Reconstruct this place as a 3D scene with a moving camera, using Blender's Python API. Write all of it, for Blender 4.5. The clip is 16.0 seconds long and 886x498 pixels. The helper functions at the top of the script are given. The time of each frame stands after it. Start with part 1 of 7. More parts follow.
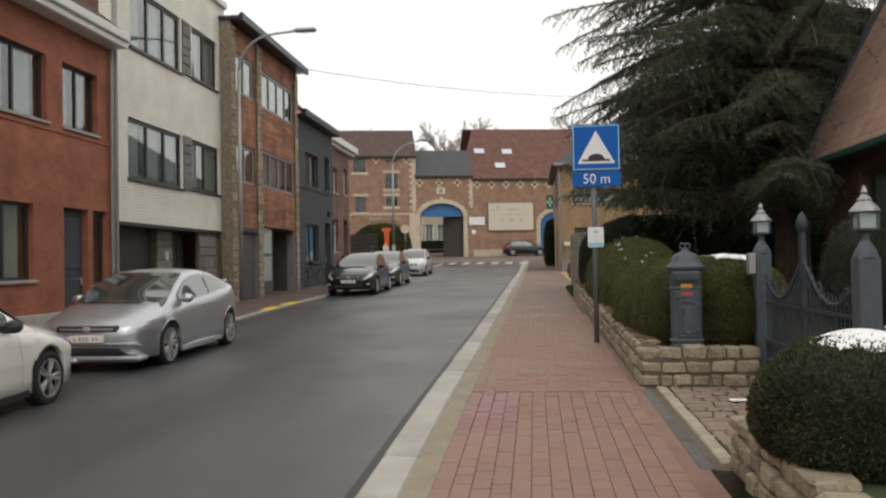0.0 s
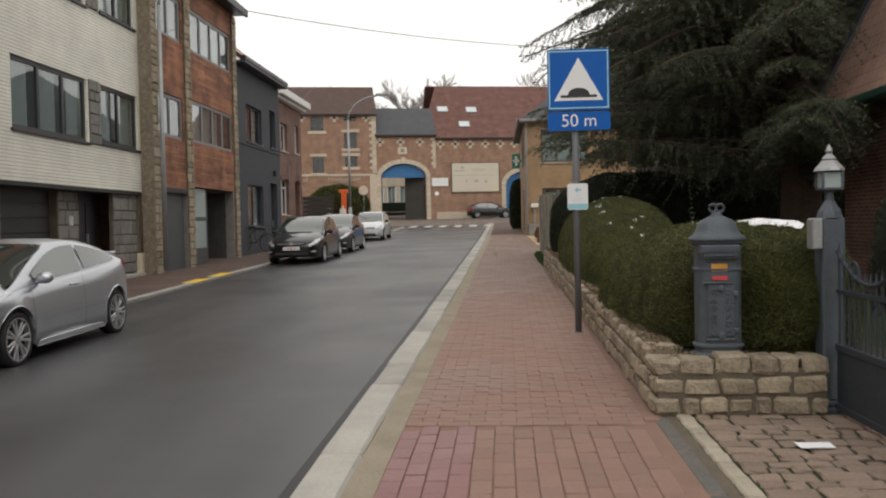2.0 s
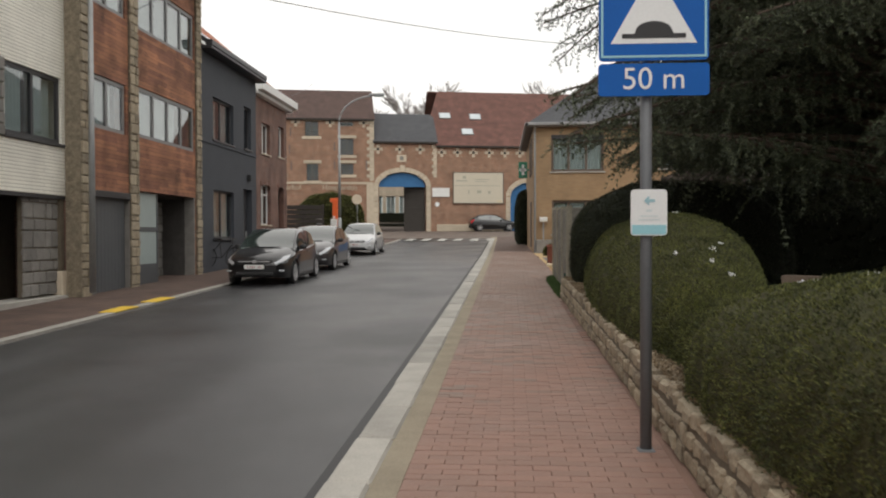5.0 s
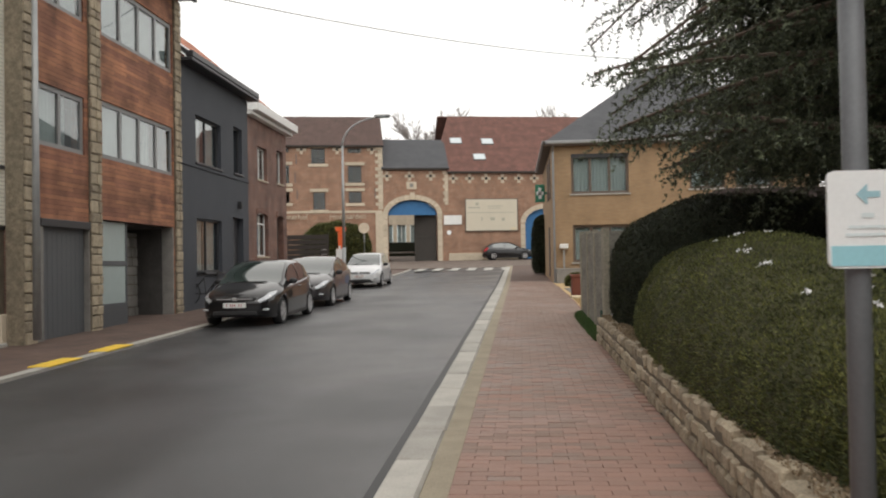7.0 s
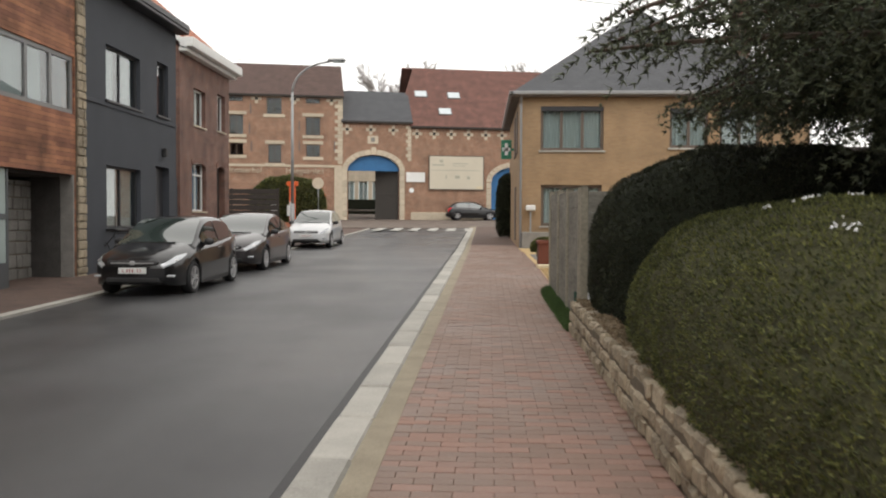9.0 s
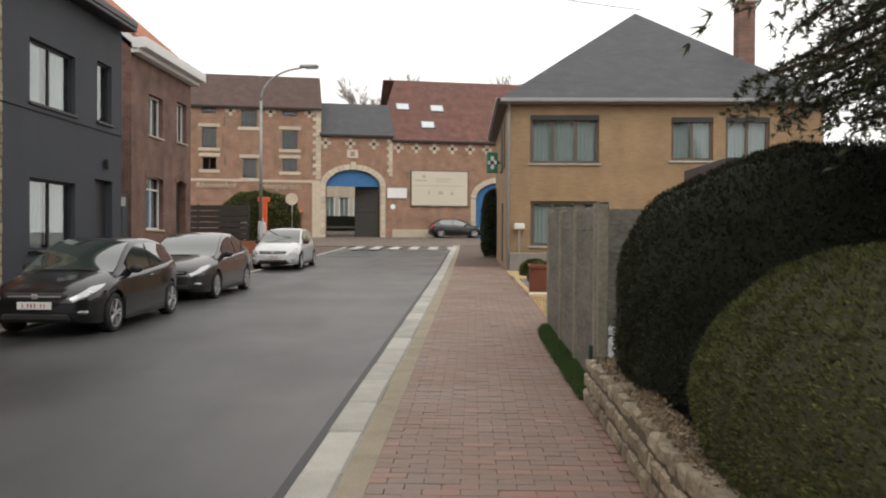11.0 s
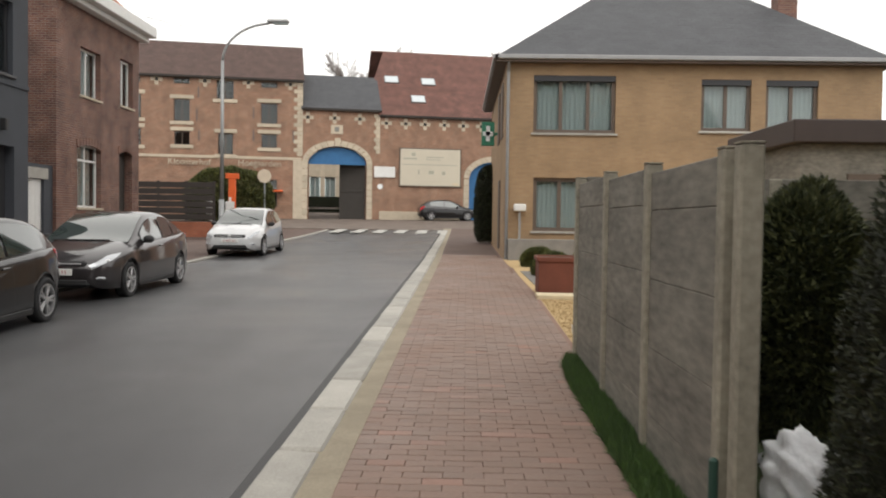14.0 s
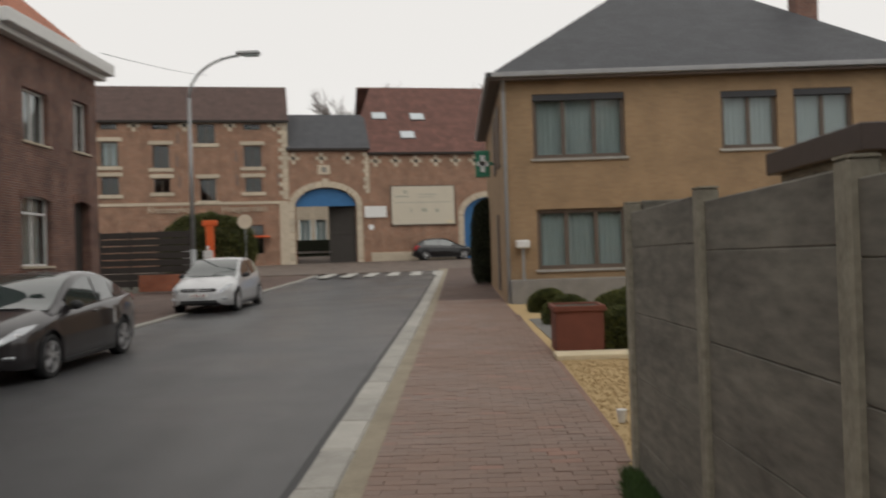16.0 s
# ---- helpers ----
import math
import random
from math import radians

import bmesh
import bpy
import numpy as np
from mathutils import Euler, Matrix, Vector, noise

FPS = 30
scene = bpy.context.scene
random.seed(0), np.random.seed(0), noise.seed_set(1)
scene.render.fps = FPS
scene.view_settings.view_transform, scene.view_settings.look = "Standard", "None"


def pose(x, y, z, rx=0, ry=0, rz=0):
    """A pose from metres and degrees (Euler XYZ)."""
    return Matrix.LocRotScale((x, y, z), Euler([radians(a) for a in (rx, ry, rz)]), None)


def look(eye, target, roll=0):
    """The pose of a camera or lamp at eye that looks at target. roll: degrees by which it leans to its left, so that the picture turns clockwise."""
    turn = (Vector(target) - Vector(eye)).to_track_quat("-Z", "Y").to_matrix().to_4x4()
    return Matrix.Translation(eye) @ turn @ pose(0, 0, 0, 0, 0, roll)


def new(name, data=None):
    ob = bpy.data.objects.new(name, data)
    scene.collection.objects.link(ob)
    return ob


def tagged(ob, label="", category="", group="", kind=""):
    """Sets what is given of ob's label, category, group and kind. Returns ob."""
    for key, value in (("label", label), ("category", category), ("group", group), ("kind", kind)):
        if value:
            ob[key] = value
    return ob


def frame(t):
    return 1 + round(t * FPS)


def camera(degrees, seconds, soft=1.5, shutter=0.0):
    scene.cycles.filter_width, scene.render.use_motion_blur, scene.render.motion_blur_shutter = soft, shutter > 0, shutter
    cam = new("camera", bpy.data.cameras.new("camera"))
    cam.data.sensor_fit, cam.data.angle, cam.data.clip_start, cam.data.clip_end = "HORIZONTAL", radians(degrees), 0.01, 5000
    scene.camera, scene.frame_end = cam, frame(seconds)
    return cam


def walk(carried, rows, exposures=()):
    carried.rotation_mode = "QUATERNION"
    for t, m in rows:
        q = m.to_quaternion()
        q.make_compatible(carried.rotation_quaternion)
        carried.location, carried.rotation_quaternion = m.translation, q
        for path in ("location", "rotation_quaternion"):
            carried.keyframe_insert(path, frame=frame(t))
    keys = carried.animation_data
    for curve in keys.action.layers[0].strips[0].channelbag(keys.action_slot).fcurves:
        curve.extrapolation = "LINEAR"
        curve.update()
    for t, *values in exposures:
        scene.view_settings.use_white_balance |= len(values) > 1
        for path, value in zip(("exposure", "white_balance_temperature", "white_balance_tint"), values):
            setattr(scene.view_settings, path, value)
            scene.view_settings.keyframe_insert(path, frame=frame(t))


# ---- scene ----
cam = camera(54.2, 16.0, soft=2.0, shutter=0.4)
PATH = [
    (0, (-0.009, -0.386, 1.48), (-0.213, 1.603, 1.514), -1.0),
    (0.5, (0.028, 0.393, 1.5), (-0.148, 2.385, 1.453), 0.0),
    (1, (0.043, 1.169, 1.507), (-0.099, 3.163, 1.467), -0.2),
    (1.5, (0.044, 1.93, 1.529), (-0.155, 3.919, 1.466), -0.8),
    (2, (0.018, 2.762, 1.543), (-0.109, 4.758, 1.488), -1.2),
    (2.5, (0.02, 3.496, 1.601), (-0.237, 5.477, 1.503), -1.3),
    (3, (-0.002, 4.234, 1.619), (-0.128, 6.228, 1.525), -1.0),
    (3.5, (0.034, 5.015, 1.647), (-0.186, 7.001, 1.549), -0.1),
    (4, (0.007, 5.742, 1.661), (-0.15, 7.735, 1.613), -1.1),
    (6.5, (-0.103, 9.593, 1.733), (-0.227, 11.589, 1.723), 0.4),
    (7, (-0.148, 10.378, 1.727), (-0.311, 12.371, 1.765), -1.0),
    (7.5, (-0.137, 11.286, 1.715), (-0.222, 13.284, 1.698), -0.4),
    (8, (-0.092, 11.977, 1.733), (-0.214, 13.971, 1.632), -0.9),
    (8.5, (-0.026, 12.768, 1.764), (-0.054, 14.763, 1.627), -2.1),
    (9, (0.042, 13.577, 1.809), (-0.045, 15.575, 1.751), 0.3),
    (11.5, (0.07, 17.191, 1.945), (0.022, 19.191, 1.925), 0.3),
    (12, (0.078, 17.931, 1.952), (-0.116, 19.921, 1.915), -0.4),
    (12.5, (0.058, 18.773, 1.938), (0.007, 20.772, 1.87), -2.5),
    (13, (0.064, 19.448, 1.917), (0.021, 21.445, 1.825), -0.4),
    (13.5, (0.094, 20.231, 1.933), (0.06, 22.231, 1.906), 0.1),
    (14, (0.147, 21.019, 1.944), (0.112, 23.018, 1.884), 0.8),
    (14.5, (0.169, 21.727, 1.996), (0.064, 23.724, 1.985), -0.0),
    (15, (0.163, 22.354, 2.018), (0.02, 24.348, 2.056), 0.4),
    (15.5, (0.152, 23.087, 2.032), (-0.058, 25.074, 2.114), 0.2),
    (16, (0.176, 23.888, 2.069), (0.148, 25.887, 2.095), -1.8),
]
EXPOSURES = [(0.0, 0.15), (2.0, 0.14), (4.0, 0.16), (6.5, 0.3), (7.0, 0.38), (7.5, 0.05), (8.0, 0.35), (8.5, 0.85), (9.0, 0.5), (11.5, 0.4), (12.5, 0.5), (13.0, 0.82), (13.5, 0.82), (14.0, 0.53), (14.5, 0.47), (15.0, 0.05), (15.25, -0.35), (15.5, -0.24), (16.0, -0.25)]
walk(cam, [(t, look(eye, target, roll)) for t, eye, target, roll in PATH], EXPOSURES)

# ---- world, light, exposure ----
world = bpy.data.worlds.new("overcast_sky")
scene.world = world
world.use_nodes = True
wn, wl = world.node_tree.nodes, world.node_tree.links
sky = wn.new("ShaderNodeTexSky")
sky.sky_type = "NISHITA"
sky.sun_disc = False
sky.sun_elevation = radians(38)
sky.sun_rotation = radians(200)
sky_mix = wn.new("ShaderNodeMix")
sky_mix.data_type = "RGBA"
sky_mix.inputs[0].default_value = 0.93
sky_mix.inputs[7].default_value = (10.6, 10.25, 9.75, 1)
wl.new(sky.outputs[0], sky_mix.inputs[6])
wl.new(sky_mix.outputs[2], wn["Background"].inputs[0])
wn["Background"].inputs[1].default_value = 0.1
sun = new("sun", bpy.data.lights.new("sun", "SUN"))
sun.data.energy, sun.data.angle, sun.data.color = 0.6, radians(40), (1.0, 0.97, 0.93)
sun.matrix_world = look((0, 0, 30), (-5, 28, 0))


# ---- materials ----
def shader(name, color, rough=0.7, var=0.18, scale=6.0, bump=0.15, fine=60.0, metal=0.0, spec=0.5, stain=None, wet=0.0, island=False, coat=0.0, world=False, stretch=(1, 1, 1)):
    """A painted or mineral surface with coarse and fine variation and a light relief."""
    m = bpy.data.materials.new(name)
    m.use_nodes = True
    n, l = m.node_tree.nodes, m.node_tree.links
    b = n["Principled BSDF"]
    b.inputs["Metallic"].default_value = metal
    b.inputs["Specular IOR Level"].default_value = spec
    b.inputs["Coat Weight"].default_value = coat
    b.inputs["Coat Roughness"].default_value = 0.04
    co = n.new("ShaderNodeTexCoord")
    big, small = n.new("ShaderNodeTexNoise"), n.new("ShaderNodeTexNoise")
    big.inputs["Scale"].default_value, big.inputs["Detail"].default_value = scale, 5
    small.inputs["Scale"].default_value, small.inputs["Detail"].default_value = fine, 4
    lay = n.new("ShaderNodeMapping")
    lay.inputs["Scale"].default_value = stretch
    if world:
        here = n.new("ShaderNodeNewGeometry")
        l.new(here.outputs["Position"], lay.inputs["Vector"])
    else:
        l.new(co.outputs["Object"], lay.inputs["Vector"])
    for t in (big, small):
        l.new(lay.outputs[0], t.inputs["Vector"])
    total = n.new("ShaderNodeMath")
    total.operation = "ADD"
    l.new(big.outputs["Fac"], total.inputs[0])
    l.new(small.outputs["Fac"], total.inputs[1])
    last = total
    if island:
        info, geo = n.new("ShaderNodeObjectInfo"), n.new("ShaderNodeNewGeometry")
        for source in (info.outputs["Random"], geo.outputs["Random Per Island"]):
            more = n.new("ShaderNodeMath")
            more.operation = "MULTIPLY_ADD"
            more.inputs[1].default_value = 0.55
            l.new(source, more.inputs[0])
            l.new(last.outputs[0], more.inputs[2])
            last = more
    ramp = n.new("ShaderNodeValToRGB")
    e = ramp.color_ramp.elements
    mid = 1.0 if not island else 1.5
    e[0].position, e[1].position = 0.0, 1.0
    scaled = n.new("ShaderNodeMath")
    scaled.operation = "DIVIDE"
    scaled.inputs[1].default_value = 2 * mid
    l.new(last.outputs[0], scaled.inputs[0])
    l.new(scaled.outputs[0], ramp.inputs[0])
    lo = [c * (1 - 1.6 * var) for c in color]
    hi = [min(1, c * (1 + 1.6 * var)) for c in color]
    if stain:
        lo = [0.5 * a + 0.5 * s for a, s in zip(lo, stain)]
    e[0].position, e[1].position = 0.25, 0.75
    e[0].color, e[1].color = (*[max(0.0, c) for c in lo], 1), (*hi, 1)
    l.new(ramp.outputs[0], b.inputs["Base Color"])
    rr = n.new("ShaderNodeMapRange")
    rr.inputs["From Min"].default_value, rr.inputs["From Max"].default_value = 0.35, 0.65
    rr.inputs["To Min"].default_value, rr.inputs["To Max"].default_value = max(0.02, rough - wet), rough
    l.new(big.outputs["Fac"], rr.inputs[0])
    l.new(rr.outputs[0], b.inputs["Roughness"])
    if bump:
        bp = n.new("ShaderNodeBump")
        bp.inputs["Strength"].default_value, bp.inputs["Distance"].default_value = bump, 0.02
        l.new(small.outputs["Fac"], bp.inputs["Height"])
        l.new(bp.outputs[0], b.inputs["Normal"])
    return m


def bricks(name, one, two, mortar, bw=0.2, bh=0.065, gap=0.01, rough=0.8, flat=False, offset=0.5, bump=0.5, patch=0.25):
    """Masonry in courses: brick texture laid on x + y along and z up, or on x, y for flat ground."""
    m = bpy.data.materials.new(name)
    m.use_nodes = True
    n, l = m.node_tree.nodes, m.node_tree.links
    b = n["Principled BSDF"]
    co, sep, com = n.new("ShaderNodeTexCoord"), n.new("ShaderNodeSeparateXYZ"), n.new("ShaderNodeCombineXYZ")
    l.new(co.outputs["Object"], sep.inputs[0])
    if flat:
        l.new(sep.outputs[0], com.inputs[0])
        l.new(sep.outputs[1], com.inputs[1])
    else:
        add = n.new("ShaderNodeMath")
        l.new(sep.outputs[0], add.inputs[0])
        l.new(sep.outputs[1], add.inputs[1])
        l.new(add.outputs[0], com.inputs[0])
        l.new(sep.outputs[2], com.inputs[1])
    t = n.new("ShaderNodeTexBrick")
    t.offset = offset
    t.inputs["Scale"].default_value = 1
    t.inputs["Brick Width"].default_value, t.inputs["Row Height"].default_value = bw, bh
    t.inputs["Mortar Size"].default_value, t.inputs["Mortar Smooth"].default_value = gap / 2, 0.2
    t.inputs["Color1"].default_value, t.inputs["Color2"].default_value, t.inputs["Mortar"].default_value = (*one, 1), (*two, 1), (*mortar, 1)
    l.new(com.outputs[0], t.inputs["Vector"])
    ns = n.new("ShaderNodeTexNoise")
    ns.inputs["Scale"].default_value, ns.inputs["Detail"].default_value = 1.3, 6
    l.new(co.outputs["Object"], ns.inputs["Vector"])
    mr = n.new("ShaderNodeMapRange")
    mr.inputs["From Min"].default_value, mr.inputs["From Max"].default_value = 0.3, 0.7
    mr.inputs["To Min"].default_value, mr.inputs["To Max"].default_value = 1 - patch, 1 + patch
    l.new(ns.outputs["Fac"], mr.inputs[0])
    mul = n.new("ShaderNodeVectorMath")
    mul.operation = "SCALE"
    l.new(t.outputs["Color"], mul.inputs[0])
    l.new(mr.outputs[0], mul.inputs["Scale"])
    l.new(mul.outputs[0], b.inputs["Base Color"])
    b.inputs["Roughness"].default_value = rough
    bp = n.new("ShaderNodeBump")
    bp.inputs["Strength"].default_value, bp.inputs["Distance"].default_value, bp.invert = bump, 0.01, True
    l.new(t.outputs["Fac"], bp.inputs["Height"])
    l.new(bp.outputs[0], b.inputs["Normal"])
    return m


def glazing(name, tint=(0.75, 0.8, 0.8), rough=0.02):
    """Clear window glass: it mirrors by Fresnel and lets the rest through."""
    m = bpy.data.materials.new(name)
    m.use_nodes = True
    n, l = m.node_tree.nodes, m.node_tree.links
    n.remove(n["Principled BSDF"])
    f, g, t, x = n.new("ShaderNodeLayerWeight"), n.new("ShaderNodeBsdfGlossy"), n.new("ShaderNodeBsdfTransparent"), n.new("ShaderNodeMixShader")
    f.inputs[0].default_value = 0.5
    g.inputs["Roughness"].default_value = rough
    t.inputs[0].default_value = (*tint, 1)
    steep, lift = n.new("ShaderNodeMath"), n.new("ShaderNodeMath")
    steep.operation, lift.operation = "POWER", "MULTIPLY_ADD"
    steep.inputs[1].default_value, lift.inputs[1].default_value, lift.inputs[2].default_value = 3.0, 0.85, 0.06
    l.new(f.outputs["Facing"], steep.inputs[0])
    l.new(steep.outputs[0], lift.inputs[0])
    l.new(lift.outputs[0], x.inputs[0])
    l.new(t.outputs[0], x.inputs[1])
    l.new(g.outputs[0], x.inputs[2])
    l.new(x.outputs[0], n["Material Output"].inputs[0])
    return m


M_ASPHALT = shader("asphalt", (0.056, 0.056, 0.058), 0.48, 0.16, 0.35, 0.22, 140, wet=0.18)
# damp dark drifts along the street
n_, l_ = M_ASPHALT.node_tree.nodes, M_ASPHALT.node_tree.links
co_, map_, damp_, mr_, mul_ = n_.new("ShaderNodeTexCoord"), n_.new("ShaderNodeMapping"), n_.new("ShaderNodeTexNoise"), n_.new("ShaderNodeMapRange"), n_.new("ShaderNodeVectorMath")
map_.inputs["Scale"].default_value = (0.75, 0.07, 1)
damp_.inputs["Scale"].default_value, damp_.inputs["Detail"].default_value = 1.0, 4
mr_.inputs["From Min"].default_value, mr_.inputs["From Max"].default_value = 0.36, 0.6
mr_.inputs["To Min"].default_value, mr_.inputs["To Max"].default_value = 0.62, 1.12
mul_.operation = "SCALE"
l_.new(co_.outputs["Object"], map_.inputs[0])
l_.new(map_.outputs[0], damp_.inputs["Vector"])
l_.new(damp_.outputs["Fac"], mr_.inputs[0])
l_.new(n_["Color Ramp"].outputs[0], mul_.inputs[0])
l_.new(mr_.outputs[0], mul_.inputs["Scale"])
l_.new(mul_.outputs[0], n_["Principled BSDF"].inputs["Base Color"])
M_EARTH = shader("earth", (0.06, 0.055, 0.04), 0.95, 0.3, 2, 0.6, 40)
M_LAWN = shader("lawn", (0.042, 0.062, 0.022), 0.95, 0.35, 3, 0.8, 60)
M_KERB = shader("concrete_kerb", (0.37, 0.355, 0.32), 0.8, 0.26, 3.2, 0.3, 60, island=True, world=True)
M_STRIP = shader("mortar_strip", (0.29, 0.25, 0.185), 0.9, 0.2, 3, 0.5, 60)
M_PAVER = shader("red_paver", (0.25, 0.146, 0.112), 0.75, 0.13, 0.8, 0.35, 50, island=True, wet=0.2, world=True, stain=(0.17, 0.125, 0.1))
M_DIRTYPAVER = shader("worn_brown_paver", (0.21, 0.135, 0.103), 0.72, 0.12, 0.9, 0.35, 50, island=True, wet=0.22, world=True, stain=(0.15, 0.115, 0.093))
M_BED = shader("paver_joint_sand", (0.24, 0.15, 0.115), 0.95, 0.2, 4, 0.3, 90)
M_LEFTPAVE = bricks("brown_pavers", (0.125, 0.08, 0.062), (0.095, 0.062, 0.05), (0.05, 0.04, 0.036), 0.22, 0.11, 0.008, flat=True)
M_SETTROAD = bricks("brown_street_setts", (0.17, 0.135, 0.11), (0.14, 0.11, 0.092), (0.09, 0.075, 0.065), 0.22, 0.11, 0.01, flat=True)
M_YELLOW = shader("yellow_road_paint", (0.75, 0.5, 0.05), 0.7, 0.12, 4, 0.2, 80)
M_WHITEPAINT = shader("white_road_paint", (0.42, 0.41, 0.38), 0.7, 0.3, 4, 0.2, 80)
M_REDBRICK = bricks("red_orange_brick", (0.36, 0.12, 0.06), (0.3, 0.095, 0.05), (0.2, 0.12, 0.09), 0.2, 0.065, 0.012)
M_OLDBRICK = bricks("old_farm_brick", (0.31, 0.165, 0.103), (0.23, 0.12, 0.077), (0.33, 0.25, 0.185), 0.24, 0.075, 0.018, patch=0.24)
M_BROWNBRICK = bricks("brown_brick", (0.185, 0.085, 0.057), (0.115, 0.052, 0.042), (0.25, 0.2, 0.17), 0.2, 0.065, 0.014, patch=0.35)
M_YELLOWBRICK = bricks("buff_brick", (0.34, 0.225, 0.125), (0.3, 0.195, 0.11), (0.29, 0.22, 0.14), 0.2, 0.062, 0.01, patch=0.15)
M_WHITETILE = bricks("white_glazed_facing", (0.84, 0.82, 0.73), (0.8, 0.78, 0.69), (0.58, 0.56, 0.49), 3.1, 0.075, 0.02, rough=0.55, patch=0.1, bump=0.9)
M_WOOD = bricks("cedar_boards", (0.33, 0.145, 0.075), (0.19, 0.08, 0.05), (0.08, 0.04, 0.03), 1.3, 0.1, 0.008, patch=0.5)
M_DARKPAINT = shader("anthracite_render", (0.05, 0.055, 0.066), 0.8, 0.14, 1.0, 0.15, 80)
M_STONE = shader("field_stone", (0.26, 0.218, 0.155), 0.85, 0.6, 9, 0.8, 40, island=True, world=True, stain=(0.1, 0.08, 0.06))
M_COBBLE = shader("brown_cobble", (0.24, 0.18, 0.14), 0.85, 0.24, 2.5, 0.6, 40, island=True, world=True)
M_SETT = shader("pale_sett", (0.36, 0.32, 0.25), 0.85, 0.22, 4, 0.6, 40, island=True)
# pale base colour paints the sky's reflection onto the skylight panes
M_SKYREFLECTION = shader("sky_reflection_pane", (0.55, 0.6, 0.62), 0.15, 0.05, 3, 0.0)
M_FASCIA = shader("dark_brown_fascia", (0.05, 0.036, 0.032), 0.6, 0.1, 3, 0.05)
M_GREYSTONE = shader("grey_slate_stone", (0.2, 0.19, 0.175), 0.85, 0.3, 4, 0.6, 40, island=True)
M_MORTAR = shader("wall_mortar", (0.13, 0.108, 0.078), 0.95, 0.2, 5, 0.5, 50)
M_CONCRETE = shader("weathered_concrete", (0.18, 0.168, 0.142), 0.9, 0.42, 1.6, 0.05, 9, stain=(0.085, 0.08, 0.068), world=True, stretch=(1, 0.5, 2.2))
M_POSTCON = shader("concrete_post", (0.31, 0.285, 0.225), 0.9, 0.2, 2.5, 0.1, 25, stain=(0.12, 0.11, 0.09), world=True)
M_BLUESTONE = shader("bluestone", (0.125, 0.118, 0.105), 0.8, 0.4, 6, 0.5, 40, island=True, world=True)
M_BLACKFRAME = shader("anthracite_frame", (0.03, 0.03, 0.034), 0.45, 0.08, 8, 0.0)
M_GREYFRAME = shader("grey_aluminium_frame", (0.2, 0.2, 0.2), 0.45, 0.06, 8, 0.0)
M_BROWNFRAME = shader("brown_frame", (0.12, 0.09, 0.07), 0.6, 0.1, 8, 0.0)
M_WHITEWOOD = shader("white_painted_wood", (0.72, 0.72, 0.7), 0.5, 0.06, 5, 0.05)
M_LIMESTONE = shader("pale_limestone", (0.5, 0.43, 0.33), 0.85, 0.18, 3, 0.4, 30, island=True)
M_CURTAIN = shader("net_curtain", (0.62, 0.63, 0.62), 0.9, 0.08, 9, 0.2)
# near-black colour that carries the shade of rooms and openings
M_INSIDESHADE = shader("unlit_interior_shade", (0.05, 0.045, 0.04), 0.9, 0.1, 2, 0.0)
M_GLASS = glazing("window_glass")
M_GARAGE = shader("grey_garage_door", (0.085, 0.09, 0.095), 0.5, 0.06, 3, 0.05)
M_ROOFTILE = bricks("brown_roof_tiles", (0.105, 0.06, 0.048), (0.08, 0.047, 0.038), (0.03, 0.02, 0.02), 0.22, 0.26, 0.03, bump=1.0, patch=0.2)
M_REDTILE = bricks("red_roof_tiles", (0.17, 0.075, 0.055), (0.135, 0.06, 0.045), (0.05, 0.03, 0.03), 0.22, 0.26, 0.03, bump=1.0, patch=0.25)
M_NEARTILE = bricks("weathered_brown_tiles", (0.4, 0.25, 0.195), (0.35, 0.215, 0.165), (0.24, 0.15, 0.115), 0.22, 0.26, 0.025, bump=0.8, patch=0.2)
M_ORANGETILE = bricks("orange_roof_tiles", (0.45, 0.16, 0.08), (0.36, 0.12, 0.06), (0.12, 0.05, 0.03), 0.22, 0.26, 0.03, bump=1.0)
M_SLATE = bricks("dark_slates", (0.06, 0.063, 0.07), (0.048, 0.05, 0.057), (0.022, 0.022, 0.025), 0.3, 0.17, 0.012, rough=0.55, bump=0.7, patch=0.12)
M_ZINC = shader("zinc_gutter", (0.3, 0.3, 0.3), 0.45, 0.1, 4, 0.05, metal=0.6)
M_SNOW = shader("snow", (0.85, 0.86, 0.88), 0.9, 0.03, 8, 0.4, 30)
M_BARK = shader("bark", (0.085, 0.06, 0.045), 0.95, 0.3, 5, 0.9, 25)
M_STEEL = shader("grey_painted_steel", (0.14, 0.15, 0.16), 0.5, 0.1, 6, 0.1)
M_GALV = shader("galvanised_steel", (0.33, 0.34, 0.34), 0.5, 0.12, 5, 0.1, metal=0.5)
M_GATE = shader("dark_gate_iron", (0.032, 0.042, 0.052), 0.6, 0.2, 10, 0.25, 50)
M_IRON = shader("slate_grey_iron", (0.07, 0.085, 0.1), 0.55, 0.15, 10, 0.25, 50)
M_BLUE = shader("traffic_blue", (0.003, 0.105, 0.42), 0.5, 0.06, 3, 0.0, spec=0.25)
M_SIGNWHITE = shader("reflective_white", (0.78, 0.8, 0.8), 0.45, 0.04, 3, 0.0)
M_SIGNBLACK = shader("sign_black", (0.02, 0.02, 0.022), 0.5, 0.05, 3, 0.0)
M_TEAL = shader("pale_teal_print", (0.3, 0.58, 0.65), 0.5, 0.05, 3, 0.0)
M_GATEBLUE = shader("blue_painted_wood", (0.03, 0.14, 0.32), 0.6, 0.12, 3, 0.1)
M_TYRE = shader("tyre_rubber", (0.018, 0.018, 0.019), 0.85, 0.1, 20, 0.2)
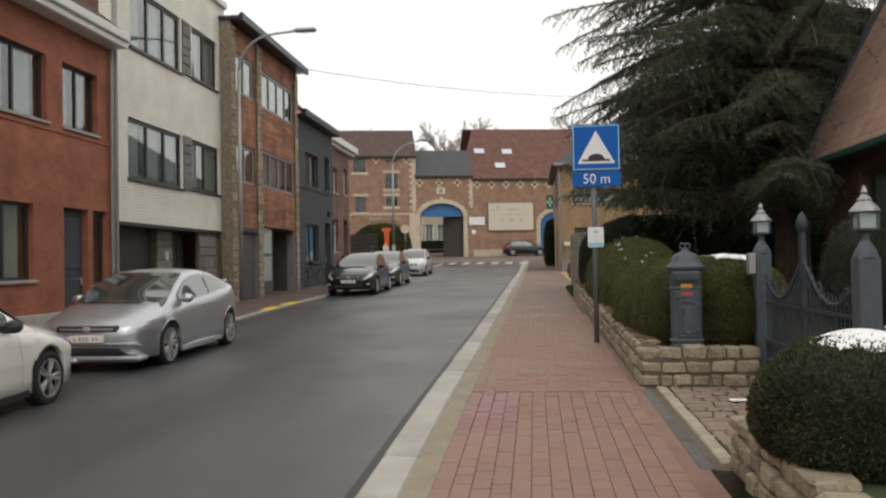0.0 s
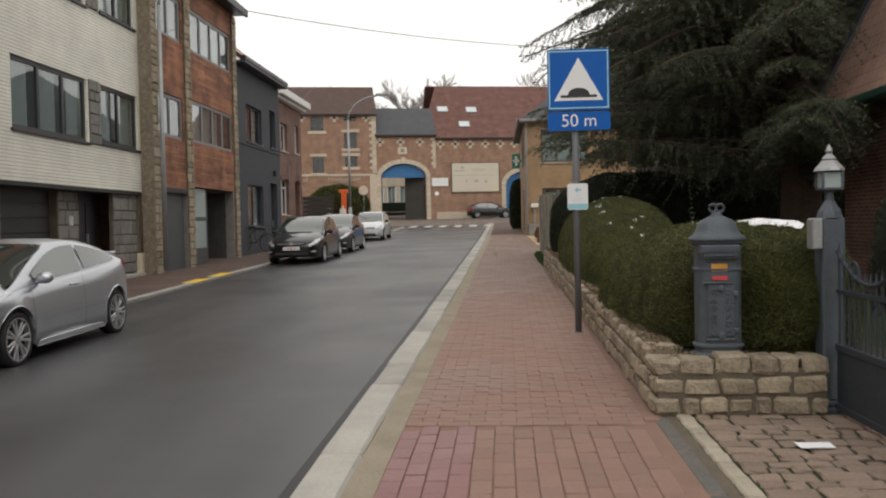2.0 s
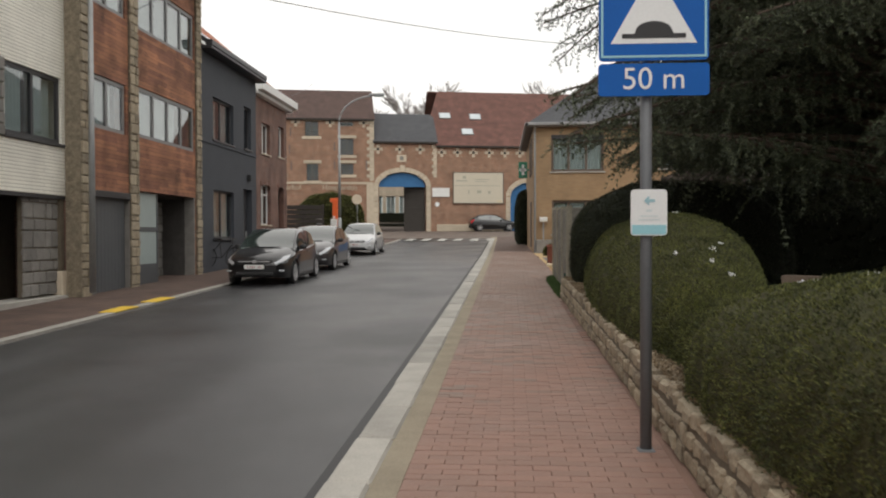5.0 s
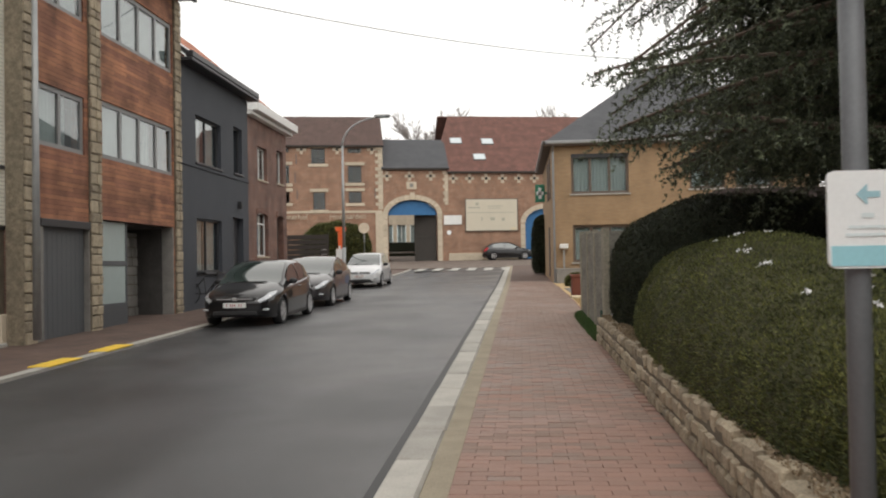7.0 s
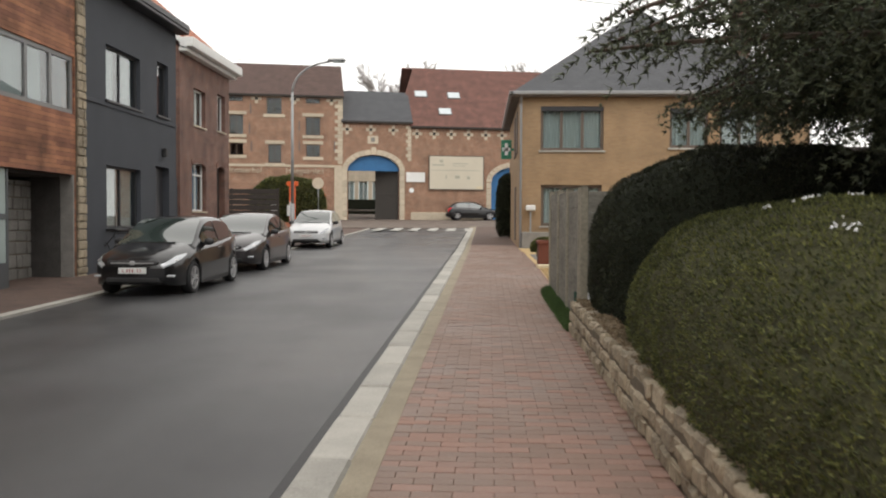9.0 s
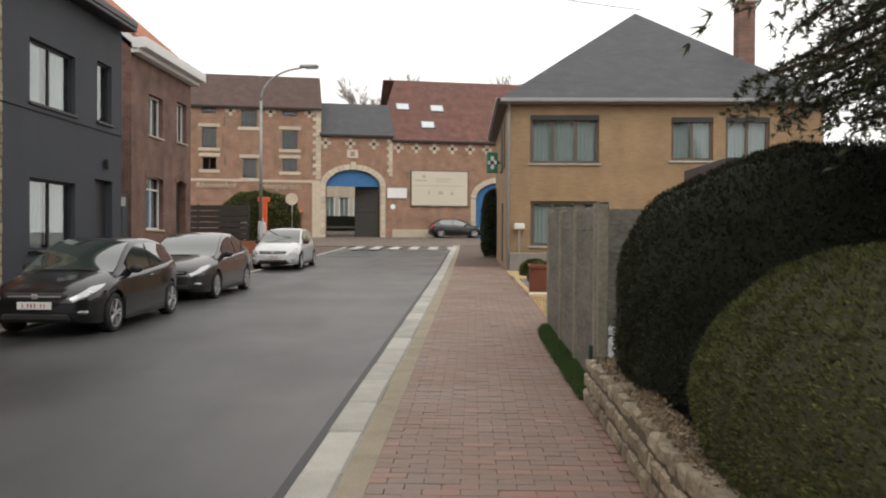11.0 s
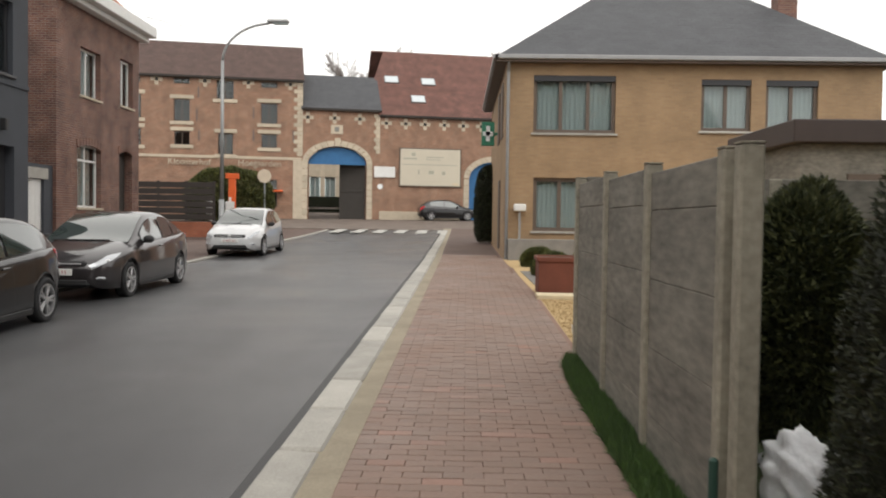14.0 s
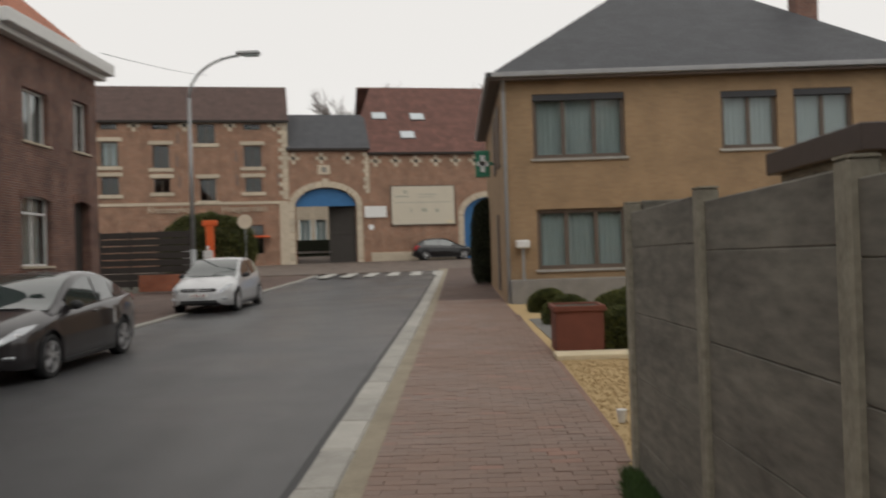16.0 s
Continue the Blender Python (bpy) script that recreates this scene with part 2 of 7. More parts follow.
M_RIM = shader("alloy_rim", (0.55, 0.55, 0.56), 0.35, 0.05, 10, 0.0, metal=0.8)
M_CARGLASS = shader("tinted_car_glass", (0.035, 0.048, 0.044), 0.03, 0.05, 3, 0.0, spec=0.6, coat=1.0)
M_CARGLASS.node_tree.nodes["Principled BSDF"].inputs["Coat IOR"].default_value = 1.62
M_CARGLASS.node_tree.nodes["Principled BSDF"].inputs["Coat Roughness"].default_value = 0.015
M_TRIM = shader("black_plastic", (0.02, 0.02, 0.021), 0.55, 0.05, 20, 0.1)
M_LAMPGLASS = shader("headlamp_lens", (0.5, 0.52, 0.54), 0.12, 0.08, 25, 0.0, metal=0.4, spec=0.9)
M_REDLENS = shader("red_tail_lens", (0.4, 0.01, 0.015), 0.15, 0.05, 20, 0.0)
M_PLATE = shader("licence_plate", (0.7, 0.7, 0.68), 0.5, 0.04, 20, 0.0)
M_PLATERED = shader("plate_red_characters", (0.35, 0.03, 0.04), 0.5, 0.04, 20, 0.0)
M_CORTEN = shader("rusted_planter_steel", (0.16, 0.05, 0.03), 0.8, 0.2, 4, 0.3)
M_GRAVEL = shader("golden_gravel", (0.46, 0.33, 0.165), 0.9, 0.08, 5, 0.6, 90, island=True)
M_CREAM = shader("cream_stone_slab", (0.62, 0.53, 0.36), 0.85, 0.1, 4, 0.2)
M_ORANGE = shader("orange_painted_metal", (0.7, 0.12, 0.025), 0.5, 0.06, 4, 0.0)
M_DARKWOOD = shader("dark_stained_boards", (0.035, 0.028, 0.024), 0.8, 0.25, 4, 0.3)
M_GREENGUTTER = shader("dark_green_gutter", (0.02, 0.06, 0.045), 0.5, 0.06, 4, 0.0)
M_GREENSIGN = shader("pharmacy_green", (0.03, 0.2, 0.12), 0.5, 0.06, 4, 0.0)
M_FLAGRED = shader("label_red", (0.6, 0.06, 0.07), 0.5, 0.05, 4, 0.0)
M_FLAGYEL = shader("label_yellow", (0.6, 0.3, 0.04), 0.5, 0.05, 4, 0.0)


def leafy(name, color, light):
    m = shader(name, color, 0.65, 0.0, 4, 0.0, island=False)
    n, l = m.node_tree.nodes, m.node_tree.links
    geo, mix, big = n.new("ShaderNodeNewGeometry"), n.new("ShaderNodeMix"), n.new("ShaderNodeTexNoise")
    co = n.new("ShaderNodeTexCoord")
    big.inputs["Scale"].default_value, big.inputs["Detail"].default_value, big.inputs["Roughness"].default_value = 2.6, 4, 0.65
    l.new(co.outputs["Object"], big.inputs["Vector"])
    mul = n.new("ShaderNodeMath")
    mul.operation = "MULTIPLY"
    l.new(geo.outputs["Random Per Island"], mul.inputs[0])
    l.new(big.outputs["Fac"], mul.inputs[1])
    mr = n.new("ShaderNodeMapRange")
    mr.inputs["From Min"].default_value, mr.inputs["From Max"].default_value = 0.08, 0.55
    l.new(mul.outputs[0], mr.inputs[0])
    mix.data_type = "RGBA"
    l.new(mr.outputs[0], mix.inputs[0])
    mix.inputs[6].default_value, mix.inputs[7].default_value = (*color, 1), (*light, 1)
    l.new(mix.outputs[2], n["Principled BSDF"].inputs["Base Color"])
    return m


M_YEW = leafy("yew_needles", (0.026, 0.037, 0.011), (0.205, 0.21, 0.056))
M_BOX = leafy("box_leaves", (0.022, 0.03, 0.01), (0.11, 0.115, 0.04))
M_DARKYEW = leafy("dark_yew_needles", (0.012, 0.016, 0.008), (0.05, 0.056, 0.022))
M_CEDAR = leafy("cedar_needles", (0.038, 0.047, 0.03), (0.14, 0.165, 0.088))
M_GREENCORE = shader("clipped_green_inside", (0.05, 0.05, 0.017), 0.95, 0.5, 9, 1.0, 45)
# near-black colour for the shade deep inside a hedge
M_SHADECORE = shader("inner_shade_core", (0.012, 0.016, 0.007), 0.95, 0.3, 6, 0.8, 30)
M_GRASS = leafy("grass_blades", (0.03, 0.06, 0.015), (0.08, 0.15, 0.03))
# twig colour is lightened to put distant haze into the crowns
M_TWIG = shader("hazed_bare_twigs", (0.27, 0.24, 0.225), 0.9, 0.2, 4, 0.0)


# ---- building helpers ----
def mesh_of(name, verts, faces, material, smooth=False):
    me = bpy.data.meshes.new(name)
    me.from_pydata([tuple(map(float, v)) for v in verts], [], faces)
    me.materials.append(material)
    if smooth:
        me.shade_smooth()
    return me


def put(name, me, parent=None, label="", at=None):
    ob = new(name, me)
    if parent is not None:
        ob.parent = parent
    if at is not None:
        ob.matrix_basis = at
    return tagged(ob, label) if label else ob


def part(name, bm, material, parent, label="", at=None, smooth=False):
    me = bpy.data.meshes.new(name)
    bm.to_mesh(me)
    bm.free()
    me.materials.append(material)
    if smooth:
        me.shade_smooth()
    return put(name, me, parent, label, at)


def thing(name, m, label, category, group="", kind=""):
    ob = new(name)
    ob.matrix_basis = m
    ob.empty_display_size = 0.2
    return tagged(ob, label, category, group, kind)


def box(bm, x0, x1, y0, y1, z0, z1, bevel=0.0, m=None):
    made = bmesh.ops.create_cube(bm, size=1)["verts"]
    bmesh.ops.transform(bm, matrix=Matrix.LocRotScale(((x0 + x1) / 2, (y0 + y1) / 2, (z0 + z1) / 2), None, (x1 - x0, y1 - y0, z1 - z0)), verts=made)
    if bevel:
        edges = list({e for v in made for e in v.link_edges})
        got = bmesh.ops.bevel(bm, geom=edges, offset=bevel, segments=1, affect="EDGES", profile=0.6)
        made = list({v for f in got["faces"] for v in f.verts} | {v for v in made if v.is_valid})
    if m is not None:
        bmesh.ops.transform(bm, matrix=m, verts=made)
    return made


def boxes(*rows, bevel=0.0):
    bm = bmesh.new()
    for r in rows:
        box(bm, *r, bevel=bevel)
    return bm


def tube(bm, a, b, r0, r1=None, n=10, caps=True):
    a, b = Vector(a), Vector(b)
    made = bmesh.ops.create_cone(bm, cap_ends=caps, segments=n, radius1=r0, radius2=r0 if r1 is None else r1, depth=(b - a).length)["verts"]
    bmesh.ops.transform(bm, matrix=Matrix.Translation((a + b) / 2) @ (b - a).to_track_quat("Z", "Y").to_matrix().to_4x4(), verts=made)
    return made


def lathe(bm, profile, n=16, cx=0.0, cy=0.0):
    """Turns (radius, height) pairs round an upright axis."""
    rings = [[bm.verts.new((cx + r * math.cos(2 * math.pi * k / n), cy + r * math.sin(2 * math.pi * k / n), z)) for k in range(n)] for r, z in profile]
    for a, b in zip(rings, rings[1:]):
        for k in range(n):
            bm.faces.new((a[k], a[(k + 1) % n], b[(k + 1) % n], b[k]))
    bm.faces.new(rings[0][::-1])
    bm.faces.new(rings[-1])


def swept(bm, path, r, n=8):
    """One continuous round bar along a path."""
    pts = [Vector(p) for p in path]
    rings = []
    for k, p in enumerate(pts):
        d = (pts[min(k + 1, len(pts) - 1)] - pts[max(k - 1, 0)]).normalized()
        side = d.cross(Vector((0.31, 0.27, 0.91))).normalized()
        up = side.cross(d)
        rings.append([bm.verts.new(p + r * (side * math.cos(2 * math.pi * q / n) + up * math.sin(2 * math.pi * q / n))) for q in range(n)])
    for a, b in zip(rings, rings[1:]):
        for q in range(n):
            bm.faces.new((a[q], a[(q + 1) % n], b[(q + 1) % n], b[q]))
    bm.faces.new(rings[0][::-1])
    bm.faces.new(rings[-1])


def lettering(name, text, size, material, parent, at, thick=0.004):
    cu = bpy.data.curves.new(name, "FONT")
    cu.body, cu.size, cu.extrude, cu.align_x, cu.align_y = text, size, thick, "CENTER", "CENTER"
    ob = bpy.data.objects.new(name, cu)
    scene.collection.objects.link(ob)
    me = bpy.data.meshes.new_from_object(ob.evaluated_get(bpy.context.evaluated_depsgraph_get()))
    bpy.data.objects.remove(ob)
    me.materials.clear()
    me.materials.append(material)
    return put(name, me, parent, "", at)


# ---- ground ----
GY = (-80, -40, 0, 13, 24, 35, 46, 68, 84, 130, 600)
GZ = (-1.9, -1.0, -0.1, 0.2, 0.47, 0.73, 0.97, 1.55, 2.25, 3.0, 6.0)


def ground_z(y):
    return float(sum(np.interp(y + d, GY, GZ) for d in (-3, 0, 3)) / 3)


def kerb_x(y):
    return float(np.interp(y, (-40, 8, 18, 30, 45, 68, 90), (-1.24, -1.16, -1.04, -0.93, -0.8, -0.7, -0.7)))


def garden_x(y):
    return float(np.interp(y, (-40, 8, 23.5, 28.5, 29.2, 30.4, 36, 41, 46, 60), (1.1, 1.1, 1.15, 1.15, 1.2, 1.42, 1.49, 1.44, 1.37, 1.36)))


def strip(name, ys, left, right, dz, material, depth=0.3, label="", kind="structure", category="", parent=None, fall=0.0):
    """A slab that follows the street's slope between two lines of the plan."""
    verts, faces = [], []
    for y in ys:
        a, b, z = left(y), right(y), ground_z(y) + dz
        verts += [(a, y, z - fall), (b, y, z), (b, y, z - depth), (a, y, z - depth - fall)]
    for k in range(len(ys) - 1):
        i, j = 4 * k, 4 * k + 4
        faces += [(i + p, i + (p + 1) % 4, j + (p + 1) % 4, j + p)[::-1] for p in range(4)]
    faces += [(0, 1, 2, 3), tuple(4 * (len(ys) - 1) + p for p in (3, 2, 1, 0))]
    ob = put(name, mesh_of(name, verts, faces, material), parent)
    return tagged(ob, label, category, "", kind)


def span(a, b, step):
    return list(np.linspace(a, b, max(2, int(round((b - a) / step)) + 1)))


far_ys = span(-80, 130, 2) + [200, 320, 600, 1500]
strip("ground", far_ys, lambda y: -900, lambda y: 900, -0.36, M_EARTH, 0.5, "dark earth reaching to the horizon", category="ground")
ROAD_L = -7.2
strip("road", span(-45, 70, 1), lambda y: ROAD_L + 0.02, lambda y: kerb_x(y) - 0.005, -0.1, M_ASPHALT, 0.06, "damp dark grey asphalt street rising gently", category="road", fall=0.1)
strip("road_crossing", span(70, 90, 1), lambda y: -120, lambda y: 120, -0.104, M_SETTROAD, 0.06, "brown paved cross street before the farmstead", category="road")
strip("pavement_left", span(-45, 70, 1), lambda y: -12.5, lambda y: ROAD_L - 0.19, -0.16, M_LEFTPAVE, 0.16, "brown brick pavement along the house fronts", category="pavement")
strip("pavement_bed", span(-45, 70, 1), lambda y: kerb_x(y) + 0.46, lambda y: garden_x(y) + 0.09, -0.012, M_BED, 0.18, "sand bed with red pavers", category="pavement")


# ---- buildings ----
def wall_mesh(w, z0, z1, thick, holes, material):
    """An upright wall along x with openings (x0, x1, z0, z1) cut through it."""
    xs = sorted({0.0, w, *[v for h in holes for v in h[:2] if 0 < v < w]})
    zs = sorted({z0, z1, *[v for h in holes for v in h[2:4] if z0 < v < z1]})
    solid = lambda i, k: 0 <= i < len(xs) - 1 and 0 <= k < len(zs) - 1 and not any(
        h[0] < (xs[i] + xs[i + 1]) / 2 < h[1] and h[2] < (zs[k] + zs[k + 1]) / 2 < h[3] for h in holes)
    verts, faces = [], []

    def quad(*p):
        faces.append(tuple(range(len(verts), len(verts) + 4)))
        verts.extend(p)

    for i in range(len(xs) - 1):
        for k in range(len(zs) - 1):
            if not solid(i, k):
                continue
            a, b, c, d = xs[i], xs[i + 1], zs[k], zs[k + 1]
            quad((a, 0, c), (b, 0, c), (b, 0, d), (a, 0, d))
            quad((b, thick, c), (a, thick, c), (a, thick, d), (b, thick, d))
            if not solid(i - 1, k):
                quad((a, thick, c), (a, 0, c), (a, 0, d), (a, thick, d))
            if not solid(i + 1, k):
                quad((b, 0, c), (b, thick, c), (b, thick, d), (b, 0, d))
            if not solid(i, k - 1):
                quad((a, thick, c), (b, thick, c), (b, 0, c), (a, 0, c))
            if not solid(i, k + 1):
                quad((a, 0, d), (b, 0, d), (b, thick, d), (a, thick, d))
    return mesh_of("wall", verts, faces, material)


def window(house, x0, x1, z0, z1, lights=(1,), frame=M_BLACKFRAME, inset=0.12, fw=0.06, sill=None, curtain=None, rail=0.0, glass=M_GLASS, drop=1.0):
    """A framed window in an opening: frame with mullions, panes, sill and curtains. lights: widths of the sashes."""
    total, x, cuts = sum(lights), x0, []
    for part_w in lights:
        cuts.append((x, x + (x1 - x0) * part_w / total))
        x = cuts[-1][1]
    bm = bmesh.new()
    f = fw / 2
    rows = [(x0, x1, inset, inset + 0.07, z1 - fw, z1), (x0, x1, inset, inset + 0.07, z0, z0 + fw)]
    for n, (a, b) in enumerate(cuts):
        rows.append((a if n == 0 else a - f, a + (fw if n == 0 else f), inset, inset + 0.07, z0 + fw, z1 - fw))
    rows.append((x1 - fw, x1, inset, inset + 0.07, z0 + fw, z1 - fw))
    if rail:
        zr = z1 - rail * (z1 - z0)
        for n, (a, b) in enumerate(cuts):
            rows.append((a + fw, b - f, inset + 0.005, inset + 0.065, zr - f, zr + f))
    lines_x = sorted({v for r in rows for v in r[:2]})
    lines_z = sorted({v for r in rows for v in r[4:]})
    cell = lambda i, k: 0 <= i < len(lines_x) - 1 and 0 <= k < len(lines_z) - 1 and any(r[0] < (lines_x[i] + lines_x[i + 1]) / 2 < r[1] and r[4] < (lines_z[k] + lines_z[k + 1]) / 2 < r[5] for r in rows)
    corner = {}

    def spot(i, k, back):
        if (i, k, back) not in corner:
            corner[i, k, back] = bm.verts.new((lines_x[i], inset + 0.07 * back, lines_z[k]))
        return corner[i, k, back]

    for i in range(len(lines_x) - 1):
        for k in range(len(lines_z) - 1):
            if not cell(i, k):
                continue
            ring = ((i, k), (i + 1, k), (i + 1, k + 1), (i, k + 1))
            bm.faces.new([spot(*q, 0) for q in ring])
            bm.faces.new([spot(*q, 1) for q in ring[::-1]])
            for q, (di, dk) in enumerate(((0, -1), (1, 0), (0, 1), (-1, 0))):
                if not cell(i + di, k + dk):
                    a, b = ring[q], ring[(q + 1) % 4]
                    bm.faces.new((spot(*b, 0), spot(*a, 0), spot(*a, 1), spot(*b, 1)))
    ob = part("window", bm, frame, house)
    for a, b in cuts:
        pane = part("pane", boxes((a + f, b - f, inset + 0.03, inset + 0.042, z0 + f, z1 - f)), glass, ob)
        pane.visible_shadow = False
    if sill:
        part("sill", boxes((x0 - 0.06, x1 + 0.06, -0.06, inset + 0.03, z0 - 0.07, z0 - 0.003), bevel=0.01), sill, ob)
    if curtain:
        for a, b in curtain:
            drape(ob, x0 + a * (x1 - x0), x0 + b * (x1 - x0), z1 - drop * (z1 - z0) + 0.02, z1 - fw, inset + 0.13)
    return ob


def drape(parent, x0, x1, z0, z1, y, material=None):
    n = max(6, int((x1 - x0) / 0.03))
    verts, faces = [], []
    for k in range(n + 1):
        x = x0 + (x1 - x0) * k / n
        yy = y + 0.025 * math.sin(2 * math.pi * (x - x0) / 0.13)
        verts += [(x, yy, z0), (x, yy, z1), (x, yy + 0.01, z0), (x, yy + 0.01, z1)]
    for k in range(n):
        i = 4 * k
        faces += [(i, i + 4, i + 5, i + 1), (i + 2, i + 3, i + 7, i + 6)]
    return put("curtain", mesh_of("curtain", verts, faces, material or M_CURTAIN, True), parent)


def house_shell(name, m, w, d, z0, z1, front, holes, label, side=None, thick=0.3, floors=()):
    """A hollow house body: front wall with openings, side and back walls, floors and partition coloured near-black as
    unlit rooms.
    """
    h = thing(name, m, label, "house")
    put("front_wall", wall_mesh(w, z0, z1, thick, holes, front), h)
    side = side or front
    part("side_wall", boxes((0, thick, thick, d, z0, z1)), side, h)
    part("side_wall", boxes((w - thick, w, thick, d, z0, z1)), side, h)
    part("back_wall", boxes((thick, w - thick, d - thick, d, z0, z1)), side, h)
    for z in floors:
        part("inner_floor", boxes((thick, w - thick, thick, d - thick, z - 0.12, z)), M_INSIDESHADE, h)
    part("inner_partition", boxes((thick, w - thick, 2.6, 2.7, z0, z1)), M_INSIDESHADE, h)
    return h


def slab(name, pts, thick, material, parent, label=""):
    """A flat slab from its upper outline, thick downwards along the normal."""
    p = [Vector(v) for v in pts]
    nrm = (p[1] - p[0]).cross(p[2] - p[0]).normalized()
    low = [v - nrm * thick for v in p]
    n = len(p)
    faces = [tuple(range(n)), tuple(range(2 * n - 1, n - 1, -1))] + [(k, k + n, (k + 1) % n + n, (k + 1) % n) for k in range(n)]
    return put(name, mesh_of(name, p + low, faces, material), parent, label)


def roof_frame(origin, along, up):
    """A pose whose x runs along the eave and z up the slope, for tiled slabs."""
    a, u = Vector(along).normalized(), Vector(up).normalized()
    n = u.cross(a)
    return Matrix.Translation(origin) @ Matrix((a, n, u)).transposed().to_4x4()


def roof_plane(parent, origin, along, up, pts, material, thick=0.12, label=""):
    """A roof plane: outline pts (along, up the slope) in the frame of its eave."""
    verts = [(x, 0, z) for x, z in pts] + [(x, thick, z) for x, z in pts]
    n = len(pts)
    faces = [tuple(range(n)), tuple(range(2 * n - 1, n - 1, -1))] + [(k + n, k, (k + 1) % n, (k + 1) % n + n)[::-1] for k in range(n)]
    ob = put("roof", mesh_of("roof", verts, faces, material), parent, label)
    ob.matrix_basis = roof_frame(origin, along, up)
    return ob


def street_pose(x, y, z=0.0):
    """Frame of a house front on the street's far side: x along the street, y into the house."""
    return pose(x, y, z, 0, 0, 90)


def stone_column(parent, x0, x1, z0, z1, y=-0.04, seed=1, material=None, thick=0.1, size=0.3):
    """Courses of uneven stones, each a piece of its own, over a mortar core."""
    rng = random.Random(seed)
    part("mortar_core", boxes((x0 + 0.01, x1 - 0.01, y + 0.02, y + 0.02 + thick, z0, z1)), M_MORTAR, parent)
    z = z0
    while z < z1 - 0.05:
        h = min(rng.uniform(0.6, 1.15) * size, z1 - z)
        x = x0
        while x < x1 - 0.04:
            w = rng.uniform(0.7, 1.7) * size
            if x1 - x - w < 0.1:
                w = x1 - x
            g, j = 0.012, rng.uniform(0, 0.02)
            bm = boxes((x + g, x + w - g, y - j, y + 0.06, z + g, z + h - g), bevel=0.018)
            for v in bm.verts:
                v.co += Vector((rng.uniform(-1, 1), rng.uniform(-0.6, 0.6), rng.uniform(-1, 1))) * 0.008
            part("stone", bm, material or M_STONE, parent)
            x += w
        z += h


# red brick house
X_FRONT = -9.7
red = house_shell("red_brick_house", street_pose(X_FRONT, 9.0), 9.85, 8, -0.6, 6.75, M_REDBRICK, [
    (5.2, 7.15, 4.5, 5.85), (7.75, 9.2, 4.5, 5.85), (5.0, 6.65, 1.3, 2.8), (7.75, 8.75, 0.15, 2.8), (8.95, 9.6, 1.15, 2.8),
    (1.0, 2.9, 4.5, 5.85), (1.0, 2.9, 1.3, 2.8)], "red-orange brick terraced house with dark windows and white cornice", floors=(0.25, 3.4, 6.6))
for a, b, c, d in ((1.0, 2.9, 4.5, 5.85), (5.2, 7.15, 4.5, 5.85), (7.75, 9.2, 4.5, 5.85), (1.0, 2.9, 1.3, 2.8), (5.0, 6.65, 1.3, 2.8)):
    window(red, a, b, c, d, (1, 1), sill=M_KERB, curtain=((0.12, 0.42), (0.58, 0.88)))
window(red, 8.95, 9.6, 1.15, 2.8, (1,), sill=M_KERB)
door = part("front_door", boxes((7.75, 8.75, 0.15, 0.22, 0.15, 2.8), (7.9, 8.6, 0.13, 0.15, 0.4, 1.3), (7.9, 8.6, 0.13, 0.15, 1.5, 2.6), bevel=0.01), M_DARKPAINT, red, "dark blue-black panelled door")
part("door_handle", boxes((8.6, 8.64, 0.08, 0.13, 1.15, 1.3), bevel=0.005), M_GALV, door)
part("plinth", boxes((0, 7.74, -0.03, 0.02, -0.6, 0.62), (8.76, 9.8, -0.03, 0.02, -0.6, 0.62), bevel=0.01), M_KERB, red, "pale rendered plinth")
part("cornice", boxes((-0.1, 9.84, -0.5, 0.3, 6.75, 6.95), (-0.1, 9.84, -0.42, 0.3, 6.6, 6.75), bevel=0.02), M_WHITEWOOD, red, "white painted timber cornice")
part("string_course", boxes((0, 9.84, -0.025, 0.02, 4.32, 4.4), bevel=0.005), M_REDBRICK, red)
roof_plane(red, (0, -0.45, 6.95), (1, 0, 0), (0, 1, 0.75), [(-0.1, 0), (9.84, 0), (9.84, 5.4), (-0.1, 5.4)], M_ROOFTILE)
roof_plane(red, (9.84, 8.2, 6.95), (-1, 0, 0), (0, -1, 0.75), [(0, 0), (9.94, 0), (9.94, 5.4), (0, 5.4)], M_ROOFTILE)
swept(bm := bmesh.new(), [(9.72, -0.08, 6.6), (9.72, -0.08, 0.0)], 0.045)
part("downpipe", bm, M_ZINC, red)

# white-faced house with two storeys over a stone ground floor
WZ = 2.62
wh = [(0.8, 4.05, 3.7, 5.2), (4.75, 6.95, 3.75, 5.2), (0.95, 4.05, 6.95, 8.5), (4.85, 6.85, 7.0, 8.5)]
white = house_shell("white_faced_house", street_pose(X_FRONT, 18.88), 7.55, 8, WZ, 9.75, M_WHITETILE, wh, "three-storey house faced in white glazed strips", side=M_BROWNBRICK, floors=(3.0, 6.2, 9.4))
for a, b, c, d in wh:
    wide = b - a > 2.5
    window(white, a, b, c, d, (1.1, 1, 1) if wide else (1, 1), inset=0.06, fw=0.09, sill=M_BLACKFRAME, curtain=((0.1, 0.28), (0.42, 0.64), (0.8, 0.97)) if wide else ((0.1, 0.4), (0.55, 0.9)))
for z0, z1 in ((3.68, 5.22), (6.95, 8.5)):
    stone_column(white, 4.12, 4.7, z0, z1, seed=int(z0 * 10), material=M_GREYSTONE, size=0.3)
